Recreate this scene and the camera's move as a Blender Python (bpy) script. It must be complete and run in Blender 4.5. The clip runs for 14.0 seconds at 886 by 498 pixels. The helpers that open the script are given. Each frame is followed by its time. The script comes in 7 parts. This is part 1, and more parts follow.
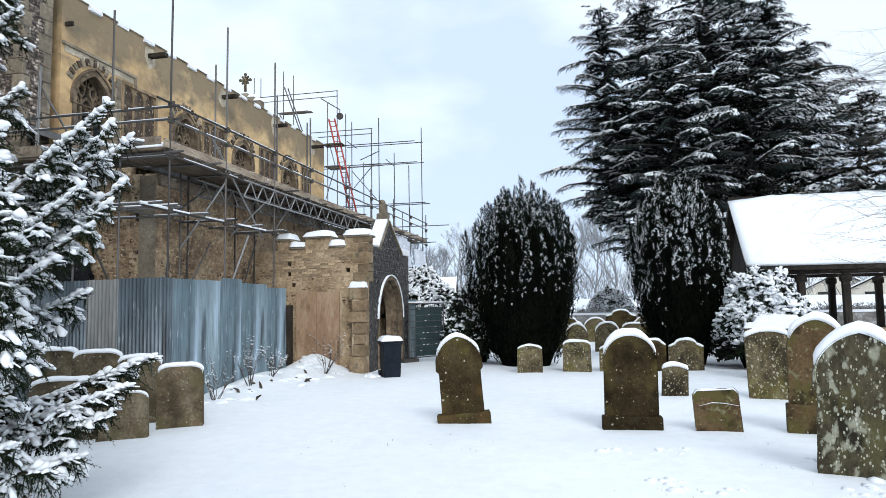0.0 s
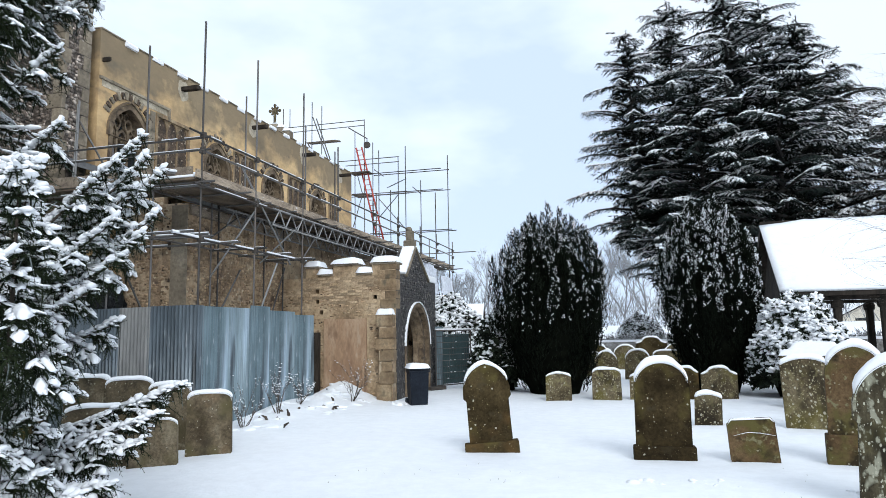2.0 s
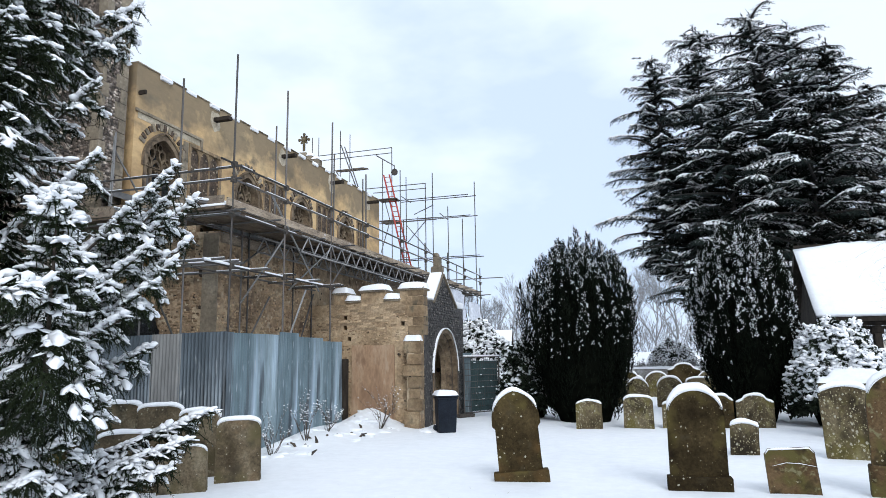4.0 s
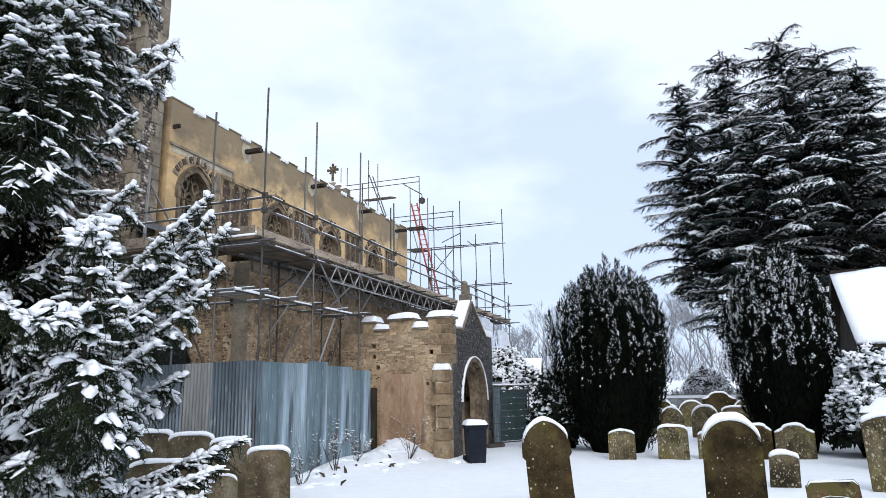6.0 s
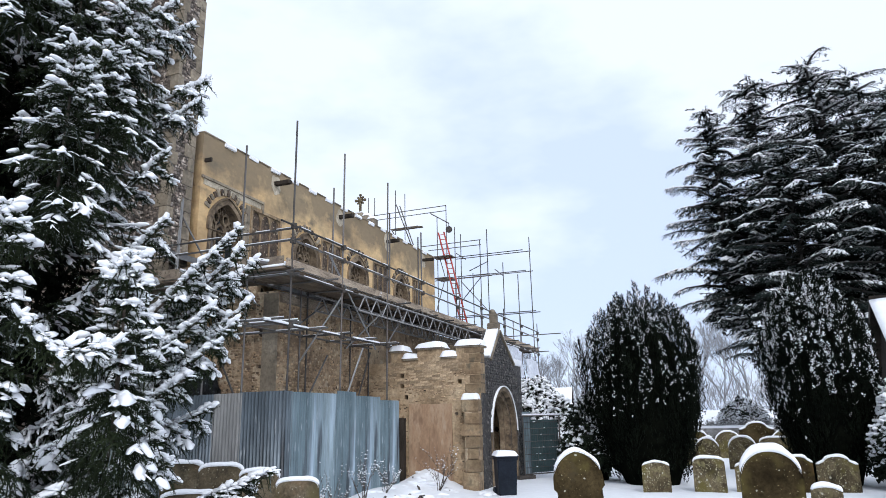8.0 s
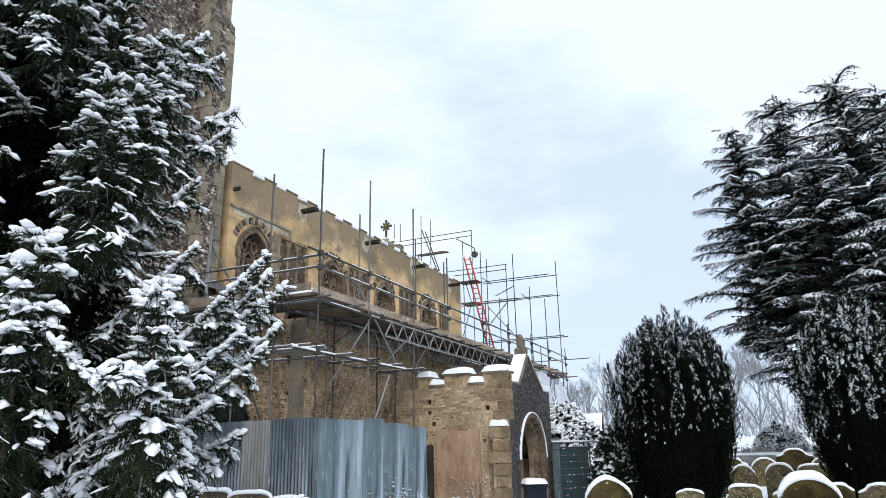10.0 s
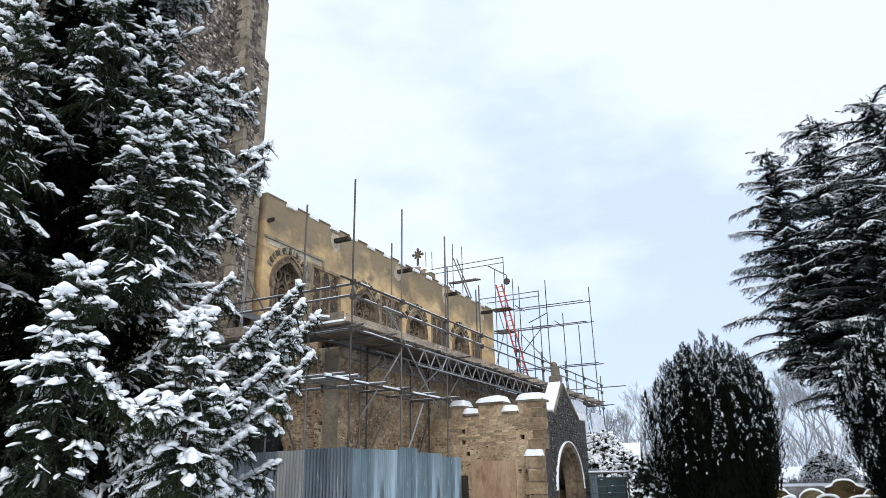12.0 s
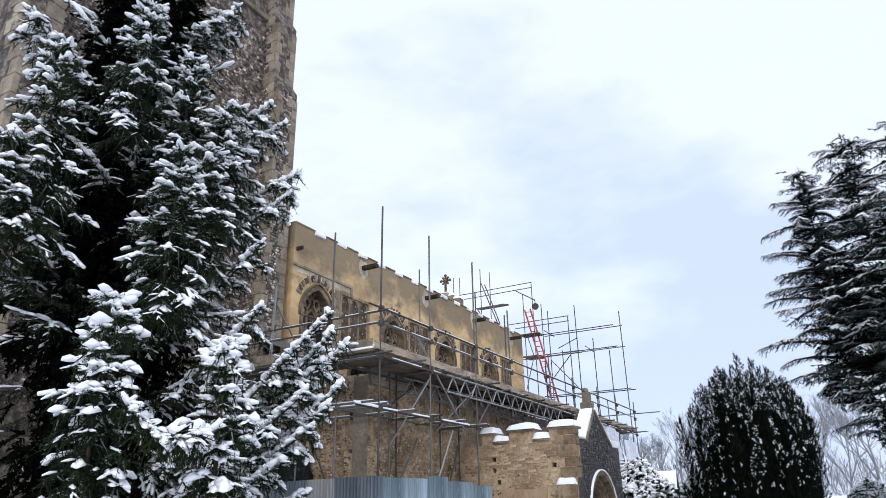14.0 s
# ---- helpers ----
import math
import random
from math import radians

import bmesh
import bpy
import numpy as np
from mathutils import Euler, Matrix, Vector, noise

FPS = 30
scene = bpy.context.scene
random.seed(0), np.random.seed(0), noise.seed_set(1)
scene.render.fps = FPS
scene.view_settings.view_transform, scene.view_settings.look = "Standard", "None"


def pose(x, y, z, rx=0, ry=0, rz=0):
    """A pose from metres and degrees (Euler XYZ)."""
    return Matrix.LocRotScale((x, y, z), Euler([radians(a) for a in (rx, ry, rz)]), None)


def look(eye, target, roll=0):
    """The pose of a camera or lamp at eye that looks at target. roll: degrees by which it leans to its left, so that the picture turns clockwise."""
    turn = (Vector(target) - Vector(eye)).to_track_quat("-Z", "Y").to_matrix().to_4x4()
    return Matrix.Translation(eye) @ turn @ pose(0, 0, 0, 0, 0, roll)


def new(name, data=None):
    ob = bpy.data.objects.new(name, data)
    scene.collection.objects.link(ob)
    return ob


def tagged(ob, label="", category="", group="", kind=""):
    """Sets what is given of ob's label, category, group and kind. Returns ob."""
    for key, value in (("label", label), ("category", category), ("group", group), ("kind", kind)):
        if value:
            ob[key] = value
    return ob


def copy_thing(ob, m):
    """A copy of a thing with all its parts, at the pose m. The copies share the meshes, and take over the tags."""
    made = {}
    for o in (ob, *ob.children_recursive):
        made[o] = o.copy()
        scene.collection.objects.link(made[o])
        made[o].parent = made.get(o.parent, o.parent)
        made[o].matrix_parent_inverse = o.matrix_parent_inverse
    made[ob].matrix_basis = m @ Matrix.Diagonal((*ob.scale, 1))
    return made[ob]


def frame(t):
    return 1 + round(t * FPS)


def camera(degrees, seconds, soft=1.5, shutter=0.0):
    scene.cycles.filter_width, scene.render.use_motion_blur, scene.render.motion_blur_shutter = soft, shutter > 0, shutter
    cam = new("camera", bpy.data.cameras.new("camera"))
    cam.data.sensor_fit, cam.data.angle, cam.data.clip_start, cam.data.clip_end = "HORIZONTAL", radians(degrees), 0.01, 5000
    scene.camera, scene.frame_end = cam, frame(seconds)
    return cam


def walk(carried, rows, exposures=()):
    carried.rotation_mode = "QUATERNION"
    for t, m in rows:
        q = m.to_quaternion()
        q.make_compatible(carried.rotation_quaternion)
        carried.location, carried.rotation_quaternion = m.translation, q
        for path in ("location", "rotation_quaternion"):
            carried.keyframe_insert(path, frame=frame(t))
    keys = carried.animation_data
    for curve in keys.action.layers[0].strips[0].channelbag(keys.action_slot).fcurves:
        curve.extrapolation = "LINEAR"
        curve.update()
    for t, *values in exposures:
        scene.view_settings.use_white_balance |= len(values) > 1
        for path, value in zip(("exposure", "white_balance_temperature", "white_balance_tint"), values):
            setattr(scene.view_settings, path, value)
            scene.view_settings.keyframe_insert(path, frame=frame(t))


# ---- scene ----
from mathutils.geometry import tessellate_polygon

# camera: a phone panned to its left and upwards from one spot
cam = camera(67.06, 14.0, soft=0.88)
EYE = 1.70
ROWS = [  # seconds, yaw, pitch, lean
    (0.0, 12.29, 4.76, 0.95),
    (0.5, 12.87, 5.35, 0.96),
    (1.0, 13.43, 5.89, 0.99),
    (1.5, 14.01, 6.53, 0.98),
    (2.0, 14.55, 7.09, 1.03),
    (2.5, 15.10, 7.69, 1.03),
    (3.0, 15.69, 8.26, 1.02),
    (5.5, 18.66, 11.14, 1.06),
    (6.0, 19.26, 11.79, 1.08),
    (6.5, 19.86, 12.39, 1.09),
    (7.0, 20.45, 13.04, 1.13),
    (7.5, 21.04, 13.67, 1.13),
    (8.0, 21.61, 14.29, 1.14),
    (10.5, 24.54, 17.11, 1.22),
    (11.0, 25.30, 17.78, 1.20),
    (11.5, 26.00, 18.36, 1.15),
    (12.0, 26.64, 18.91, 1.19),
    (12.5, 27.31, 19.48, 1.17),
    (13.0, 27.90, 20.11, 1.18),
    (13.5, 28.52, 20.63, 1.15),
    (14.0, 29.09, 21.17, 1.17),
]
walk(cam, [(t, pose(0, 0, EYE, 90 + p, 0, y) @ pose(0, 0, 0, 0, 0, -r)) for t, y, p, r in ROWS],
     [(0.0, 0.28, 6250, 9), (3.0, 0.27, 6240, 10), (8.0, 0.26, 6200, 14), (11.0, 0.27, 6370, 10), (12.5, 0.24, 6280, 12), (14.0, 0.21, 6200, 16)])

# ---- light: a bright, thinly overcast winter sky, the sun behind it to the south ----
SUN_AZ, SUN_EL = 150.0, 38.0      # degrees clockwise from +Y, and above the ground
world = bpy.data.worlds.new("winter_sky")
scene.world = world
world.use_nodes = True
wn, wl = world.node_tree.nodes, world.node_tree.links
wn.clear()
w_out, w_bg = wn.new("ShaderNodeOutputWorld"), wn.new("ShaderNodeBackground")
w_sky = wn.new("ShaderNodeTexSky")
w_sky.sky_type, w_sky.sun_disc = "NISHITA", False
w_sky.sun_elevation, w_sky.sun_rotation = radians(SUN_EL), radians(SUN_AZ)
w_dim = wn.new("ShaderNodeVectorMath")
w_dim.operation = "SCALE"
w_dim.inputs["Scale"].default_value = 0.11
w_co, w_map = wn.new("ShaderNodeTexCoord"), wn.new("ShaderNodeMapping")
w_map.inputs["Scale"].default_value = (1.0, 1.0, 2.2)
w_map.inputs["Location"].default_value = (0.35, 0.1, 0.0)
w_noise, w_ramp, w_mix = wn.new("ShaderNodeTexNoise"), wn.new("ShaderNodeValToRGB"), wn.new("ShaderNodeMix")
w_noise.inputs["Scale"].default_value, w_noise.inputs["Detail"].default_value = 2.6, 5.0
w_noise.inputs["Roughness"].default_value = 0.52
w_ramp.color_ramp.elements[0].position, w_ramp.color_ramp.elements[1].position = 0.43, 0.62
w_ramp.color_ramp.elements[0].color, w_ramp.color_ramp.elements[1].color = (0.6, 0.705, 0.87, 1), (0.81, 0.89, 0.98, 1)
w_mix.data_type = "RGBA"
w_mix.inputs["Factor"].default_value = 0.9
wl.new(w_co.outputs["Generated"], w_map.inputs["Vector"])
wl.new(w_map.outputs["Vector"], w_noise.inputs["Vector"])
w_dot, w_add = wn.new("ShaderNodeVectorMath"), wn.new("ShaderNodeMath")     # the cloud is brightest overhead
w_dot.operation, w_add.operation = "DOT_PRODUCT", "MULTIPLY_ADD"
w_dot.inputs[1].default_value = (0.12, 0.0, 1.25)
w_add.inputs[1].default_value = 0.22
wl.new(w_co.outputs["Generated"], w_dot.inputs[0])
wl.new(w_dot.outputs["Value"], w_add.inputs[0])
wl.new(w_noise.outputs["Fac"], w_add.inputs[2])
w_near, w_thin = wn.new("ShaderNodeVectorMath"), wn.new("ShaderNodeMapRange")     # and thinnest low in the north
w_near.operation, w_thin.interpolation_type = "DOT_PRODUCT", "SMOOTHSTEP"
w_near.inputs[1].default_value = (-0.17, 0.95, 0.26)
for key, v in (("From Min", 0.92), ("From Max", 1.0), ("To Min", 0.0), ("To Max", -0.1)):
    w_thin.inputs[key].default_value = v
w_sum = wn.new("ShaderNodeMath")
wl.new(w_co.outputs["Generated"], w_near.inputs[0])
wl.new(w_near.outputs["Value"], w_thin.inputs["Value"])
wl.new(w_add.outputs["Value"], w_sum.inputs[0])
wl.new(w_thin.outputs["Result"], w_sum.inputs[1])
wl.new(w_sum.outputs["Value"], w_ramp.inputs["Fac"])
wl.new(w_sky.outputs["Color"], w_dim.inputs[0])
wl.new(w_dim.outputs["Vector"], w_mix.inputs["A"])
wl.new(w_ramp.outputs["Color"], w_mix.inputs["B"])
wl.new(w_mix.outputs["Result"], w_bg.inputs["Color"])
wl.new(w_bg.outputs["Background"], w_out.inputs["Surface"])
w_bg.inputs["Strength"].default_value = 1.06

sun = new("sun", bpy.data.lights.new("sun", "SUN"))
sun.data.energy, sun.data.angle, sun.data.color = 1.6, radians(28), (0.97, 0.97, 0.95)
_a, _e = radians(SUN_AZ), radians(SUN_EL)
sun.matrix_world = look((40 * math.sin(_a) * math.cos(_e), 40 * math.cos(_a) * math.cos(_e), 40 * math.sin(_e)), (0, 0, 0))


# ---- materials ----
def material(name):
    m = bpy.data.materials.new(name)
    m.use_nodes = True
    n, l = m.node_tree.nodes, m.node_tree.links
    return m, n, l, n["Principled BSDF"]


def ramp(n, stops):
    r = n.new("ShaderNodeValToRGB")
    e = r.color_ramp.elements
    e[0].position, e[0].color = stops[0][0], (*stops[0][1], 1)
    e[1].position, e[1].color = stops[-1][0], (*stops[-1][1], 1)
    for p, c in stops[1:-1]:
        x = e.new(p)
        x.color = (*c, 1)
    return r


def noise_node(n, l, co, scale, detail=5.0, rough=0.6):
    x = n.new("ShaderNodeTexNoise")
    x.inputs["Scale"].default_value, x.inputs["Detail"].default_value, x.inputs["Roughness"].default_value = scale, detail, rough
    l.new(co, x.inputs["Vector"])
    return x.outputs["Fac"]


def mix_node(n, l, fac, a, b, blend="MIX"):
    x = n.new("ShaderNodeMix")
    x.data_type, x.blend_type = "RGBA", blend
    for key, v in (("Factor", fac), ("A", a), ("B", b)):
        if isinstance(v, (int, float)):
            x.inputs[key].default_value = v
        elif isinstance(v, tuple):
            x.inputs[key].default_value = (*v, 1)
        else:
            l.new(v, x.inputs[key])
    return x.outputs["Result"]


def bump_node(n, l, bsdf, height, strength, distance):
    b = n.new("ShaderNodeBump")
    b.inputs["Strength"].default_value, b.inputs["Distance"].default_value = strength, distance
    l.new(height, b.inputs["Height"])
    l.new(b.outputs["Normal"], bsdf.inputs["Normal"])


def surface(name, stops, scale, rough=0.85, fine=None, spots=None, bump=(0.4, 0.01), metal=0.0, stretch=(1, 1, 1), vary=0.0, island=0.0, coarse=0.35, spec=0.5, dots=None):
    """A weathered surface: broad colour stops, a finer grain over it, optional spots (colour, scale, from, to) and round dots (colour, per metre, largest size)."""
    m, n, l, b = material(name)
    co, mp = n.new("ShaderNodeTexCoord"), n.new("ShaderNodeMapping")
    mp.inputs["Scale"].default_value = stretch
    l.new(co.outputs["Object"], mp.inputs["Vector"])
    v = mp.outputs["Vector"]
    if dots:                     # no two things are marked alike
        ob, far, plus = n.new("ShaderNodeObjectInfo"), n.new("ShaderNodeVectorMath"), n.new("ShaderNodeVectorMath")
        far.operation = "SCALE"
        far.inputs[0].default_value = (17.3, 9.1, 13.7)
        l.new(ob.outputs["Random"], far.inputs["Scale"])
        l.new(v, plus.inputs[0])
        l.new(far.outputs["Vector"], plus.inputs[1])
        v = plus.outputs["Vector"]
    big = noise_node(n, l, v, scale, 6, 0.62)
    r = ramp(n, [(0.5 + (p - 0.5) * 0.72, c) for p, c in stops])
    l.new(big, r.inputs["Fac"])
    col = r.outputs["Color"]
    small = noise_node(n, l, v, fine or scale * 9, 4, 0.7)
    g = ramp(n, [(0.3, (1 - coarse,) * 3), (0.7, (1 + coarse * 0.5,) * 3)])
    l.new(small, g.inputs["Fac"])
    col = mix_node(n, l, 1.0, col, g.outputs["Color"], "MULTIPLY")
    for colour, s, lo, hi in spots or ():
        f = noise_node(n, l, v, s, 3, 0.55)
        k = ramp(n, [(lo, (0, 0, 0)), (hi, (1, 1, 1))])
        l.new(f, k.inputs["Fac"])
        col = mix_node(n, l, k.outputs["Color"], col, colour)
    for colour, s, reach in dots or ():
        vo, wob = n.new("ShaderNodeTexVoronoi"), n.new("ShaderNodeVectorMath")
        wob.operation = "MULTIPLY_ADD"
        jig = n.new("ShaderNodeTexNoise")
        jig.inputs["Scale"].default_value = s * 2.5
        l.new(v, jig.inputs["Vector"])
        l.new(jig.outputs["Color"], wob.inputs[0])
        wob.inputs[1].default_value = (0.35 / s,) * 3
        l.new(v, wob.inputs[2])
        l.new(wob.outputs["Vector"], vo.inputs["Vector"])
        vo.inputs["Scale"].default_value = s
        pw, ml, lt = n.new("ShaderNodeMath"), n.new("ShaderNodeMath"), n.new("ShaderNodeMath")
        sp = n.new("ShaderNodeSeparateColor")
        l.new(vo.outputs["Color"], sp.inputs["Color"])
        pw.operation, ml.operation, lt.operation = "POWER", "MULTIPLY", "LESS_THAN"
        l.new(sp.outputs["Red"], pw.inputs[0])
        pw.inputs[1].default_value = 3.0
        l.new(pw.outputs["Value"], ml.inputs[0])
        ml.inputs[1].default_value = reach
        l.new(vo.outputs["Distance"], lt.inputs[0])
        l.new(ml.outputs["Value"], lt.inputs[1])
        col = mix_node(n, l, lt.outputs["Value"], col, colour)
    if vary or island:
        o = n.new("ShaderNodeObjectInfo") if vary else n.new("ShaderNodeNewGeometry")
        k = ramp(n, [(0.0, (1 - (vary or island),) * 3), (1.0, (1 + (vary or island),) * 3)])
        l.new(o.outputs["Random" if vary else "Random Per Island"], k.inputs["Fac"])
        col = mix_node(n, l, 1.0, col, k.outputs["Color"], "MULTIPLY")
    l.new(col, b.inputs["Base Color"])
    b.inputs["Roughness"].default_value, b.inputs["Metallic"].default_value = rough, metal
    b.inputs["Specular IOR Level"].default_value = spec
    if bump:
        bump_node(n, l, b, small, *bump)
    return m


M_SNOW = surface("snow", [(0.3, (0.82, 0.835, 0.855)), (0.7, (0.87, 0.88, 0.895))], 0.7, 0.65, fine=14, bump=(0.35, 0.015), coarse=0.05)
M_SNOW.node_tree.nodes["Principled BSDF"].inputs["Subsurface Weight"].default_value = 0.0
M_GROUND = surface("snow_ground", [(0.3, (0.75, 0.775, 0.805)), (0.7, (0.82, 0.84, 0.865))], 0.25, 0.7, fine=4.5, bump=(0.4, 0.045), coarse=0.06)
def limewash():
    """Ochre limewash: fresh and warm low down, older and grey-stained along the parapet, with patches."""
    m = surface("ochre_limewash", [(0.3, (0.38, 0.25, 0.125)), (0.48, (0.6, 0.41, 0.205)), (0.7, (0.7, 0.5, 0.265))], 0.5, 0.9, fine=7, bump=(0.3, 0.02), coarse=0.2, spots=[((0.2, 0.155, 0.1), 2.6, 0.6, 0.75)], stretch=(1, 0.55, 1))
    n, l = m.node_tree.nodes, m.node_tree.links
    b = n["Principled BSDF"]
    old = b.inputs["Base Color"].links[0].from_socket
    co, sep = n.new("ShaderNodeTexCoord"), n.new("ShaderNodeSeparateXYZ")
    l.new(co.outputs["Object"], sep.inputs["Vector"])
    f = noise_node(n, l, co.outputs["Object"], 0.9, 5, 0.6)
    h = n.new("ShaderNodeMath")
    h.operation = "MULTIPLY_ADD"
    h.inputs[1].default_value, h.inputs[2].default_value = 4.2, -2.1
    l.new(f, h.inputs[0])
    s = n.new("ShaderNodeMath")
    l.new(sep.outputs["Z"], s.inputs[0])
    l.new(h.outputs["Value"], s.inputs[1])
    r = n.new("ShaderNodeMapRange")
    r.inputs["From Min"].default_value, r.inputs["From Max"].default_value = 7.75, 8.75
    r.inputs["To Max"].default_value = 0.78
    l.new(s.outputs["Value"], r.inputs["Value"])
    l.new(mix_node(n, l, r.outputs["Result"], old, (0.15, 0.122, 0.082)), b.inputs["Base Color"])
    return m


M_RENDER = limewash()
M_PLASTER = surface("pale_lime_plaster", [(0.3, (0.36, 0.31, 0.225)), (0.5, (0.5, 0.43, 0.32)), (0.7, (0.6, 0.53, 0.41))], 2.2, 0.92, fine=12, bump=(0.5, 0.015))
M_ASHLAR = surface("limestone", [(0.3, (0.15, 0.122, 0.088)), (0.55, (0.25, 0.205, 0.145)), (0.75, (0.33, 0.285, 0.215))], 1.3, 0.88, fine=15, bump=(0.5, 0.015), vary=0.22, spots=[((0.1, 0.085, 0.06), 4.0, 0.56, 0.7)])
M_RUBBLE = surface("rubble_masonry", [(0.26, (0.15, 0.102, 0.064)), (0.45, (0.345, 0.243, 0.15)), (0.72, (0.5, 0.385, 0.25))], 1.1, 0.95, fine=6, bump=(1.0, 0.06), spots=[((0.46, 0.37, 0.26), 3.2, 0.6, 0.68), ((0.09, 0.06, 0.04), 1.7, 0.56, 0.7)], dots=[((0.035, 0.024, 0.016), 6.0, 0.5), ((0.5, 0.41, 0.28), 9.0, 0.45)], coarse=0.5)
M_FLINT = surface("knapped_flint", [(0.3, (0.018, 0.018, 0.02)), (0.6, (0.065, 0.058, 0.054)), (0.75, (0.26, 0.235, 0.21))], 9.0, 0.7, fine=24, bump=(0.9, 0.03), coarse=0.5)
M_TOWER = surface("flint_rubble_tower", [(0.3, (0.035, 0.028, 0.022)), (0.5, (0.11, 0.085, 0.066)), (0.68, (0.28, 0.24, 0.2))], 5.5, 0.9, fine=18, bump=(1.0, 0.05), coarse=0.5)
M_DARK = surface("dark_interior", [(0.3, (0.012, 0.011, 0.01)), (0.7, (0.03, 0.027, 0.025))], 1.0, 0.9)
M_MORTAR = surface("buff_lime_mortar", [(0.28, (0.24, 0.165, 0.095)), (0.5, (0.4, 0.29, 0.175)), (0.72, (0.52, 0.4, 0.26))], 1.6, 0.95, fine=9, bump=(1.0, 0.04), spots=[((0.14, 0.095, 0.06), 2.4, 0.6, 0.72)], coarse=0.4)
M_SAND = surface("brown_sandstone", [(0.3, (0.15, 0.1, 0.055)), (0.55, (0.27, 0.19, 0.11)), (0.75, (0.38, 0.29, 0.18))], 2.0, 0.92, fine=15, bump=(0.6, 0.02), vary=0.28, spots=[((0.1, 0.08, 0.05), 4.0, 0.56, 0.7)])
M_TRACERY = surface("worn_brown_tracery", [(0.3, (0.1, 0.07, 0.043)), (0.55, (0.2, 0.145, 0.09)), (0.75, (0.3, 0.23, 0.15))], 3.0, 0.92, fine=18, bump=(0.6, 0.02), vary=0.2, spots=[((0.06, 0.042, 0.028), 5.0, 0.54, 0.68)])
M_LEAD = surface("lead", [(0.3, (0.12, 0.125, 0.13)), (0.7, (0.2, 0.205, 0.21))], 1.2, 0.5)
M_STONE = surface("lichened_headstone", [(0.28, (0.018, 0.012, 0.005)), (0.5, (0.04, 0.028, 0.012)), (0.75, (0.07, 0.05, 0.022))], 1.9, 0.95, fine=24, bump=(0.8, 0.014), spec=0.12, coarse=0.5,
                  spots=[((0.085, 0.068, 0.022), 2.2, 0.53, 0.7), ((0.1, 0.058, 0.022), 1.3, 0.58, 0.75), ((0.05, 0.04, 0.022), 5.0, 0.6, 0.75)], dots=[((0.34, 0.32, 0.25), 14.0, 0.22), ((0.28, 0.24, 0.13), 34.0, 0.22)], vary=0.15)
M_STONE_MID = surface("olive_brown_headstone", [(0.28, (0.055, 0.043, 0.027)), (0.5, (0.125, 0.098, 0.061)), (0.75, (0.215, 0.176, 0.117))], 2.2, 0.95, fine=30, bump=(0.6, 0.012), spec=0.15, coarse=0.5,
                      spots=[((0.085, 0.069, 0.037), 2.0, 0.54, 0.7), ((0.11, 0.066, 0.032), 1.4, 0.58, 0.74), ((0.04, 0.033, 0.022), 3.0, 0.57, 0.7), ((0.22, 0.195, 0.135), 9.0, 0.6, 0.72)], dots=[((0.3, 0.28, 0.2), 22.0, 0.3)], vary=0.15)
M_STONE_PALE = surface("pale_lichened_headstone", [(0.28, (0.05, 0.038, 0.02)), (0.5, (0.11, 0.085, 0.047)), (0.75, (0.18, 0.148, 0.09))], 2.2, 0.95, fine=26, bump=(0.7, 0.015), spec=0.2, coarse=0.6,
                       spots=[((0.11, 0.092, 0.03), 2.4, 0.53, 0.66), ((0.025, 0.019, 0.011), 2.0, 0.55, 0.7), ((0.2, 0.175, 0.085), 5.0, 0.56, 0.72)], dots=[((0.34, 0.32, 0.25), 18.0, 0.4), ((0.3, 0.27, 0.17), 42.0, 0.55)], vary=0.15, stretch=(1, 1, 0.8))
M_STONE_WHITE = surface("headstone_crusted_with_white_lichen", [(0.28, (0.028, 0.022, 0.013)), (0.5, (0.07, 0.058, 0.034)), (0.75, (0.125, 0.11, 0.066))], 2.0, 0.95, fine=26, bump=(0.8, 0.016), spec=0.2, coarse=0.6,
                        spots=[((0.085, 0.075, 0.03), 2.4, 0.52, 0.66), ((0.02, 0.016, 0.01), 2.0, 0.54, 0.64), ((0.25, 0.245, 0.18), 5.0, 0.585, 0.66), ((0.26, 0.255, 0.19), 14.0, 0.56, 0.64)], dots=[((0.42, 0.42, 0.35), 19.0, 0.3), ((0.36, 0.35, 0.27), 44.0, 0.5)], stretch=(1, 1, 0.6))
M_STONE_BROWN = surface("orange_brown_headstone", [(0.28, (0.055, 0.034, 0.016)), (0.5, (0.105, 0.066, 0.032)), (0.75, (0.15, 0.1, 0.052))], 1.6, 0.95, fine=24, bump=(0.6, 0.012), spec=0.15, coarse=0.45,
                        spots=[((0.085, 0.072, 0.024), 3.0, 0.48, 0.6), ((0.028, 0.021, 0.011), 4.0, 0.55, 0.66), ((0.16, 0.145, 0.08), 12.0, 0.6, 0.68)], dots=[((0.3, 0.27, 0.19), 20.0, 0.28)])
M_WALL = surface("grey_boundary_wall", [(0.28, (0.14, 0.128, 0.115)), (0.5, (0.24, 0.225, 0.205)), (0.72, (0.42, 0.41, 0.4))], 2.0, 0.95, fine=9, bump=(1.0, 0.05), coarse=0.5)
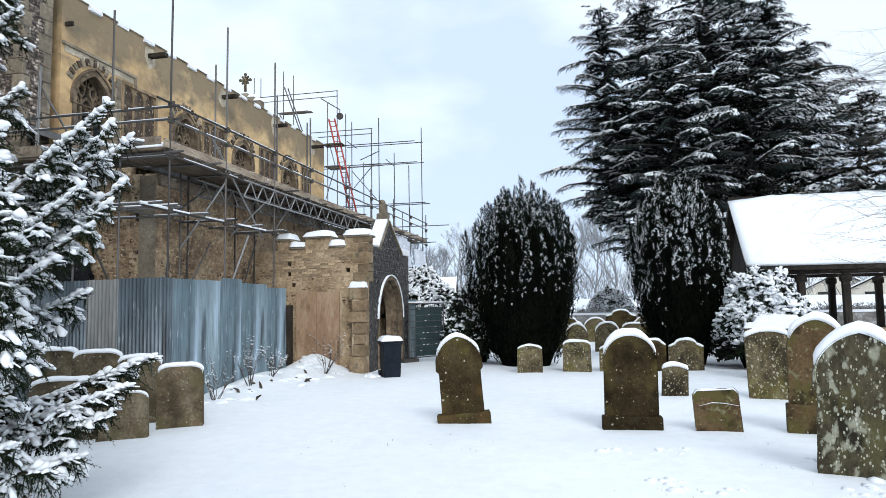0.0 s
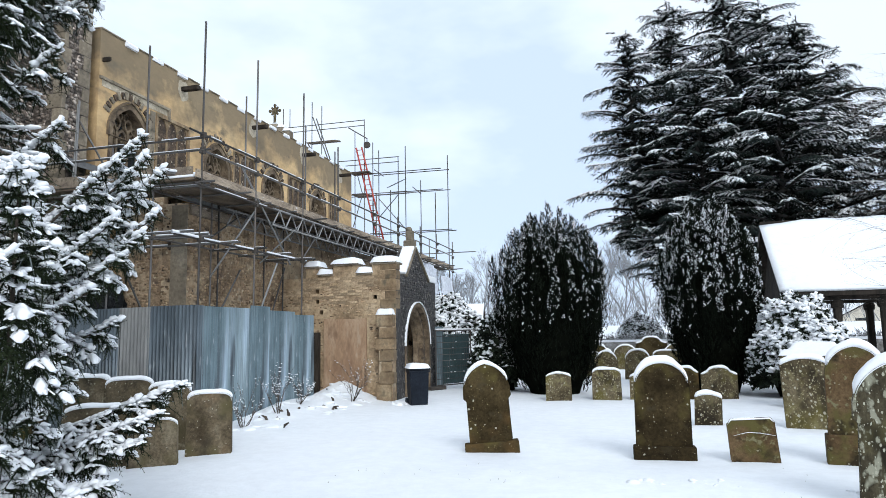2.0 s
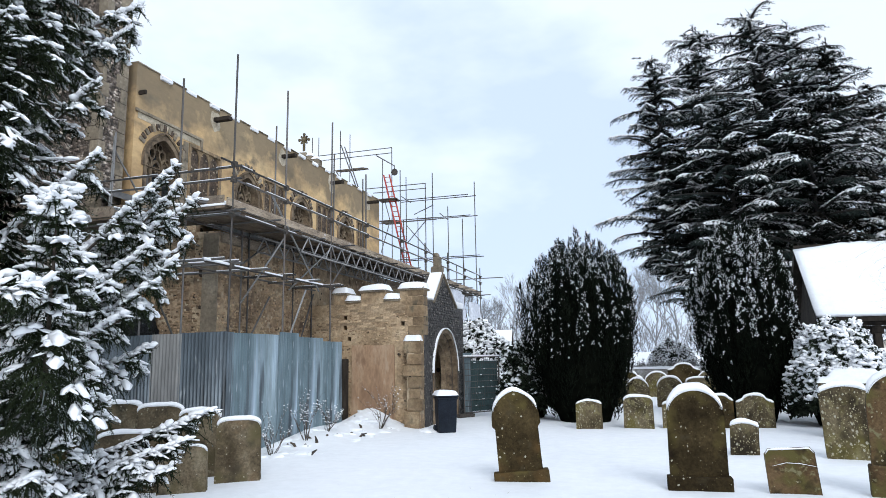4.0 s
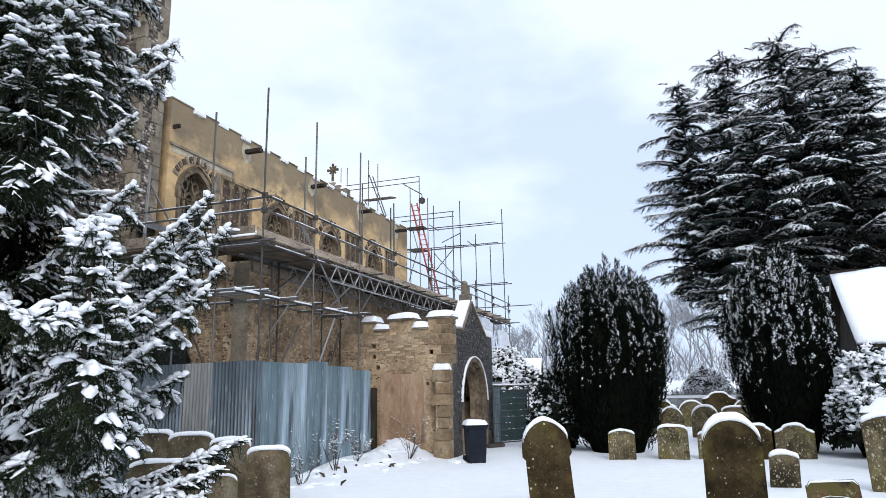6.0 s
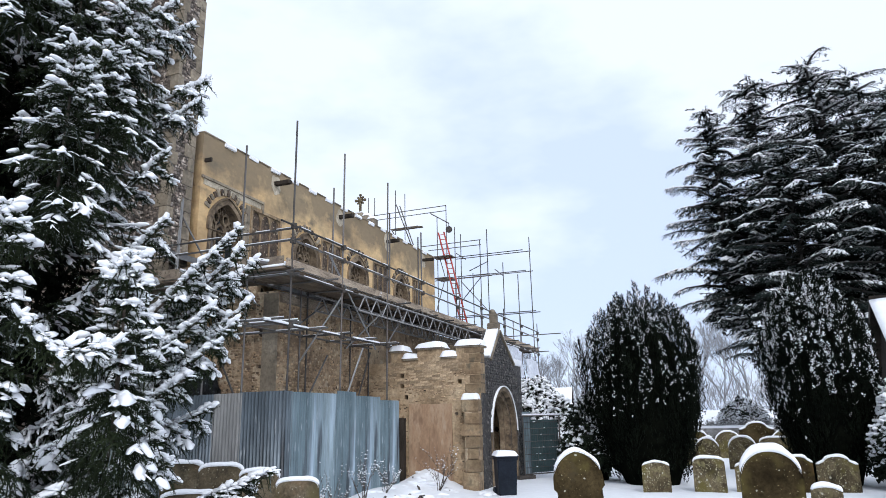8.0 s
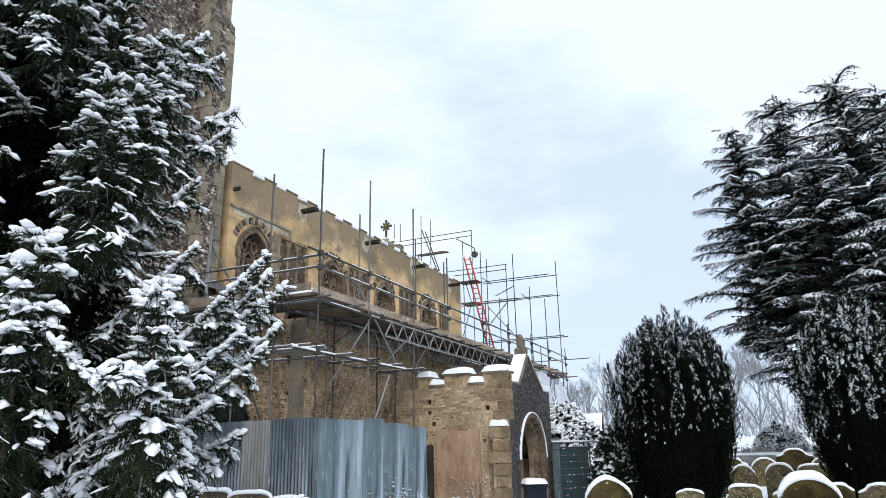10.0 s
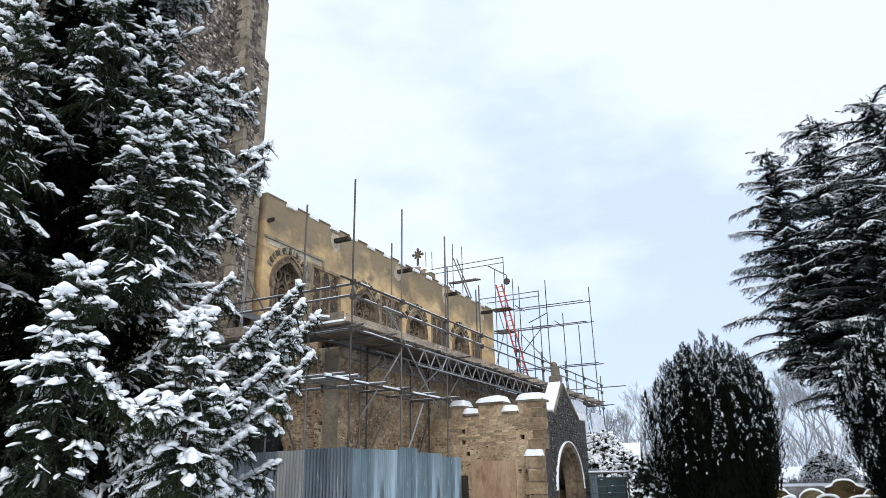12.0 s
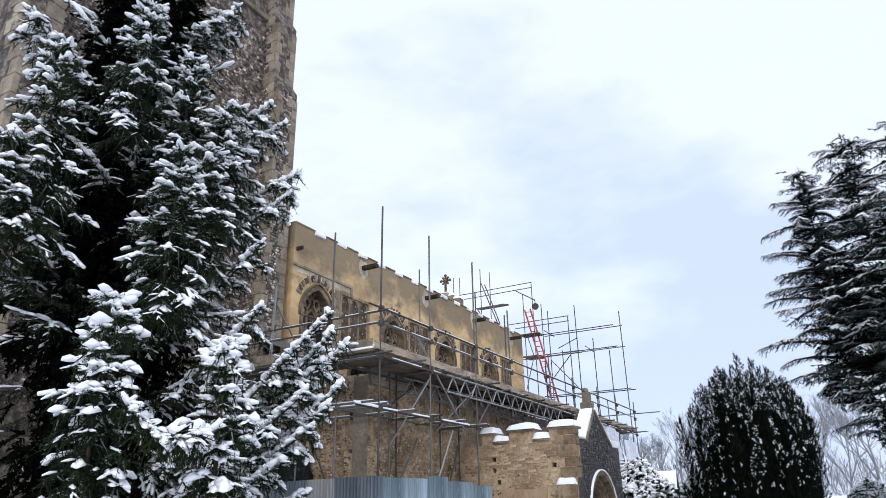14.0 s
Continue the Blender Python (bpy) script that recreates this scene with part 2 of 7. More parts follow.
M_STONE_GREY = surface("sandy_headstone", [(0.28, (0.07, 0.052, 0.03)), (0.5, (0.15, 0.117, 0.073)), (0.75, (0.27, 0.225, 0.155))], 2.6, 0.95, fine=30, bump=(0.6, 0.012), spec=0.2, coarse=0.5,
                       spots=[((0.1, 0.085, 0.04), 1.8, 0.54, 0.7), ((0.15, 0.09, 0.045), 1.5, 0.6, 0.75), ((0.05, 0.04, 0.026), 2.2, 0.57, 0.7)], dots=[((0.34, 0.31, 0.24), 20.0, 0.22)], vary=0.1)
M_TIN = surface("galvanised_sheet", [(0.3, (0.092, 0.135, 0.154)), (0.5, (0.165, 0.228, 0.256)), (0.72, (0.28, 0.356, 0.39))], 0.7, 0.42, fine=6, metal=0.45, stretch=(1.6, 1.6, 0.2), vary=0.22, bump=(0.15, 0.004), coarse=0.3,
                spots=[((0.41, 0.51, 0.6), 1.3, 0.58, 0.76), ((0.06, 0.075, 0.088), 1.9, 0.56, 0.7), ((0.36, 0.4, 0.44), 9.0, 0.62, 0.7)])
M_TIN_WARM = surface("weathered_zinc_sheet", [(0.3, (0.15, 0.15, 0.145)), (0.5, (0.22, 0.22, 0.21)), (0.72, (0.32, 0.315, 0.3))], 0.9, 0.6, fine=6, metal=0.1, stretch=(1.6, 1.6, 0.2), bump=(0.15, 0.004), coarse=0.35, spots=[((0.1, 0.1, 0.1), 2.2, 0.56, 0.7)])
M_TUBE = surface("scaffold_tube", [(0.3, (0.045, 0.044, 0.043)), (0.7, (0.15, 0.147, 0.142))], 2.0, 0.55, metal=0.3, bump=None, vary=0.6, spots=[((0.075, 0.045, 0.028), 2.5, 0.52, 0.66)])
M_GALV = surface("bright_galvanised_tube", [(0.3, (0.16, 0.16, 0.158)), (0.7, (0.36, 0.36, 0.355))], 2.0, 0.5, metal=0.3, bump=None, vary=0.3, spots=[((0.09, 0.07, 0.05), 2.5, 0.58, 0.7)])
M_CLAMP = surface("rusty_clamp", [(0.3, (0.05, 0.045, 0.042)), (0.7, (0.1, 0.085, 0.07))], 8.0, 0.7, metal=0.4, bump=None)
M_BOARD = surface("scaffold_board", [(0.3, (0.19, 0.145, 0.105)), (0.7, (0.42, 0.34, 0.25))], 2.5, 0.85, stretch=(3, 0.6, 3), vary=0.35, spots=[((0.1, 0.075, 0.05), 5.0, 0.55, 0.68), ((0.6, 0.6, 0.6), 7.0, 0.66, 0.72)], coarse=0.5)
# deck boards: darker than M_BOARD, the shade of their undersides put into the colour
M_DECK = surface("deck_shade_board", [(0.3, (0.06, 0.045, 0.032)), (0.7, (0.16, 0.12, 0.08))], 1.5, 0.85, stretch=(3, 0.6, 3), vary=0.4)
M_TIN_OLD = surface("dull_galvanised_sheet", [(0.3, (0.05, 0.064, 0.074)), (0.5, (0.09, 0.113, 0.13)), (0.72, (0.165, 0.195, 0.22))], 0.8, 0.45, fine=6, metal=0.35, stretch=(1.6, 1.6, 0.2), vary=0.3, bump=(0.15, 0.004), coarse=0.4, spots=[((0.22, 0.24, 0.255), 9.0, 0.62, 0.7), ((0.03, 0.035, 0.04), 2.0, 0.58, 0.7)])
M_FLUSH = surface("brown_flushwork", [(0.3, (0.03, 0.021, 0.014)), (0.55, (0.1, 0.066, 0.042)), (0.75, (0.2, 0.14, 0.09))], 7.0, 0.8, fine=22, bump=(0.9, 0.03), coarse=0.5, dots=[((0.34, 0.28, 0.2), 14.0, 0.5), ((0.02, 0.016, 0.013), 9.0, 0.5)])
M_PLY = surface("weathered_plywood", [(0.3, (0.25, 0.15, 0.088)), (0.5, (0.33, 0.21, 0.125)), (0.7, (0.4, 0.28, 0.18))], 1.6, 0.85, stretch=(1.4, 1, 0.5), coarse=0.22, spots=[((0.2, 0.12, 0.07), 3.0, 0.57, 0.72), ((0.46, 0.37, 0.27), 2.2, 0.6, 0.76)])
M_RED = surface("red_ladder_paint", [(0.3, (0.34, 0.045, 0.03)), (0.7, (0.46, 0.075, 0.05))], 4.0, 0.5, bump=None)
M_BIN = surface("dark_plastic", [(0.3, (0.008, 0.011, 0.017)), (0.7, (0.015, 0.02, 0.029))], 3.0, 0.6, bump=(0.1, 0.002), spec=0.12)
M_TIMBER = surface("old_oak", [(0.3, (0.012, 0.01, 0.008)), (0.7, (0.045, 0.036, 0.028))], 2.5, 0.9, stretch=(2, 2, 0.4), vary=0.3, spec=0.2)
M_NEEDLE = surface("spruce_needles", [(0.3, (0.008, 0.012, 0.006)), (0.7, (0.03, 0.04, 0.019))], 2.0, 0.8, bump=None, island=0.45, spec=0.06)


def rimed(m, share, colour):
    """A share of the single needles turns pale with rime."""
    n, l = m.node_tree.nodes, m.node_tree.links
    b, o = n["Principled BSDF"], n.new("ShaderNodeNewGeometry")
    k = ramp(n, [(1 - share, (0, 0, 0)), (1 - share * 0.6, (1, 1, 1))])
    l.new(o.outputs["Random Per Island"], k.inputs["Fac"])
    l.new(mix_node(n, l, k.outputs["Color"], b.inputs["Base Color"].links[0].from_socket, colour), b.inputs["Base Color"])


rimed(M_NEEDLE, 0.09, (0.16, 0.18, 0.18))
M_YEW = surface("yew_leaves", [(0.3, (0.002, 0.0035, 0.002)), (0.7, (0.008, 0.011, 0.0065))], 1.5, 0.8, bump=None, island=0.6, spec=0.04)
M_CEDAR_BARK = surface("cedar_bark", [(0.3, (0.012, 0.01, 0.009)), (0.7, (0.035, 0.03, 0.026))], 3.0, 0.95, bump=None)
# near-black: the shade deep inside crowns is put into this colour
M_INNER_SHADE = surface("painted_inner_shade", [(0.3, (0.002, 0.0025, 0.002)), (0.7, (0.005, 0.006, 0.004))], 5.0, 1.0, bump=None, spec=0.0)
M_CEDAR = surface("cedar_needles", [(0.3, (0.007, 0.011, 0.01)), (0.7, (0.024, 0.033, 0.029))], 1.0, 0.9, bump=None, island=0.4, spec=0.1)
M_LAUREL = surface("evergreen_leaves", [(0.3, (0.006, 0.01, 0.006)), (0.7, (0.022, 0.03, 0.015))], 3.0, 0.7, bump=None, island=0.4, spec=0.2)
M_BARK = surface("bark", [(0.3, (0.035, 0.026, 0.02)), (0.7, (0.11, 0.085, 0.065))], 5.0, 0.95, stretch=(1, 1, 0.3), bump=(0.8, 0.02))
# bare wood far off: the haze of distance is painted in as pale grey
M_HAZE_TWIG = surface("haze_pale_wood", [(0.3, (0.16, 0.163, 0.17)), (0.7, (0.27, 0.275, 0.285))], 1.0, 0.95, bump=None)
M_HEDGE = surface("snowy_hedge", [(0.3, (0.12, 0.11, 0.1)), (0.5, (0.3, 0.29, 0.28)), (0.7, (0.75, 0.77, 0.8))], 3.0, 0.9, fine=12, bump=(1.0, 0.1))
M_HOUSE = surface("pale_house_render", [(0.3, (0.6, 0.55, 0.46)), (0.7, (0.7, 0.65, 0.55))], 0.8, 0.9)
M_SHEET = surface("white_debris_sheet", [(0.3, (0.6, 0.63, 0.7)), (0.7, (0.75, 0.78, 0.84))], 1.2, 0.6)
M_TARP = surface("black_tarpaulin", [(0.3, (0.004, 0.005, 0.006)), (0.7, (0.012, 0.014, 0.017))], 2.0, 0.5, bump=(1.0, 0.06), spec=0.25)
M_MESH = surface("green_mesh_fence", [(0.3, (0.015, 0.038, 0.04)), (0.7, (0.035, 0.07, 0.072))], 2.0, 0.7)


# ---- mesh helpers ----
def thing(name, label, category, group="", at=(0, 0, 0), rz=0.0, kind=""):
    e = new(name)
    e.matrix_basis = pose(*at, 0, 0, rz)
    return tagged(e, label, category, group, kind)


def link(name, me, mat, parent=None, label=""):
    ob = new(name, me)
    if mat and not me.materials:
        me.materials.append(mat)
    if parent:
        ob.parent = parent
    return tagged(ob, label)


def part(name, bm, mat, parent=None, label="", smooth=False):
    me = bpy.data.meshes.new(name)
    bmesh.ops.recalc_face_normals(bm, faces=bm.faces)
    bm.to_mesh(me)
    bm.free()
    if smooth:
        me.shade_smooth()
    return link(name, me, mat, parent, label)


def box(bm, lo, hi, m=None, bevel=0.0):
    r = bmesh.ops.create_cube(bm, size=1.0)
    c = [(a + b) / 2 for a, b in zip(lo, hi)]
    s = [b - a for a, b in zip(lo, hi)]
    t = Matrix.Translation(c) @ Matrix.Diagonal((*s, 1))
    bmesh.ops.transform(bm, matrix=(m @ t) if m else t, verts=r["verts"])
    if bevel:
        es = {e for v in r["verts"] for e in v.link_edges}
        bmesh.ops.bevel(bm, geom=list(es), offset=bevel, segments=2, affect="EDGES", profile=0.6)
    return bm


def pillow(x0, x1, y0, y1, z, h, nx=10, ny=8):
    """A cushion of snow on a rectangle: steep sides, round shoulders, an uneven top."""
    bm = bmesh.new()
    bmesh.ops.create_grid(bm, x_segments=nx, y_segments=ny, size=1.0)
    for v in bm.verts:
        e = max(0.0, (1 - abs(v.co.x) ** 6) * (1 - abs(v.co.y) ** 5)) ** 0.45
        x, y = (x0 + x1) / 2 + v.co.x * (x1 - x0) / 2, (y0 + y1) / 2 + v.co.y * (y1 - y0) / 2
        lump = noise.noise((x * 3, y * 3, z))
        v.co = Vector((x + 0.02 * lump, y + 0.02 * noise.noise((x * 4, 7.0, z)), z + h * e * (1 + 0.22 * lump)))
    return bm


def boxed(name, lo, hi, mat, parent=None, label="", bevel=0.0, m=None):
    return part(name, box(bmesh.new(), lo, hi, m, bevel), mat, parent, label)


def tube_mesh(name, points, radii, sides=8, cap=True):
    """A tapering tube along points."""
    pts = [Vector(p) for p in points]
    vs, fs = [], []
    up = Vector((0.123, 0.31, 1.0))
    for i, p in enumerate(pts):
        d = (pts[min(i + 1, len(pts) - 1)] - pts[max(i - 1, 0)]).normalized()
        a = d.cross(up if abs(d.z) < 0.9 else Vector((1, 0.2, 0))).normalized()
        b = d.cross(a)
        r = radii[i] if isinstance(radii, (list, tuple)) else radii
        vs += [p + (a * math.cos(2 * math.pi * k / sides) + b * math.sin(2 * math.pi * k / sides)) * r for k in range(sides)]
    for i in range(len(pts) - 1):
        for k in range(sides):
            q = (k + 1) % sides
            fs.append((i * sides + k, i * sides + q, (i + 1) * sides + q, (i + 1) * sides + k))
    if cap:
        fs += [tuple(range(sides))[::-1], tuple(range((len(pts) - 1) * sides, len(pts) * sides))]
    me = bpy.data.meshes.new(name)
    me.from_pydata([tuple(v) for v in vs], [], fs)
    me.shade_smooth()
    return me


def tube(name, points, radii, mat, parent=None, label="", sides=8):
    return link(name, tube_mesh(name, points, radii, sides), mat, parent, label)


def pierced(bm, outer, holes, place, depth):
    """A slab with openings: loops (u, v), place(u, v, w) -> point, w from 0 (front) to depth."""
    loops = [outer] + holes
    flat = [p for lp in loops for p in lp]
    tris = tessellate_polygon([[Vector((u, v, 0)) for u, v in lp] for lp in loops])
    f = [bm.verts.new(place(u, v, 0)) for u, v in flat]
    b = [bm.verts.new(place(u, v, depth)) for u, v in flat]
    for t in tris:
        bm.faces.new([f[i] for i in t])
        bm.faces.new([b[i] for i in reversed(t)])
    k = 0
    for lp in loops:
        for i in range(len(lp)):
            a, c = k + i, k + (i + 1) % len(lp)
            bm.faces.new((f[a], f[c], b[c], b[a]))
        k += len(lp)
    return bm


def pointed(cx, half, sill, spring, apex, n=8):
    """Outline of a pointed arch, counter-clockwise from the lower left."""
    rise = apex - spring
    rad = (half * half + rise * rise) / (2 * half)
    top = math.atan2(rise, rad - half) if rad >= half else math.pi - math.atan2(rise, half - rad)
    right = [(cx + half - rad + rad * math.cos(top * i / n), spring + rad * math.sin(top * i / n)) for i in range(n + 1)]
    left = [(2 * cx - u, v) for u, v in reversed(right[:-1])]
    return [(cx - half, sill), (cx + half, sill)] + right + left


class Soup:
    """Collects many small pieces into one mesh."""

    def __init__(self):
        self.v, self.f, self.n = [], [], 0

    def add(self, v, f):
        self.v.append(v)
        self.f.append(f + self.n)
        self.n += len(v)

    def scatter(self, tv, tf, pos, way, size, roll=None, ref=(0, 0, 1)):
        """Copies of a template (along +Y, its top +Z) to places pos, along way, sized size (n or n x 3)."""
        pos, way, size = np.asarray(pos, float), np.asarray(way, float), np.asarray(size, float)
        n = len(pos)
        if n == 0:
            return
        if size.ndim == 1:
            size = np.repeat(size[:, None], 3, 1)
        y = way / (np.linalg.norm(way, axis=1, keepdims=True) + 1e-9)
        r = np.tile(np.array(ref, float), (n, 1))
        r[np.abs((y * r).sum(1)) > 0.97] = (0.6, 0.8, 0.1)
        x = np.cross(y, r)
        x /= np.linalg.norm(x, axis=1, keepdims=True)
        z = np.cross(x, y)
        if roll is not None:
            c, s = np.cos(roll)[:, None], np.sin(roll)[:, None]
            x, z = x * c + z * s, z * c - x * s
        t = tv[None] * size[:, None, :]
        v = pos[:, None, :] + t[:, :, :1] * x[:, None] + t[:, :, 1:2] * y[:, None] + t[:, :, 2:] * z[:, None]
        f = tf[None] + (np.arange(n) * len(tv))[:, None, None]
        self.add(v.reshape(-1, 3), f.reshape(-1, 3))

    def mesh(self, name, smooth=False):
        v, f = np.concatenate(self.v), np.concatenate(self.f)
        me = bpy.data.meshes.new(name)
        me.vertices.add(len(v))
        me.vertices.foreach_set("co", v.astype(np.float32).ravel())
        me.loops.add(len(f) * 3)
        me.loops.foreach_set("vertex_index", f.astype(np.int32).ravel())
        me.polygons.add(len(f))
        me.polygons.foreach_set("loop_start", np.arange(0, len(f) * 3, 3, dtype=np.int32))
        me.polygons.foreach_set("loop_total", np.full(len(f), 3, np.int32))
        me.update(calc_edges=True)
        if smooth:
            me.shade_smooth()
        return me


# ---- ground ----
def smooth(a, b, x):
    t = min(1.0, max(0.0, (x - a) / (b - a)))
    return t * t * (3 - 2 * t)


def ground_z(x, y):
    h = 0.05 * noise.noise((x * 0.35, y * 0.35, 0.3)) + 0.018 * noise.noise((x * 1.6, y * 1.6, 2.0))
    h *= smooth(0.0, 3.0, math.hypot(x, y)) * (1 - smooth(60, 120, math.hypot(x, y)))
    h += 0.26 * math.exp(-(((x + 7.15) / 0.75) ** 2)) * smooth(10.5, 14.5, y) * (1 - smooth(16.4, 17.0, y))
    h += 0.3 * math.exp(-(((x + 6.85) / 0.6) ** 2) - ((y - 16.25) / 0.55) ** 2)
    h += 2.1 * smooth(50, 88, y) + 0.2 * smooth(88, 120, y) + 0.5 * smooth(120, 400, y)
    return h


def axis(near, step, far):
    out, x, s = [0.0], 0.0, step
    while x < far:
        if x > near:
            s *= 1.22
        x += s
        out.append(x)
    return out


def build_ground():
    a = axis(12, 0.22, 2600)
    xs = [-v for v in reversed(a[1:])] + a
    b = axis(24, 0.25, 2600)
    ys = [-v for v in reversed(axis(3, 0.5, 2600)[1:])] + b
    vs = [(x, y, ground_z(x, y)) for y in ys for x in xs]
    w = len(xs)
    fs = [(j * w + i, j * w + i + 1, (j + 1) * w + i + 1, (j + 1) * w + i) for j in range(len(ys) - 1) for i in range(w - 1)]
    me = bpy.data.meshes.new("ground")
    me.from_pydata(vs, [], fs)
    me.shade_smooth()
    return tagged(link("ground", me, M_GROUND), "snow-covered churchyard ground, smooth and lightly trodden", "ground", kind="structure")


build_ground()

# ---- the church ----
church = thing("church", "medieval flint and ochre-rendered church with snowy parapets, under repair", "church")
XC, XA, XP = -12.2, -8.8, -5.55          # south faces of clerestory, aisle and porch
NAVE_W, NAVE_E, NAVE_TOP = 13.3, 29.6, 9.42
PW, PE = 16.46, 20.3                      # west and east faces of the porch


def south(x0):
    return lambda u, v, w: (x0 - w, u, v)


def battlement(u0, u1, low, high, notches):
    """Top edge from u1 back to u0 with notches (a, b)."""
    pts = [(u1, high)]
    for a, b in sorted(notches, reverse=True):
        pts += [(b, high), (b, low), (a, low), (a, high)]
    pts.append((u0, high))
    return pts


def tudor(c, half, sill, spring, apex, n=9):
    """Outline of a low pointed arch, from the sill round."""
    us = [half * math.cos(math.pi * i / (2 * n)) for i in range(n + 1)]
    right = [(c + u, spring + (apex - spring) * max(0.0, 1 - (u / half) ** 1.2) ** 0.5) for u in us]
    return [(c - half, sill), (c + half, sill)] + right + [(2 * c - u, v) for u, v in reversed(right[:-1])]


WINDOWS = [14.42, 18.4, 21.95, 25.8]
PANELS = [(15.5, 16.9), (19.36, 20.74), (23.2, 24.55), (27.0, 27.95)]
NOTCHES = [(14.13 + 1.075 * i, 14.58 + 1.075 * i) for i in range(14)]


def build_nave():
    outer = [(NAVE_W, 0), (NAVE_E, 0)] + battlement(NAVE_W, NAVE_E, NAVE_TOP - 0.075, NAVE_TOP, NOTCHES)
    holes = [tudor(c, 0.66, 5.7, 6.98, 7.72) for c in WINDOWS]
    holes += [[(a, 6.1), (b, 6.1), (b, 7.85), (a, 7.85)] for a, b in PANELS]
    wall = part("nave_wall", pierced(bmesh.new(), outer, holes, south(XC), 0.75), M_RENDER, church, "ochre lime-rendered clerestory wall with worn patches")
    gable = [(-21, 0), (XC - 0.76, 0), (XC - 0.76, 9.0), (-16.3, 11.75), (-21, 9.0)]
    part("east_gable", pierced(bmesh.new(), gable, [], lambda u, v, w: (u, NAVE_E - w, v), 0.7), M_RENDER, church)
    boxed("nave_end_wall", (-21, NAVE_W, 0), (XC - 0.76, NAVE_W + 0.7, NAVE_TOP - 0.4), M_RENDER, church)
    for x0, x1, z in ((-15.89, -15.6, 11.92), (-15.59, -15.25, 11.72), (-16.75, -16.41, 11.8)):
        stone = boxed("gable_coping", (x0, NAVE_E - 0.6, 11.3), (x1, NAVE_E - 0.12, z), M_ASHLAR, church, bevel=0.03)
        part("snow", pillow(x0 - 0.02, x1 + 0.02, NAVE_E - 0.62, NAVE_E - 0.1, z - 0.02, 0.16), M_SNOW, stone, smooth=True)
    bm = bmesh.new()
    box(bm, (-16.4, NAVE_E - 0.62, 11.6), (-15.9, NAVE_E - 0.1, 12.1), bevel=0.05)
    pedestal = part("cross_pedestal", bm, M_ASHLAR, church)
    boxed("snow", (-16.35, NAVE_E - 0.58, 12.1), (-15.95, NAVE_E - 0.14, 12.17), M_SNOW, pedestal, bevel=0.03)
    bm = bmesh.new()
    box(bm, (-16.2, NAVE_E - 0.43, 12.1), (-16.1, NAVE_E - 0.31, 12.8), bevel=0.02)
    lobes = [(0, 0, 0.2)]
    for k in range(8):
        a = k * math.pi / 4
        lobes += [(0.2 * math.cos(a), 0.2 * math.sin(a), 0.09), ((0.33 - 0.07 * (k % 2)) * math.cos(a), (0.33 - 0.07 * (k % 2)) * math.sin(a), 0.12 - 0.03 * (k % 2))]
    for u, v, q in lobes:
        bmesh.ops.create_icosphere(bm, subdivisions=2, radius=q, matrix=Matrix.Translation((-16.15 + 0.8 * u, NAVE_E - 0.37, 12.84 + 0.85 * v)) @ Matrix.Diagonal((0.66, 0.55, 0.7, 1)))
    part("gable_cross", bm, M_STONE_MID, church, "weathered floriated stone cross on the gable")
    bm = bmesh.new()
    box(bm, (-21, NAVE_W + 0.71, 8.6), (XC - 0.77, NAVE_E - 0.71, 8.9))
    part("nave_roof", bm, M_LEAD, church)
    boxed("nave_core", (-20.9, NAVE_W + 0.72, 0), (XC - 0.78, NAVE_E - 0.71, 8.5), M_DARK, church)
    return wall


nave_wall = build_nave()


def ring(bm, outer, inner, place, depth):
    return pierced(bm, outer, [inner], place, depth)


M_GLASS = surface("leaded_glass", [(0.3, (0.012, 0.014, 0.016)), (0.7, (0.035, 0.045, 0.05))], 6.0, 0.18, bump=(0.3, 0.004))


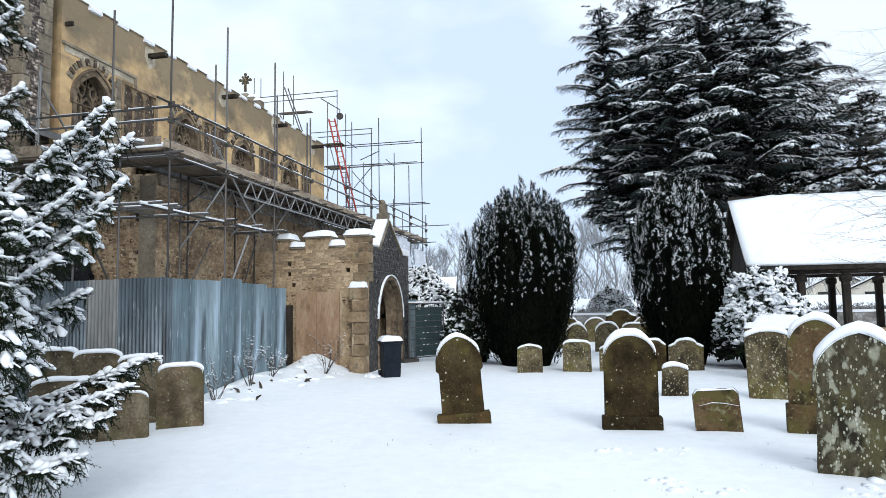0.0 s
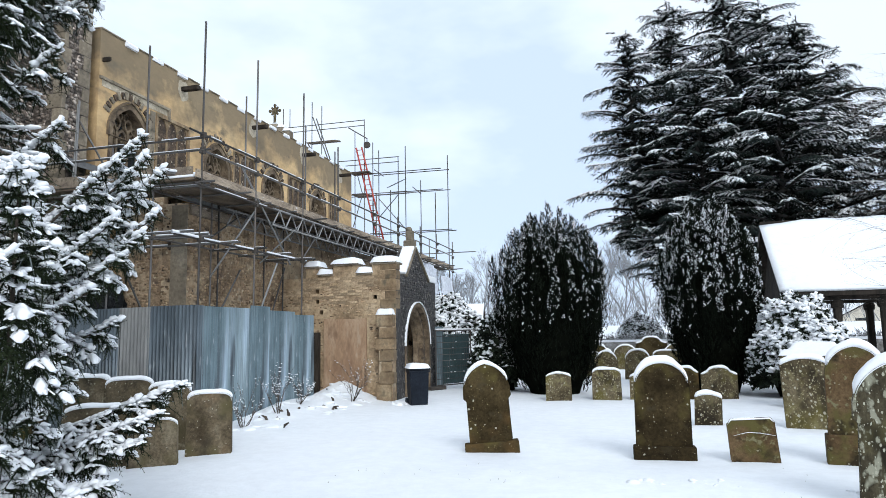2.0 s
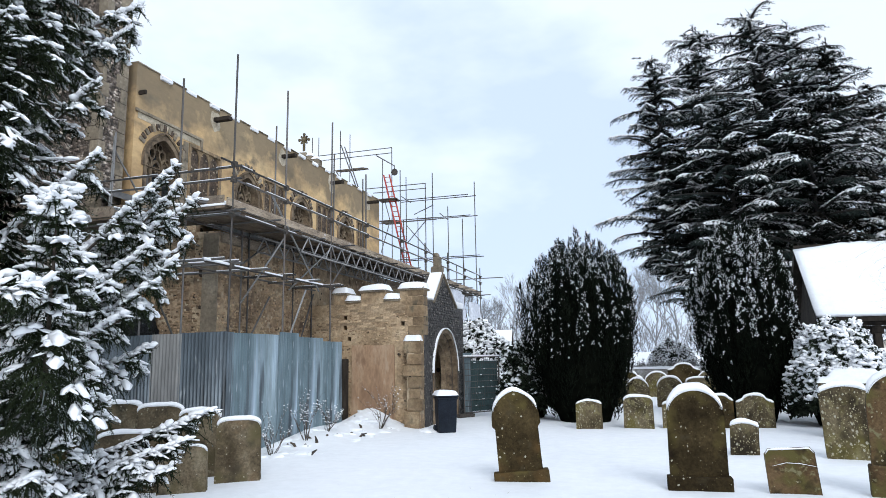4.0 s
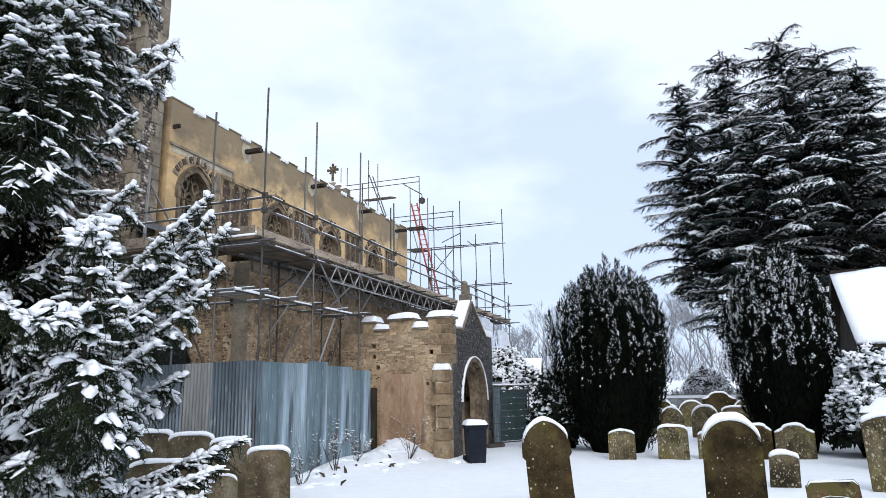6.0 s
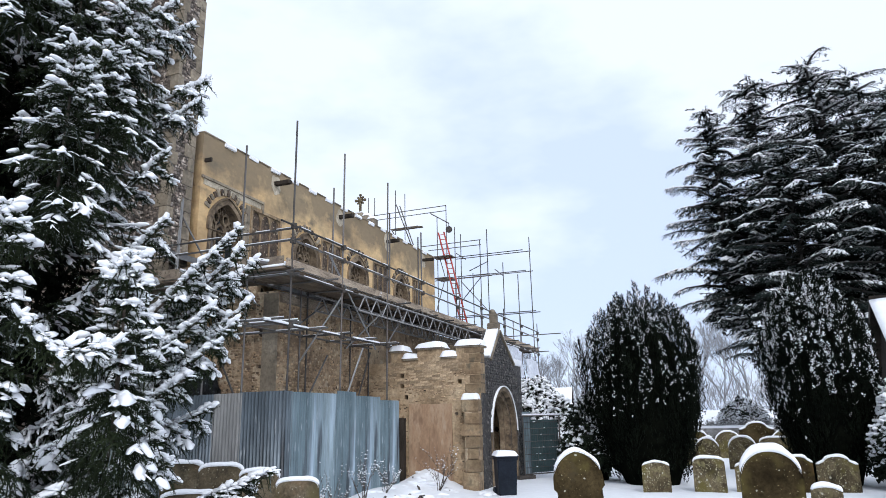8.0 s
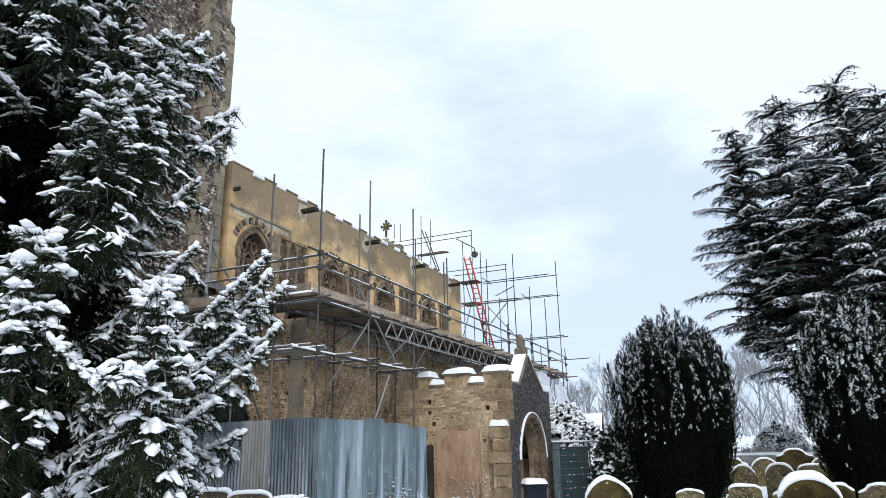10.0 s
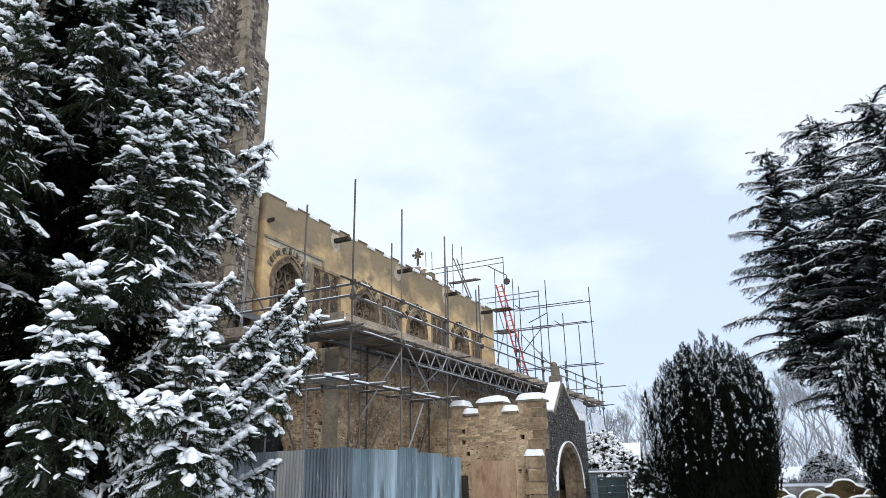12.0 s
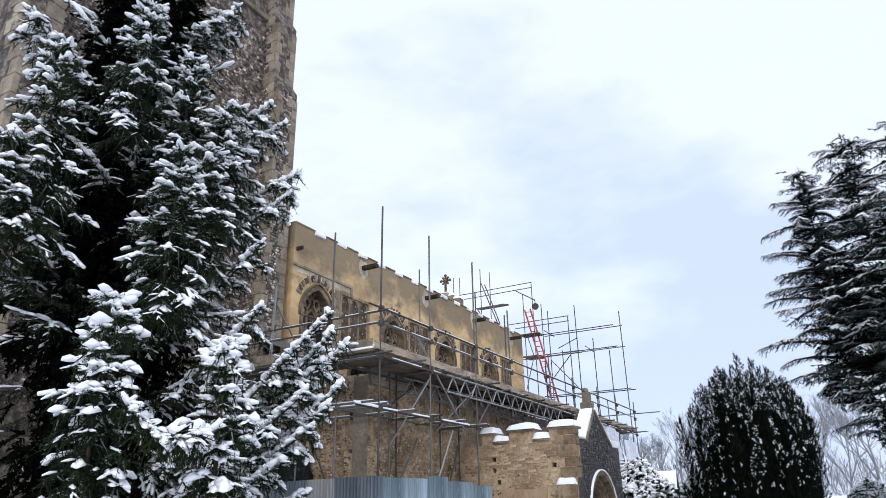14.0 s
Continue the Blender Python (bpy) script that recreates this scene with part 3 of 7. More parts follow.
def clerestory_window(c):
    half, sill, spring, apex = 0.66, 5.7, 6.98, 7.72
    f = part("window", ring(bmesh.new(), tudor(c, half + 0.07, sill - 0.05, spring, apex + 0.09), tudor(c, half - 0.05, sill + 0.08, spring, apex - 0.06), south(XC + 0.03), 0.34), M_TRACERY, church, "traceried three-light clerestory window in worn stone")
    for u in (c - 0.2, c + 0.2):
        boxed("mullion", (XC - 0.34, u - 0.035, sill + 0.05), (XC - 0.2, u + 0.035, spring + 0.12), M_TRACERY, f)
    for u in (c - 0.4, c, c + 0.4):
        w = 0.165
        part("light_head", ring(bmesh.new(), pointed(u, w + 0.035, spring - 0.3, spring - 0.12, spring + 0.17, 5), pointed(u, w - 0.02, spring - 0.29, spring - 0.14, spring + 0.08, 5), south(XC - 0.22), 0.1), M_TRACERY, f)
    def eye(u, v, w, h, lean):
        """A leaf-shaped opening in the tracery."""
        def leaf(k):
            pts = [(k * w * math.sin(t) * (1.15 - 0.3 * math.cos(t)), -k * h * math.cos(t)) for t in np.linspace(0, 2 * math.pi, 13)[:-1]]
            return [(u + p * math.cos(lean) - q * math.sin(lean), v + p * math.sin(lean) + q * math.cos(lean)) for p, q in pts]
        part("tracery", ring(bmesh.new(), leaf(1.0), leaf(0.62), south(XC - 0.2), 0.12), M_TRACERY, f)
    for k in (-1, 1):
        eye(c + k * 0.2, spring + 0.3, 0.12, 0.2, 0.0)
        eye(c + k * 0.43, spring + 0.17, 0.085, 0.15, k * 0.5)
        eye(c + k * 0.1, spring + 0.52, 0.07, 0.13, k * -0.5)
        for q in (-1, 1):
            eye(c + k * 0.2 + q * 0.2, spring - 0.12, 0.06, 0.1, q * 0.7)
    boxed("pane", (XC - 0.33, c - half, sill), (XC - 0.3, c + half, apex - 0.1), M_GLASS, f, "dark leaded glass")
    part("hood_mould", ring(bmesh.new(), tudor(c, half + 0.14, spring - 0.2, spring, apex + 0.17), tudor(c, half + 0.09, spring - 0.18, spring, apex + 0.11), south(XC + 0.06), 0.07), M_TRACERY, f)
    n = 15
    rv = random.Random(int(c * 10))
    for i in range(n):
        a = math.pi * (0.12 + 0.76 * i / (n - 1)) + rv.uniform(-0.03, 0.03)
        u, v = c + math.cos(a) * (half + 0.24), spring + 0.1 + math.sin(a) * (apex - spring + 0.17)
        m = Matrix.Translation((XC + 0.01, u, v)) @ Matrix.Rotation(a, 4, "X")
        q = rv.uniform(0.07, 0.12)
        boxed("voussoir", (-0.05, -q, -0.052), (0.02 + rv.uniform(0, 0.02), q, 0.052), M_FLUSH if i % 2 else M_ASHLAR, f, m=m, bevel=0.014)


for c in WINDOWS:
    clerestory_window(c)


def flushwork_panel(a, b):
    lo, hi = 6.1, 7.85
    p = boxed("flushwork_panel", (XC - 0.2, a + 0.003, lo + 0.003), (XC - 0.045, b - 0.003, hi - 0.003), M_FLUSH, church, "blind panel of dark flint flushwork framed in stone")
    part("frame", ring(bmesh.new(), [(a - 0.06, lo - 0.05), (b + 0.06, lo - 0.05), (b + 0.06, hi + 0.07), (a - 0.06, hi + 0.07)], [(a + 0.02, lo + 0.02), (b - 0.02, lo + 0.02), (b - 0.02, hi - 0.02), (a + 0.02, hi - 0.02)], south(XC + 0.03), 0.05), M_SAND, p)
    n = 3
    for i in range(1, n):
        u = a + (b - a) * i / n
        boxed("mullion", (XC - 0.05, u - 0.028, lo + 0.02), (XC - 0.018, u + 0.028, hi - 0.025), M_SAND, p)
    for i in range(n):
        u, w = a + (b - a) * (i + 0.5) / n, (b - a) / n / 2 - 0.03
        hi2 = hi - 0.025
        head = [(u - w, hi - 0.35), (u - w, hi2), (u + w, hi2), (u + w, hi - 0.35)] + [(u + w * math.cos(t), hi - 0.35 + 0.32 * math.sin(t)) for t in np.linspace(0.15, math.pi - 0.15, 7)]
        part("cusped_head", pierced(bmesh.new(), head[::-1], [], south(XC - 0.02), 0.03), M_SAND, p)


for a, b in PANELS:
    flushwork_panel(a, b)

for y in (16.58, 20.53, 24.41, 28.18):
    sp = boxed("waterspout", (XC - 0.05, y - 0.09, 8.93), (XC + 0.55, y + 0.09, 9.05), M_TIMBER, church, "dark projecting wooden waterspout", bevel=0.012)
    bm = bmesh.new()
    rim = []
    for k in range(22):
        a = 2 * math.pi * k / 22
        q = 0.3 * (1 + 0.45 * noise.noise((math.cos(a) * 1.3, math.sin(a) * 1.3, y)))
        rim.append(bm.verts.new((XC + 0.007, y + math.cos(a) * q * 0.9, 8.95 + math.sin(a) * q * 1.1)))
    r = bmesh.ops.extrude_face_region(bm, geom=[bm.faces.new(rim)])
    bmesh.ops.translate(bm, vec=(-0.02, 0, 0), verts=[g for g in r["geom"] if isinstance(g, bmesh.types.BMVert)])
    part("plaster_patch", bm, M_PLASTER, church, "pale lime plaster round the spout")
ends = [NAVE_W] + [v for ab in NOTCHES for v in ab if v < NAVE_E] + [NAVE_E]
rnd = random.Random(2)
for i, (a, b) in enumerate(zip(ends, ends[1:])):
    low = i % 2 == 1
    z = NAVE_TOP - 0.075 if low else NAVE_TOP
    if not low:
        boxed("coping", (XC - 0.8, a - 0.012, z), (XC + 0.03, b + 0.012, z + 0.035), M_ASHLAR, church, bevel=0.01)
        z += 0.035
    if low:                      # a bank of snow slopes out of each embrasure
        bm = bmesh.new()
        hang, out = rnd.uniform(0.0, 0.035), rnd.uniform(0.02, 0.07)
        prof = [(XC - 0.8, z), (XC + 0.006, z), (XC + 0.006, z - hang), (XC + out, z - hang * 0.6), (XC + out + 0.01, z + 0.06), (XC + 0.03, z + 0.12), (XC - 0.08, z + 0.165), (XC - 0.8, z + 0.175)]
        r = bmesh.ops.extrude_face_region(bm, geom=[bm.faces.new([bm.verts.new((px, a + 0.006, pz)) for px, pz in prof])])
        bmesh.ops.translate(bm, vec=(0, b - a - 0.012, 0), verts=[g for g in r["geom"] if isinstance(g, bmesh.types.BMVert)])
    else:
        bm = box(bmesh.new(), (XC - 0.8, a + 0.01, z), (XC - 0.06, b - 0.01, z + 0.025), bevel=0.012)
    for v in bm.verts:
        v.co.z += 0.025 * noise.noise(v.co * 3)
    part("parapet_snow", bm, M_SNOW, church)
for y0, y1, z in ((NAVE_W, 16.0, 8.12),):
    boxed("string_course", (XC, y0, z), (XC + 0.06, y1, z + 0.08), M_ASHLAR, church, bevel=0.015)
    boxed("string_course", (XC, y1 - 0.08, z - 0.3), (XC + 0.06, y1, z), M_ASHLAR, church, bevel=0.015)
    boxed("plaster_patch", (XC - 0.01, NAVE_W + 0.1, 7.96), (XC + 0.012, y1 - 0.09, z), M_PLASTER, church, "greyish plaster under the string course")
boxed("window_shaft", (XC - 0.01, 15.12, 5.9), (XC + 0.07, 15.2, 7.6), M_ASHLAR, church, bevel=0.02)
boxed("jamb_strip", (XC, 15.2, 5.9), (XC + 0.03, 15.39, 7.9), M_ASHLAR, church)
boxed("iron_bracket", (XC, 13.38, 8.58), (XC + 0.22, 13.44, 8.68), M_TIMBER, church)



def build_aisle():
    bm = pierced(bmesh.new(), [(12.25, 0), (31, 0), (31, 4.55), (12.25, 4.55)], [], south(XA), 0.6)
    part("aisle_wall", bm, M_RUBBLE, church, "stripped rubble and brick aisle wall")
    bm = bmesh.new()
    vs = [bm.verts.new(p) for p in ((XA - 0.6, 12.25, 0), (XA - 1.75, 12.25, 0), (XA - 1.75, 12.25, 5.4), (XA - 0.6, 12.25, 4.9))]
    f = bm.faces.new(vs)
    r = bmesh.ops.extrude_face_region(bm, geom=[f])
    bmesh.ops.translate(bm, vec=(0, 0.6, 0), verts=[g for g in r["geom"] if isinstance(g, bmesh.types.BMVert)])
    part("aisle_west_wall", bm, M_RUBBLE, church)
    bm = bmesh.new()
    vs = [bm.verts.new(p) for p in ((XA + 0.1, 12.2, 4.56), (XC - 0.02, 12.2, 5.75), (XC - 0.02, 12.2, 5.9), (XA + 0.1, 12.2, 4.7))]
    f = bm.faces.new(vs)
    r = bmesh.ops.extrude_face_region(bm, geom=[f])
    bmesh.ops.translate(bm, vec=(0, 18.8, 0), verts=[g for g in r["geom"] if isinstance(g, bmesh.types.BMVert)])
    part("aisle_roof", bm, M_LEAD, church, "lead-covered lean-to aisle roof")


build_aisle()
boxed("corner_strip", (XA - 0.36, 12.21, 0), (XA + 0.02, 12.246, 4.5), M_ASHLAR, church, "smooth rendered corner of the aisle")
boxed("eaves_board", (XA + 0.004, 12.3, 4.3), (XA + 0.08, 31, 4.52), M_BOARD, church)


def build_tower():
    xt = -12.95
    boxed("tower_wall", (xt - 6.9, 6.0, 0), (xt, 12.9, 24), M_TOWER, church, "tall flint rubble tower wall")
    def buttress(y0, y1, stages):
        bm = bmesh.new()
        z0 = 0
        for k, (x, z1) in enumerate(stages):
            box(bm, (xt + 0.002, y0, z0), (x, y1, z1))
            if k + 1 < len(stages):
                nx = stages[k + 1][0]
                vs = [bm.verts.new(p) for p in ((nx, y0, z1), (x, y0, z1), (nx, y0, z1 + 0.35))]
                r = bmesh.ops.extrude_face_region(bm, geom=[bm.faces.new(vs)])
                bmesh.ops.translate(bm, vec=(0, y1 - y0, 0), verts=[g for g in r["geom"] if isinstance(g, bmesh.types.BMVert)])
            z0 = z1
        b = part("corner_buttress", bm, M_TOWER, church, "stepped flint corner buttress with limestone quoins")
        rnd = random.Random(int(y0 * 10))
        z, k = 0.0, 0
        while z < 23:
            h = rnd.uniform(0.3, 0.42)
            x = next(sx for sx, sz in stages if z + h <= sz or sz == 24)
            w = 0.36 if k % 2 else 0.2
            boxed("quoin", (x - 0.3, y1 - w, z + 0.008), (x + 0.022, y1 + 0.022, z + h - 0.008), M_ASHLAR, b, bevel=0.012)
            boxed("quoin", (x - (0.4 if k % 2 else 0.24), y0 - 0.022, z + 0.008), (x + 0.022, y0 + (0.1 if k % 2 else 0.2), z + h - 0.008), M_ASHLAR, b, bevel=0.012)
            z += h
            k += 1
        return b
    b = buttress(12.2, 12.98, ((-12.2, 13.5), (-12.42, 16.0), (-12.62, 24)))
    boxed("water_spout", (-12.9, 12.1, 11.0), (-12.18, 12.24, 11.14), M_ASHLAR, b)
    c = buttress(5.2, 6.0, ((-11.9, 10.2), (-12.3, 15.0), (-12.6, 24)))
    boxed("snow", (-12.28, 5.2, 10.5), (-11.88, 6.0, 10.62), M_SNOW, c, bevel=0.04)
    for z in (10.95, 16.0):
        boxed("string_course", (xt + 0.004, 6.02, z), (xt + 0.12, 12.17, z + 0.16), M_ASHLAR, church, bevel=0.03)


build_tower()


PUTLOGS = [(-7.77, 2.84), (-7.77, 2.57), (-7.65, 2.28), (-6.13, 2.64)]      # open putlog holes in the side wall


def build_porch():
    west = lambda u, v, w: (u, PW + w, v)
    outer = [(XA + 0.004, 0), (XP - 0.5, 0), (XP - 0.5, 3.5), (-6.21, 3.5), (-6.21, 3.24), (-6.61, 3.24), (-6.61, 3.5), (-7.32, 3.5), (-7.32, 3.24), (-7.72, 3.24), (-7.72, 3.46), (-8.1, 3.46), (-8.1, 3.2), (XA + 0.004, 3.2)]
    holes = [[(u - 0.055, v - 0.05), (u + 0.05, v - 0.06), (u + 0.06, v + 0.05), (u - 0.05, v + 0.06)] for u, v in PUTLOGS]
    side = part("porch_side_wall", pierced(bmesh.new(), outer, holes, west, 0.45), M_MORTAR, church, "patched buff brick side wall of the porch")
    for a, b, z in ((-6.21, XP, 3.5), (-6.61, -6.21, 3.24), (-7.32, -6.61, 3.5), (-7.72, -7.32, 3.24), (-8.1, -7.72, 3.46)):
        boxed("coping", (a - 0.02, PW - 0.05, z), (b + 0.02, PW + 0.5, z + 0.06), M_ASHLAR, side, bevel=0.01)
        bm = pillow(a - 0.035, b + 0.03, PW - 0.09, PW + 0.5, z + 0.045, 0.17)
        part("snow", bm, M_SNOW, side, "thick snow on the battlement", smooth=True)
    outer = [(PW, 0), (PE, 0), (PE, 3.22), (19.45, 3.22), (18.18, 4.06), (17.35, 3.25), (16.72, 3.25), (16.72, 3.5), (PW, 3.5)]
    hole = [(u, max(v, 0.002)) for u, v in pointed(18.34, 1.08, 0.0, 1.35, 2.45)]
    front = part("porch_front_wall", pierced(bmesh.new(), outer, [hole], south(XP), 0.5), M_FLINT, church, "knapped flint gabled front of the porch")
    for k, (r, x) in enumerate(((1.2, 0.03), (1.06, -0.12), (0.96, -0.26))):
        a, b = pointed(18.34, r, 0.003, 1.35, 2.45 + (r - 1.08) * 1.1, 12), pointed(18.34, r - 0.13, 0.004, 1.35, 2.45 + (r - 1.21) * 1.1, 12)
        loop = a[1:] + [a[0]] + [b[0]] + list(reversed(b[1:]))
        part("arch_moulding", pierced(bmesh.new(), loop, [], south(XP + x), 0.14), M_TRACERY, front, "worn dark stone arch moulding")
    a, b = pointed(18.34, 1.22, 0.9, 1.35, 2.58, 12)[2:], pointed(18.34, 1.2, 0.9, 1.35, 2.55, 12)[2:]
    part("hood_snow", pierced(bmesh.new(), a + list(reversed(b)), [], south(XP + 0.06), 0.08), M_SNOW, front, "snow along the arch hood")
    # gable copings and their snow
    for (y0, z0), (y1, z1) in (((17.3, 3.2), (18.18, 4.07)), ((19.5, 3.2), (18.18, 4.07))):
        d = math.hypot(y1 - y0, z1 - z0)
        ang = math.atan2(z1 - z0, y1 - y0)
        m = Matrix.Translation((XP - 0.25, y0, z0)) @ Matrix.Rotation(ang, 4, "X")
        s = 1 if y1 > y0 else -1
        boxed("gable_coping", (-0.06, 0, min(0, 0.07 * s)), (0.3, d, max(0, 0.07 * s)), M_ASHLAR, front, m=m, bevel=0.012)
        boxed("snow", (-0.08, 0.03, min(0.07 * s, 0.16 * s)), (0.27, d - 0.02, max(0.07 * s, 0.16 * s)), M_SNOW, front, m=m, bevel=0.03)
    boxed("snow", (XP - 0.5, 19.5, 3.22), (XP + 0.03, PE + 0.02, 3.42), M_SNOW, front, bevel=0.04)
    bm = bmesh.new()
    box(bm, (XP - 0.3, 18.03, 4.02), (XP, 18.33, 4.32), bevel=0.03)
    box(bm, (XP - 0.26, 18.07, 4.3), (XP - 0.04, 18.29, 4.6), bevel=0.04)
    bmesh.ops.create_icosphere(bm, subdivisions=2, radius=0.1, matrix=Matrix.Translation((XP - 0.16, 18.17, 4.64)))
    for v in bm.verts:
        v.co += Vector((0.03, 0.03, 0.03)) * noise.noise(v.co * 6)
    part("finial", bm, M_ASHLAR, front, "weathered stump of a finial")
    part("porch_east_wall", pierced(bmesh.new(), [(XA + 0.004, 0), (XP - 0.5, 0), (XP - 0.5, 3.2), (XA + 0.004, 3.2)], [], lambda u, v, w: (u, PE - w, v), 0.45), M_RUBBLE, church)
    boxed("porch_roof", (XA + 0.004, PW + 0.46, 2.95), (XP - 0.51, PE - 0.46, 3.05), M_LEAD, church)
    boxed("inner_door", (XA + 0.004, 17.4, 0), (XA + 0.08, 19.1, 2.3), M_TIMBER, church)
    boxed("corner_masonry", (XP - 0.51, PW - 0.012, 0.0), (XP - 0.012, PW + 0.02, 3.49), M_MORTAR, side)
    # corner stones of the side wall and stepped buttress
    z, k = 2.33, 0
    while z < 3.45:
        h = (0.26, 0.22, 0.3, 0.24)[k % 4]
        boxed("quoin", (XP - (0.3 if k % 2 else 0.43), PW - 0.024, z), (XP + 0.014, PW + 0.3, z + h - 0.015), M_SAND, front, bevel=0.015)
        z += h
        k += 1
    bm = box(bmesh.new(), (-5.93, PW - 0.26, 0), (XP - 0.02, PW - 0.002, 1.95))
    but = part("porch_buttress", bm, M_RUBBLE, church, "small stepped buttress faced with squared stones")
    for k, (z0, z1, x0, x1) in enumerate(((0.0, 0.42, -6.0, -5.6), (0.44, 0.72, -5.9, -5.53), (0.74, 0.98, -5.86, -5.58), (1.0, 1.27, -5.9, -5.53), (1.29, 1.56, -6.02, -5.53), (1.58, 1.84, -5.9, -5.53))):
        boxed("quoin", (x0, PW - 0.3, z0), (x1, PW - 0.05, z1), M_SAND, but, bevel=0.018)
    bm = box(bmesh.new(), (-6.02, PW - 0.28, 1.86), (-5.56, PW - 0.002, 2.2), bevel=0.05)
    part("weathering", bm, M_SAND, but)
    cap = pillow(-6.01, -5.56, PW - 0.3, PW - 0.005, 2.17, 0.17)
    part("snow", cap, M_SNOW, but, smooth=True)
    boxed("plywood_sheet", (-7.55, PW - 0.06, 0), (-6.98, PW - 0.03, 2.1), M_PLY, church, "plywood sheet closing a side window")
    boxed("plywood_sheet", (-6.976, PW - 0.055, 0), (-6.35, PW - 0.026, 2.09), M_PLY, church)
    # dark upright strip added in place of the dark, rubbly gap beside the fence
    boxed("loose_board", (-7.75, PW - 0.25, 0), (-7.62, PW - 0.1, 1.75), M_TIMBER, church)
    # loose brown board by the buttress
    boxed("loose_board", (-6.42, PW - 0.2, 0), (-6.36, PW - 0.07, 0.85), M_PLY, church)
    return side


porch_side = build_porch()


# ---- corrugated fence ----
def sheet_mesh(width, height):
    n = max(8, int(width / 0.0127))
    vs, fs = [], []
    for side in (0, 1):
        for i in range(n + 1):
            x = width * i / n
            y = 0.0145 * math.sin(x / 0.076 * 2 * math.pi) + side * 0.002
            vs += [(x, y, 0), (x, y, height)]
    m = 2 * (n + 1)
    for i in range(n):
        a = 2 * i
        fs.append((a, a + 2, a + 3, a + 1))
        fs.append((m + a, m + a + 1, m + a + 3, m + a + 2))
        fs.append((a + 1, a + 3, m + a + 3, m + a + 1))
    me = bpy.data.meshes.new("sheet")
    me.from_pydata(vs, [], fs)
    me.shade_smooth()
    return me


def build_fence():
    f = thing("corrugated_fence", "hoarding of tall galvanised corrugated iron sheets in snow", "fence")
    rnd = random.Random(4)
    def run(x0, y0, x1, y1, tops, mats, cuts=None):
        n = len(tops)
        cuts = cuts or [i / n for i in range(n + 1)]
        ang = math.degrees(math.atan2(y1 - y0, x1 - x0))
        for i, top in enumerate(tops):
            k = cuts[i]
            w = math.hypot(x1 - x0, y1 - y0) * (cuts[i + 1] - k)
            ob = link("sheet", sheet_mesh(w + 0.05, top + 0.3), mats[i], f)
            ob.matrix_basis = pose(x0 + (x1 - x0) * k, y0 + (y1 - y0) * k, -0.3, rnd.uniform(-0.3, 0.3), rnd.uniform(-0.4, 0.4), ang + rnd.uniform(-0.6, 0.6))
    run(-7.3, 10.46, -7.42, 15.5, [2.26, 2.25, 2.32, 2.24, 2.17], [M_TIN_OLD, M_TIN, M_TIN, M_TIN, M_TIN], [0, 0.045, 0.38, 0.535, 0.78, 1.0])
    run(-12.2, 10.55, -7.3, 10.46, [2.2, 2.2, 2.22, 2.24, 2.25, 2.26], [M_TIN_OLD, M_TIN_OLD, M_TIN_OLD, M_TIN_OLD, M_TIN_WARM, M_TIN_OLD], [0, 0.16, 0.33, 0.5, 0.67, 0.8, 1.0])


build_fence()


# ---- headstones ----
def stone_outline(shape, w, h):
    a = w / 2
    if shape == "round":
        s = h - a * 0.95
        return [(-a, 0), (a, 0)] + [(a * math.cos(t), s + a * 0.95 * math.sin(t)) for t in np.linspace(0, math.pi, 17)]
    if shape == "shoulder":
        r, s = a * 0.94, h - a * 0.92
        return [(-a, 0), (a, 0), (a, s - 0.1), (a, s - 0.02), (r, s + 0.04)] + [(r * math.cos(t), s + 0.04 + (a * 0.92 - 0.04) * math.sin(t)) for t in np.linspace(0.12, math.pi - 0.12, 15)] + [(-r, s + 0.04), (-a, s - 0.02), (-a, s - 0.1)]
    if shape == "headed":       # a pointed head that overhangs a narrower shaft
        b, s = a * 0.88, h - w * 0.74
        head = pointed(0, a, s, s + 0.1, h, 9)[2:]
        return [(-b, 0), (b, 0), (b, s - 0.02), (a, s + 0.025)] + head[1:-1] + [(-a, s + 0.025), (-b, s - 0.02)]
    if shape == "pointed":
        return [p for p in pointed(0, a, 0, h - a * 1.12, h, 8)]
    if shape == "segment":
        c = h - w * 0.13
        return [(-a, 0), (a, 0)] + [(a - w * i / 14, c + w * 0.13 * (1 - (1 - 2 * i / 14) ** 2)) for i in range(15)]
    if shape == "camber":
        c = h - w * 0.2
        return [(-a, 0), (a, 0)] + [(a * math.copysign(abs(math.cos(t)) ** 0.55, math.cos(t)), c + w * 0.2 * math.sin(t) ** 0.8) for t in np.linspace(0.0, math.pi, 15)]
    if shape == "scroll":
        c, b = h - w * 0.2, a * 0.6
        pts = [(-a, 0), (a, 0), (a, c), (a * 0.86, c + 0.005), (a * 0.74, c + 0.03)]
        pts += [(b * math.cos(t), c + 0.05 + (w * 0.2 - 0.05) * math.sin(t)) for t in np.linspace(0.1, math.pi - 0.1, 11)]
        return pts + [(-a * 0.74, c + 0.03), (-a * 0.86, c + 0.005), (-a, c)]
    return [(-a, 0), (a, 0), (a, h - 0.05), (a - 0.05, h), (-a + 0.05, h), (-a, h - 0.05)]


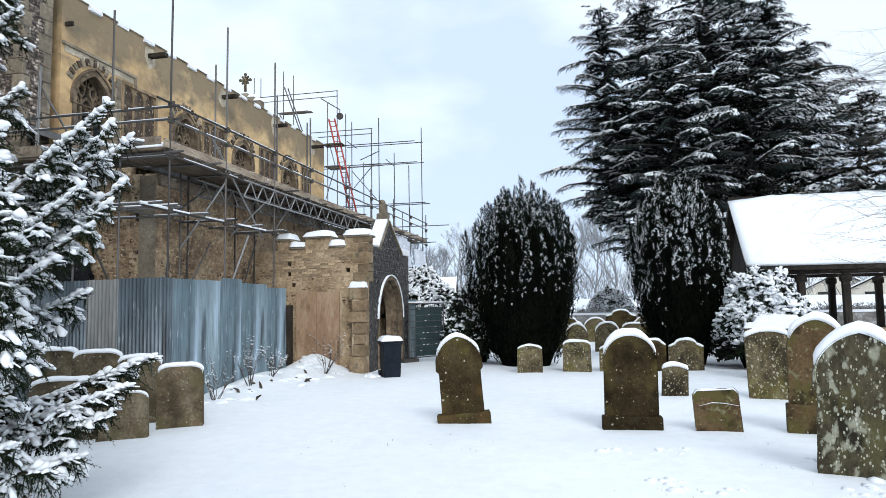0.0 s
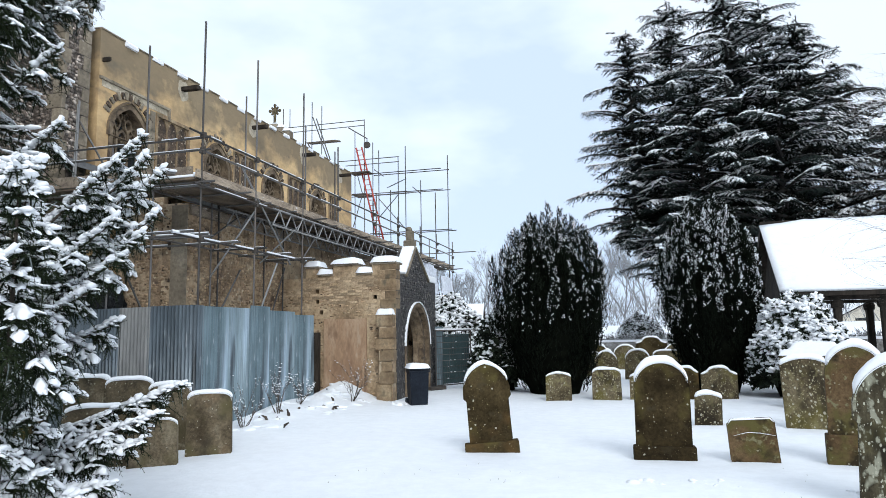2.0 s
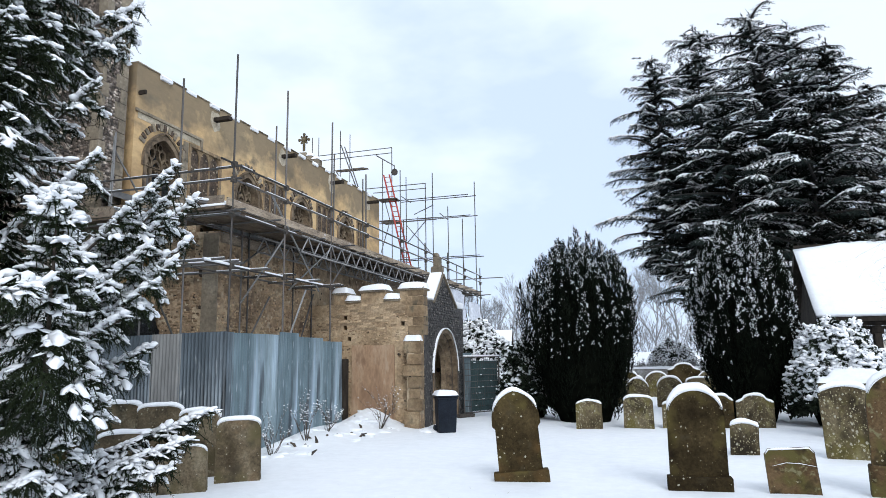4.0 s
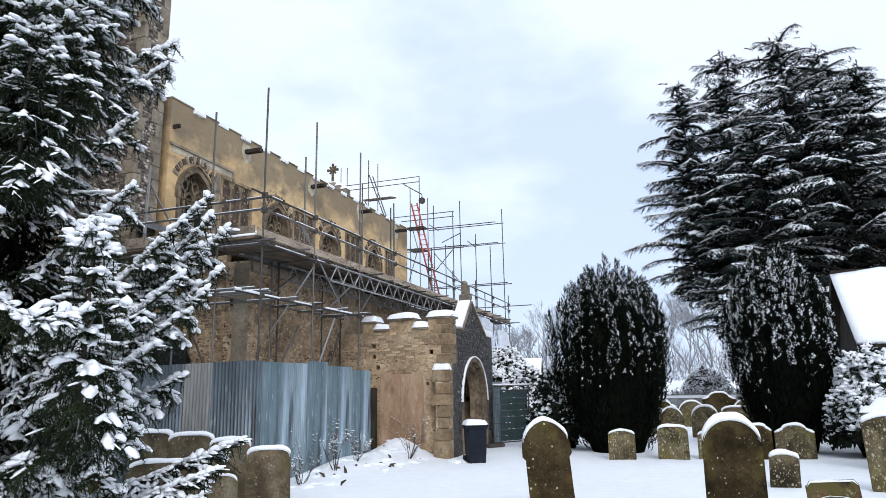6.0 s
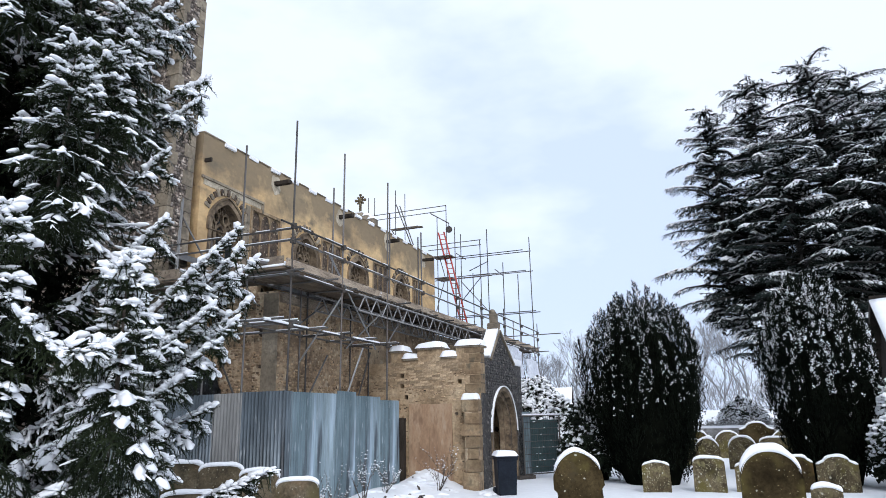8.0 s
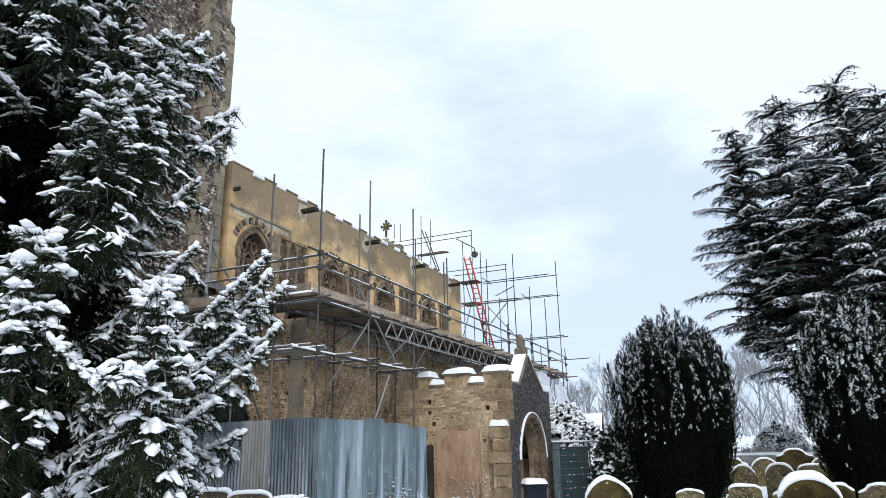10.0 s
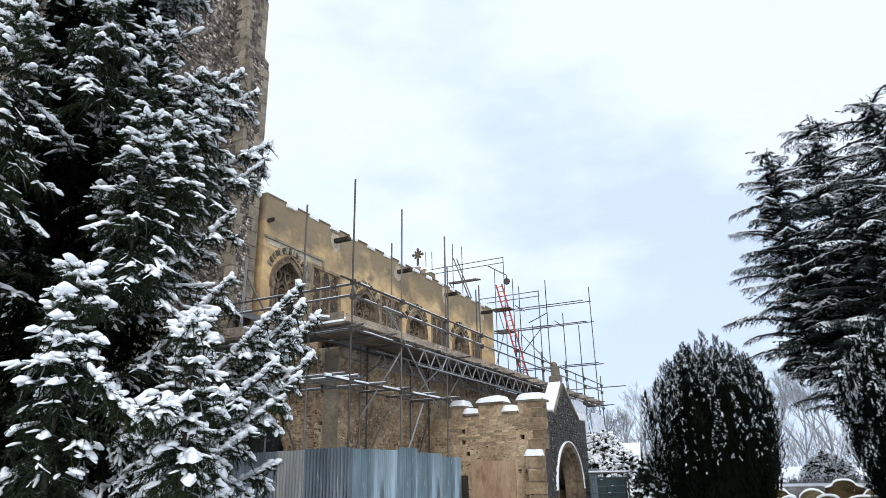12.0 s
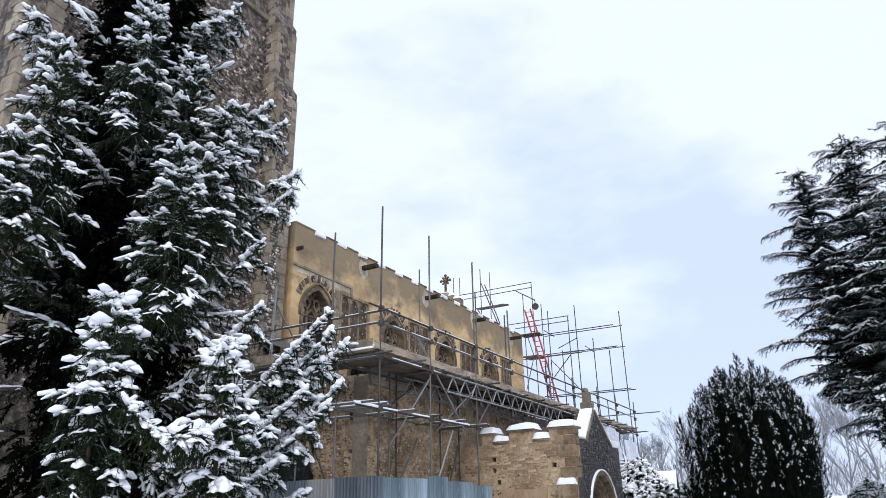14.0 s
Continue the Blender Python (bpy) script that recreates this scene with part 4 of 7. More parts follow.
def headstone(x, y, w, h, shape, mat, label, rz=0.0, lean=0.0, back=0.0, thick=0.11, plinth=0.0, cap=0.06, name="headstone", group="headstones in the churchyard"):
    """An upright slab facing -Y, with its base in the snow."""
    st = thing(name, label, "headstone", group)
    st.matrix_basis = pose(x, y, ground_z(x, y) - 0.12, back, lean, rz)
    h += 0.12
    cap *= 1.0 if shape == "camber" else 1.25
    pts = [(u, v) for u, v in stone_outline(shape, w, h)]
    bm = pierced(bmesh.new(), pts, [], lambda u, v, k: (u, k - thick / 2, v), thick)
    bmesh.ops.remove_doubles(bm, verts=bm.verts, dist=0.0015)
    rim = [e for e in bm.edges if len(e.link_faces) == 2 and e.calc_face_angle(0) > 1.2]
    bmesh.ops.bevel(bm, geom=rim, offset=0.012, segments=2, affect="EDGES", profile=0.5)
    for v in bm.verts:
        d = noise.noise(Vector((v.co.x * 6 + x, v.co.z * 6, y))) * 0.006
        v.co += Vector((d, d * 0.5, d))
    part("slab", bm, mat, st)
    if plinth:
        part("plinth", box(bmesh.new(), (-w / 2 - 0.045, -thick / 2 - 0.05, 0), (w / 2 + 0.045, thick / 2 + 0.05, plinth + 0.12), bevel=0.02), mat, st)
    if cap:
        top = [p for p in pts[2:]]
        run, bm = [], bmesh.new()
        dense = []
        for (u0, v0), (u1, v1) in zip(top, top[1:]):
            k = max(1, int(math.hypot(u1 - u0, v1 - v0) / 0.05))
            dense += [(u0 + (u1 - u0) * i / k, v0 + (v1 - v0) * i / k) for i in range(k)]
        dense.append(top[-1])
        dense = [p for p in dense if p[1] > h - w * 0.45]
        prev = None
        n = len(dense)
        for i, (u, v) in enumerate(dense):
            du, dv = (dense[min(i + 1, n - 1)][0] - dense[max(i - 1, 0)][0], dense[min(i + 1, n - 1)][1] - dense[max(i - 1, 0)][1])
            s = math.hypot(du, dv) or 1
            nu, nv = dv / s, -du / s
            flat = max(0.0, nv)
            t = cap * flat * (1 + 0.4 * noise.noise(Vector((u * 5, v * 5, x + y)))) + 0.004
            t *= smooth(-1, 1.5, min(i, n - 1 - i))
            ring = []
            for j in range(7):
                q = math.pi * j / 6
                dy = -math.cos(q) * (thick / 2 + 0.012 * flat)
                lift = t * math.sin(q) ** 0.6 - 0.012
                ring.append(bm.verts.new((u + nu * lift, dy, v + max(nv, 0.15) * lift if nv > 0 else v + 0.1 * lift)))
            if prev:
                for j in range(6):
                    bm.faces.new((prev[j], prev[j + 1], ring[j + 1], ring[j]))
                bm.faces.new((prev[6], prev[0], ring[0], ring[6]))
            else:
                bm.faces.new(ring)
            prev = ring
        bm.faces.new(prev[::-1])
        part("snow_cap", bm, M_SNOW, st, "thick white snow along the top", smooth=True)
    return st


headstone(-1.82, 9.66, 0.68, 1.25, "headed", M_STONE, "dark round-topped headstone leaning to one side, snow-capped", rz=12, lean=-4.5, plinth=0.14, cap=0.05)
headstone(0.5, 9.51, 0.7, 1.26, "round", M_STONE, "dark round-topped headstone on a plinth under a thick snow cap", rz=2, plinth=0.17, cap=0.075)
squat = headstone(1.59, 9.36, 0.56, 0.52, "clipped", M_STONE_BROWN, "small squat headstone with clipped corners, leaning back", rz=-4, lean=-4, back=-7, cap=0.022)
tube("snow_ledge", [(-0.22, -0.062, 0.44), (-0.05, -0.064, 0.475), (0.1, -0.064, 0.46), (0.27, -0.062, 0.42)], [0.002, 0.0045, 0.004, 0.002], M_SNOW, squat, "thin line of snow caught in a crack", 6)
headstone(-1.49, 16.67, 0.6, 0.66, "segment", M_STONE_PALE, "low pale lichened headstone with a flat snowy top", rz=3, cap=0.04)
headstone(-0.36, 17.0, 0.68, 0.74, "camber", M_STONE_PALE, "low lichen-blotched headstone with a curved snowy top", cap=0.06)
headstone(0.46, 17.32, 0.55, 0.62, "segment", M_STONE_PALE, "low pale headstone half hidden behind another", cap=0.05)
headstone(2.46, 7.21, 0.8, 1.37, "headed", M_STONE_WHITE, "tall thick headstone crusted with white lichen", rz=-14, lean=2.0, back=3, thick=0.16, cap=0.09)
headstone(3.0, 12.56, 0.7, 1.16, "segment", M_STONE_PALE, "upright pale headstone with a curved snowy top", rz=-8, lean=-2.5, cap=0.07)
headstone(2.76, 9.31, 0.66, 1.42, "pointed", M_STONE_BROWN, "tall brown pointed headstone on a plinth, snow on its shoulders", rz=-10, plinth=0.35, cap=0.08)
headstone(1.44, 12.85, 0.45, 0.54, "segment", M_STONE_PALE, "small pale blotched headstone with a flat snow cap", rz=-5, lean=2, cap=0.06)
headstone(2.27, 17.55, 0.82, 0.76, "scroll", M_STONE_PALE, "brown headstone with a raised curved top edged in snow", rz=-4, cap=0.05)
headstone(1.5, 17.51, 0.6, 0.77, "scroll", M_STONE, "dark headstone with a curved top beside a yew", rz=-4, cap=0.05)
headstone(-5.85, 8.8, 0.62, 0.88, "camber", M_STONE_GREY, "sandy headstone with rounded shoulders under even snow", rz=30, cap=0.06, thick=0.13)
headstone(-6.78, 9.11, 0.62, 0.99, "camber", M_STONE_MID, "brown headstone in a row, its cambered top snowy", rz=26, lean=1, cap=0.07)
headstone(-7.7, 9.35, 0.72, 1.06, "camber", M_STONE_MID, "brown headstone in a row before the iron fence", rz=26, cap=0.07)
headstone(-8.52, 9.37, 0.68, 1.08, "camber", M_STONE_MID, "brown headstone at the end of a row, snow-capped", rz=24, cap=0.07)
headstone(-6.9, 7.76, 0.82, 0.8, "camber", M_STONE_MID, "broad brown headstone standing in front of a row", rz=30, cap=0.06)
headstone(-6.13, 7.94, 0.62, 0.62, "camber", M_STONE_GREY, "low sandy headstone stained orange behind a spruce branch", rz=30, cap=0.03)
headstone(-9.35, 9.0, 0.6, 0.8, "camber", M_STONE, "dark headstone under the spruce", rz=24, cap=0.05)
rows = [(-1.0, 25.6, .8, .86, "round"), (-0.5, 24.2, .8, .95, "pointed"), (0.55, 24.0, .85, 1.0, "round"), (-0.9, 28.5, 1.1, 1.05, "scroll"), (0.2, 29.5, 1.0, 1.0, "round"),
        (1.3, 30.5, 1.3, 1.35, "scroll"), (1.6, 25.0, 1.0, .95, "camber"), (2.2, 28.2, 1.1, 1.1, "round"), (-1.9, 26.5, .8, .8, "round"), (2.6, 26.5, .9, .9, "camber")]
for x, y, w, h, s in rows:
    headstone(x, y, w, h, s, M_STONE_PALE if s != "scroll" else M_STONE, "small far headstone edged with snow", rz=random.uniform(-6, 6), cap=0.06, group="far headstones")


# ---- plants ----
def leaf_tpl(n, length, width, spread, seed=1, flat=False):
    """A spray: n narrow leaves along a short stem on +Y."""
    r = random.Random(seed)
    v, f = [], []
    for i in range(n):
        t = (i + 0.5) / n
        a = r.uniform(0, 2 * math.pi) if not flat else r.choice((0.0, math.pi)) + r.uniform(-0.35, 0.35)
        d = Vector((math.cos(a) * spread, 1 - 0.5 * spread + 0.2 * r.random(), math.sin(a) * spread)).normalized()
        s = d.cross(Vector((r.uniform(-1, 1), r.uniform(-1, 1), r.uniform(-1, 1)))).normalized() * width / 2
        o = Vector((0, t, 0))
        ln = length * r.uniform(0.7, 1.2) * (1.1 - 0.5 * t)
        k = len(v)
        v += [o - s, o + s, o + d * ln]
        f.append((k, k + 1, k + 2))
    return np.array([tuple(p) for p in v]), np.array(f)


def blob_tpl(seed, sub=1, squash=0.45):
    bm = bmesh.new()
    bmesh.ops.create_icosphere(bm, subdivisions=sub, radius=1.0)
    for v in bm.verts:
        v.co *= 1 + 0.3 * noise.noise(v.co * 1.3 + Vector((seed * 3.1, 0, 0)))
        v.co.z *= squash
    vs, fs = np.array([tuple(v.co) for v in bm.verts]), np.array([[v.index for v in fc.verts] for fc in bm.faces])
    bm.free()
    return vs, fs


BLOB = [blob_tpl(i) for i in range(3)]


def roll_tpl(seed, rings=5, n=6):
    """A lumpy roll of snow along +Y with round ends, flatter below."""
    r = random.Random(seed)
    v, f = [(0, -0.06, 0)], []
    for k in range(rings):
        t = k / (rings - 1)
        q = {2: (0.8, 0.9), 3: (0.6, 1.1, 0.6), 4: (0.5, 1.05, 1.0, 0.55)}[rings][k] * r.uniform(0.75, 1.25)
        dx, dz = r.uniform(-0.25, 0.25), r.uniform(-0.1, 0.25)
        for i in range(n):
            a = 2 * math.pi * i / n
            z = math.sin(a)
            v.append((math.cos(a) * q * r.uniform(0.85, 1.15) + dx, t, (z * 1.0 if z > 0 else z * 0.55) * q + dz))
    v.append((0, 1.06, 0))
    for i in range(n):
        j = (i + 1) % n
        f.append((0, 1 + j, 1 + i))
        for k in range(rings - 1):
            a = 1 + k * n
            f += [(a + i, a + j, a + n + j), (a + i, a + n + j, a + n + i)]
        a = 1 + (rings - 1) * n
        f.append((a + i, a + j, len(v) - 1))
    return np.array(v, float), np.array(f)


def irish_yew(x, y, height, radius, label, seed, lopside, snowy):
    """A dense columnar yew: hundreds of knobbly upright plumes over a core coloured shade-dark, snow lodged on the
    knobs.
    """
    rs = np.random.RandomState(seed)
    tree = thing("irish_yew", label, "tree", "yews", at=(x, y, ground_z(x, y)))
    tube("trunk", [(0, 0, -0.1), (0.03, 0, 0.7), (0, 0.05, height * 0.6)], [0.3, 0.24, 0.1], M_BARK, tree)

    def prof(t):
        return 0.52 + 0.48 * math.sin(min(max(t, 0.0) / 0.46, 1.0) * math.pi / 2) if t < 0.52 else max(0.0, 1 - ((t - 0.52) / 0.48) ** 2.7) ** 0.5

    P, W, S, SP, SW, SS = [], [], [], [], [], []
    plumes = []
    for t0 in (0.05, 0.13, 0.22, 0.33, 0.44, 0.55, 0.66, 0.76, 0.85):
        n = int(23 * prof(t0 + 0.08)) + 4
        for k in range(n):
            a = 2 * math.pi * (k + rs.rand() * 0.8) / n
            plumes.append((a, t0 + rs.uniform(-0.05, 0.05), rs.uniform(0.16, 0.28), rs.choice((0.86, 0.98, 1.06)) + rs.uniform(-0.03, 0.03)))
    for k in range(26):
        plumes.append((k * 2.4, 0.72, 0.33, -0.12 - 0.6 * (k / 26) ** 0.5))
    plumes.append((math.pi * 1.02, 0.5, 0.26, 1.1))
    for a, t0, ln, k in plumes:
        r0 = radius * prof(min(max(t0 + ln * 0.4, 0.0), 0.97)) * k * (0.97 + 0.08 * math.sin(a * 5 + seed)) if k > 0 else -k * radius
        if t0 > 0.5:
            crest = 0.46 + 0.5 * max(0.0, 1 - (r0 / radius) ** 2) ** 0.36 + rs.choice((-0.06, -0.02, 0.015, 0.06)) + 0.06 * math.exp(-((r0 * math.cos(a) - lopside) / 0.3) ** 2)
            ln = max(0.1, min(ln, crest - t0))
        m = int(ln * height / 0.02)
        ph, lean, pitch = rs.rand() * 6, rs.normal(0, 0.05), rs.uniform(0.15, 0.24)
        for i in range(m):
            u = i / m
            t = t0 + ln * u
            r = r0 if t0 > 0.3 else r0 * (0.85 + 0.15 * u)
            knob = 0.72 + 0.34 * math.cos(2 * math.pi * (ln * u * height / pitch) + ph)
            fat = (0.17 * (1 - u ** 2.4) + 0.03) * knob
            b = ph + i * 2.4
            out = np.array([math.cos(a + lean * u), math.sin(a + lean * u), 0])
            ofs = np.array([math.cos(b), math.sin(b), 0]) * fat * rs.uniform(0.4, 1.0)
            P.append(out * r + ofs + np.array([0, 0, t * height]))
            W.append(ofs * 3.2 + np.array([0, 0, 1.0]) + rs.normal(0, 0.16, 3))
            S.append(rs.uniform(0.12, 0.19))
        load = rs.choice((0.45, 0.8, 1.0, 1.25))
        for q in range(int(ln * height / pitch) + 1):
            u = (q * pitch - ph / (2 * math.pi) * pitch + pitch) / (ln * height)
            if not 0.05 < u < 1.05:
                continue
            t = t0 + ln * u
            out = np.array([math.cos(a + lean * u), math.sin(a + lean * u), 0])
            fat = 0.17 * (1 - min(u, 1.0) ** 2.4) + 0.03
            across = np.array([-out[1], out[0], 0])
            for w in range(8):
                o = out * (r0 + fat * rs.uniform(0.35, 0.85)) + across * fat * rs.uniform(-0.6, 0.6) + np.array([0, 0, t * height + rs.uniform(-0.06, 0.08)])
                patch = noise.noise(Vector(o * np.array([1.5, 1.5, 0.9])) + Vector((seed * 7.0, 0, 0)))
                if rs.rand() > snowy * load * smooth(0.02, 0.85, t) * (0.6 + 0.5 * u) + 0.34 * patch - 0.2 * smooth(0.85, 0.1, t):
                    continue
                big = 0.007 + 0.013 * rs.rand() ** 1.6
                for c in range(rs.randint(2, 6)):
                    SP.append(o + across * rs.normal(0, 0.018) + out * rs.normal(0, 0.015) + np.array([0, 0, 0.02 * c + rs.normal(0, 0.014)]))
                    SW.append(out * 0.35 + np.array([0, 0, 0.8]) + rs.normal(0, 0.4, 3))
                    SS.append(big * rs.uniform(0.5, 1.2))
    P, W, S = np.array(P), np.array(W), np.array(S)
    green = Soup()
    for k in range(3):
        tv, tf = leaf_tpl(11, 0.42, 0.15, 0.75, seed=seed + k)
        m = np.arange(len(P)) % 3 == k
        green.scatter(tv, tf, P[m], W[m], S[m], rs.rand(m.sum()) * 6)
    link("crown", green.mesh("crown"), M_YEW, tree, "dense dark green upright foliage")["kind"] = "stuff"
    # solid core whose near-black colour paints the shade between the plumes
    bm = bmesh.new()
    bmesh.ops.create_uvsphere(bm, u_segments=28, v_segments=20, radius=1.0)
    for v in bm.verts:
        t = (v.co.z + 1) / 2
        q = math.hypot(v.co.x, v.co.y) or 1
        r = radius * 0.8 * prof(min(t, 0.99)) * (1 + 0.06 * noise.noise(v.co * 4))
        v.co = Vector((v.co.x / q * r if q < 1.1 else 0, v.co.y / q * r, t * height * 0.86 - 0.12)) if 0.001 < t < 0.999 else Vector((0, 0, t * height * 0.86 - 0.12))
    part("inner_foliage", bm, M_INNER_SHADE, tree)
    snow = Soup()
    SP, SW, SS = np.array(SP), np.array(SW), np.array(SS)
    for k in range(3):
        m = np.arange(len(SP)) % 3 == k
        snow.scatter(*roll_tpl(130 + k, 2, 4), SP[m], SW[m], np.stack([SS[m] * 1.1, SS[m] * 1.7, SS[m]], 1))
    link("snow", snow.mesh("snow", True), M_SNOW, tree, "snow clinging to the shoots")["kind"] = "stuff"
    return tree


irish_yew(-1.76, 18.6, 4.82, 1.42, "broad dark Irish yew with several rounded heads dusted with snow", 11, 0.15, 0.56)
irish_yew(2.44, 19.4, 5.1, 1.2, "tall dark Irish yew streaked with snow beside the shelter", 12, 0.15, 1.0)


def snowy_bush(x, y, r, h, label, seed, n=2600, name="evergreen_bush", load=1.0):
    rs = np.random.RandomState(seed)
    b = thing(name, label, "bush", "snowy bushes", at=(x, y, ground_z(x, y)))
    tube("stem", [(0, 0, -0.1), (0.02, 0, h * 0.3), (0, 0.04, h * 0.6)], [0.06, 0.05, 0.03], M_BARK, b)
    def pts(n):
        d = rs.normal(0, 1, (n, 3))
        d /= np.linalg.norm(d, axis=1, keepdims=True)
        d[:, 2] = np.abs(d[:, 2]) * 1.5 - 0.55
        k = 0.82 + 0.2 * np.sin(d[:, 0] * 7 + seed) * np.cos(d[:, 1] * 6 + d[:, 2] * 5)
        k *= 1 - 0.35 * rs.rand(n) ** 3
        return np.stack([d[:, 0] * r * k, d[:, 1] * r * k, np.clip(h * 0.42 + d[:, 2] * h * 0.58 * k, 0.05 + 0.25 * rs.rand(n), None)], 1), d
    g = Soup()
    p, d = pts(n * 2)
    tv, tf = leaf_tpl(9, 0.6, 0.42, 0.95, seed=seed)
    g.scatter(tv, tf, p, d + rs.normal(0, 0.5, p.shape), 0.16 + 0.1 * rs.rand(len(p)), rs.rand(len(p)) * 6)
    link("foliage", g.mesh("foliage"), M_LAUREL, b, "dark evergreen leaves")["kind"] = "stuff"
    # solid ball inside the leaves, coloured near-black as their inner shade
    q = bmesh.new()
    e = bmesh.ops.create_uvsphere(q, u_segments=12, v_segments=8, radius=1.0)
    bmesh.ops.transform(q, verts=e["verts"], matrix=Matrix.Translation((0, 0, h * 0.3)) @ Matrix.Diagonal((r * 0.64, r * 0.64, h * 0.48, 1)))
    part("shaded_inner_core", q, M_INNER_SHADE, b)
    s = Soup()
    p, d = pts(int(n * 4.6 * load))
    m = d[:, 2] > -0.5 + 0.55 * rs.rand(len(d))
    p = p[m] * np.array([1.06, 1.06, 1.0]) + d[m] * 0.09 + np.array([0, 0, 0.08])
    sz = (0.022 + 0.056 * rs.rand(len(p)) ** 1.6) * (h / 2.5) ** 0.3
    s.scatter(*roll_tpl(140, 2, 4), p, np.stack([rs.normal(0, 1, len(p)), rs.normal(0, 1, len(p)), rs.normal(-0.1, 0.5, len(p))], 1), np.stack([sz, sz * 2.2, sz * 0.8], 1))
    link("snow", s.mesh("snow", True), M_SNOW, b, "heaped snow on the leaves")["kind"] = "stuff"
    return b


snowy_bush(4.27, 18.4, 1.04, 2.5, "rounded evergreen bush heaped with snow by the shelter", 21, load=1.35)
snowy_bush(-6.6, 25.5, 2.0, 3.2, "tall evergreen shrub loaded with snow behind the porch", 22, 2200)
snowy_bush(-3.4, 19.6, 0.78, 2.3, "small snowy evergreen against the yew", 23, 1500, load=0.35)
snowy_bush(1.35, 49.0, 1.75, 2.85, "round snow-dusted bush beyond the churchyard wall", 24, 700)


def brush_tpl(n, length, width, seed):
    """A short shoot along +Y: a furry tapering body with needles standing out all round."""
    r = random.Random(seed)
    v, f = [], []
    for i in range(3):
        v.append((math.cos(i * 2.094) * 0.042, 0, math.sin(i * 2.094) * 0.042))
    v.append((0, 1.0, 0))
    f += [(0, 1, 3), (1, 2, 3), (2, 0, 3)]
    for i in range(n):
        t = (i + 0.5) / n
        a = i * 2.4 + r.uniform(-0.4, 0.4)
        o = Vector((math.cos(a) * 0.03, t * 0.97, math.sin(a) * 0.03))
        d = Vector((math.cos(a), 0.45 + 0.5 * t, math.sin(a))).normalized()
        s = Vector((-math.sin(a) * 0.7, 0.7, math.cos(a) * 0.7)) * width / 2
        k = len(v)
        v += [tuple(o - s), tuple(o + s), tuple(o + d * length * r.uniform(0.8, 1.25))]
        f.append((k, k + 1, k + 2))
    return np.array(v), np.array(f)


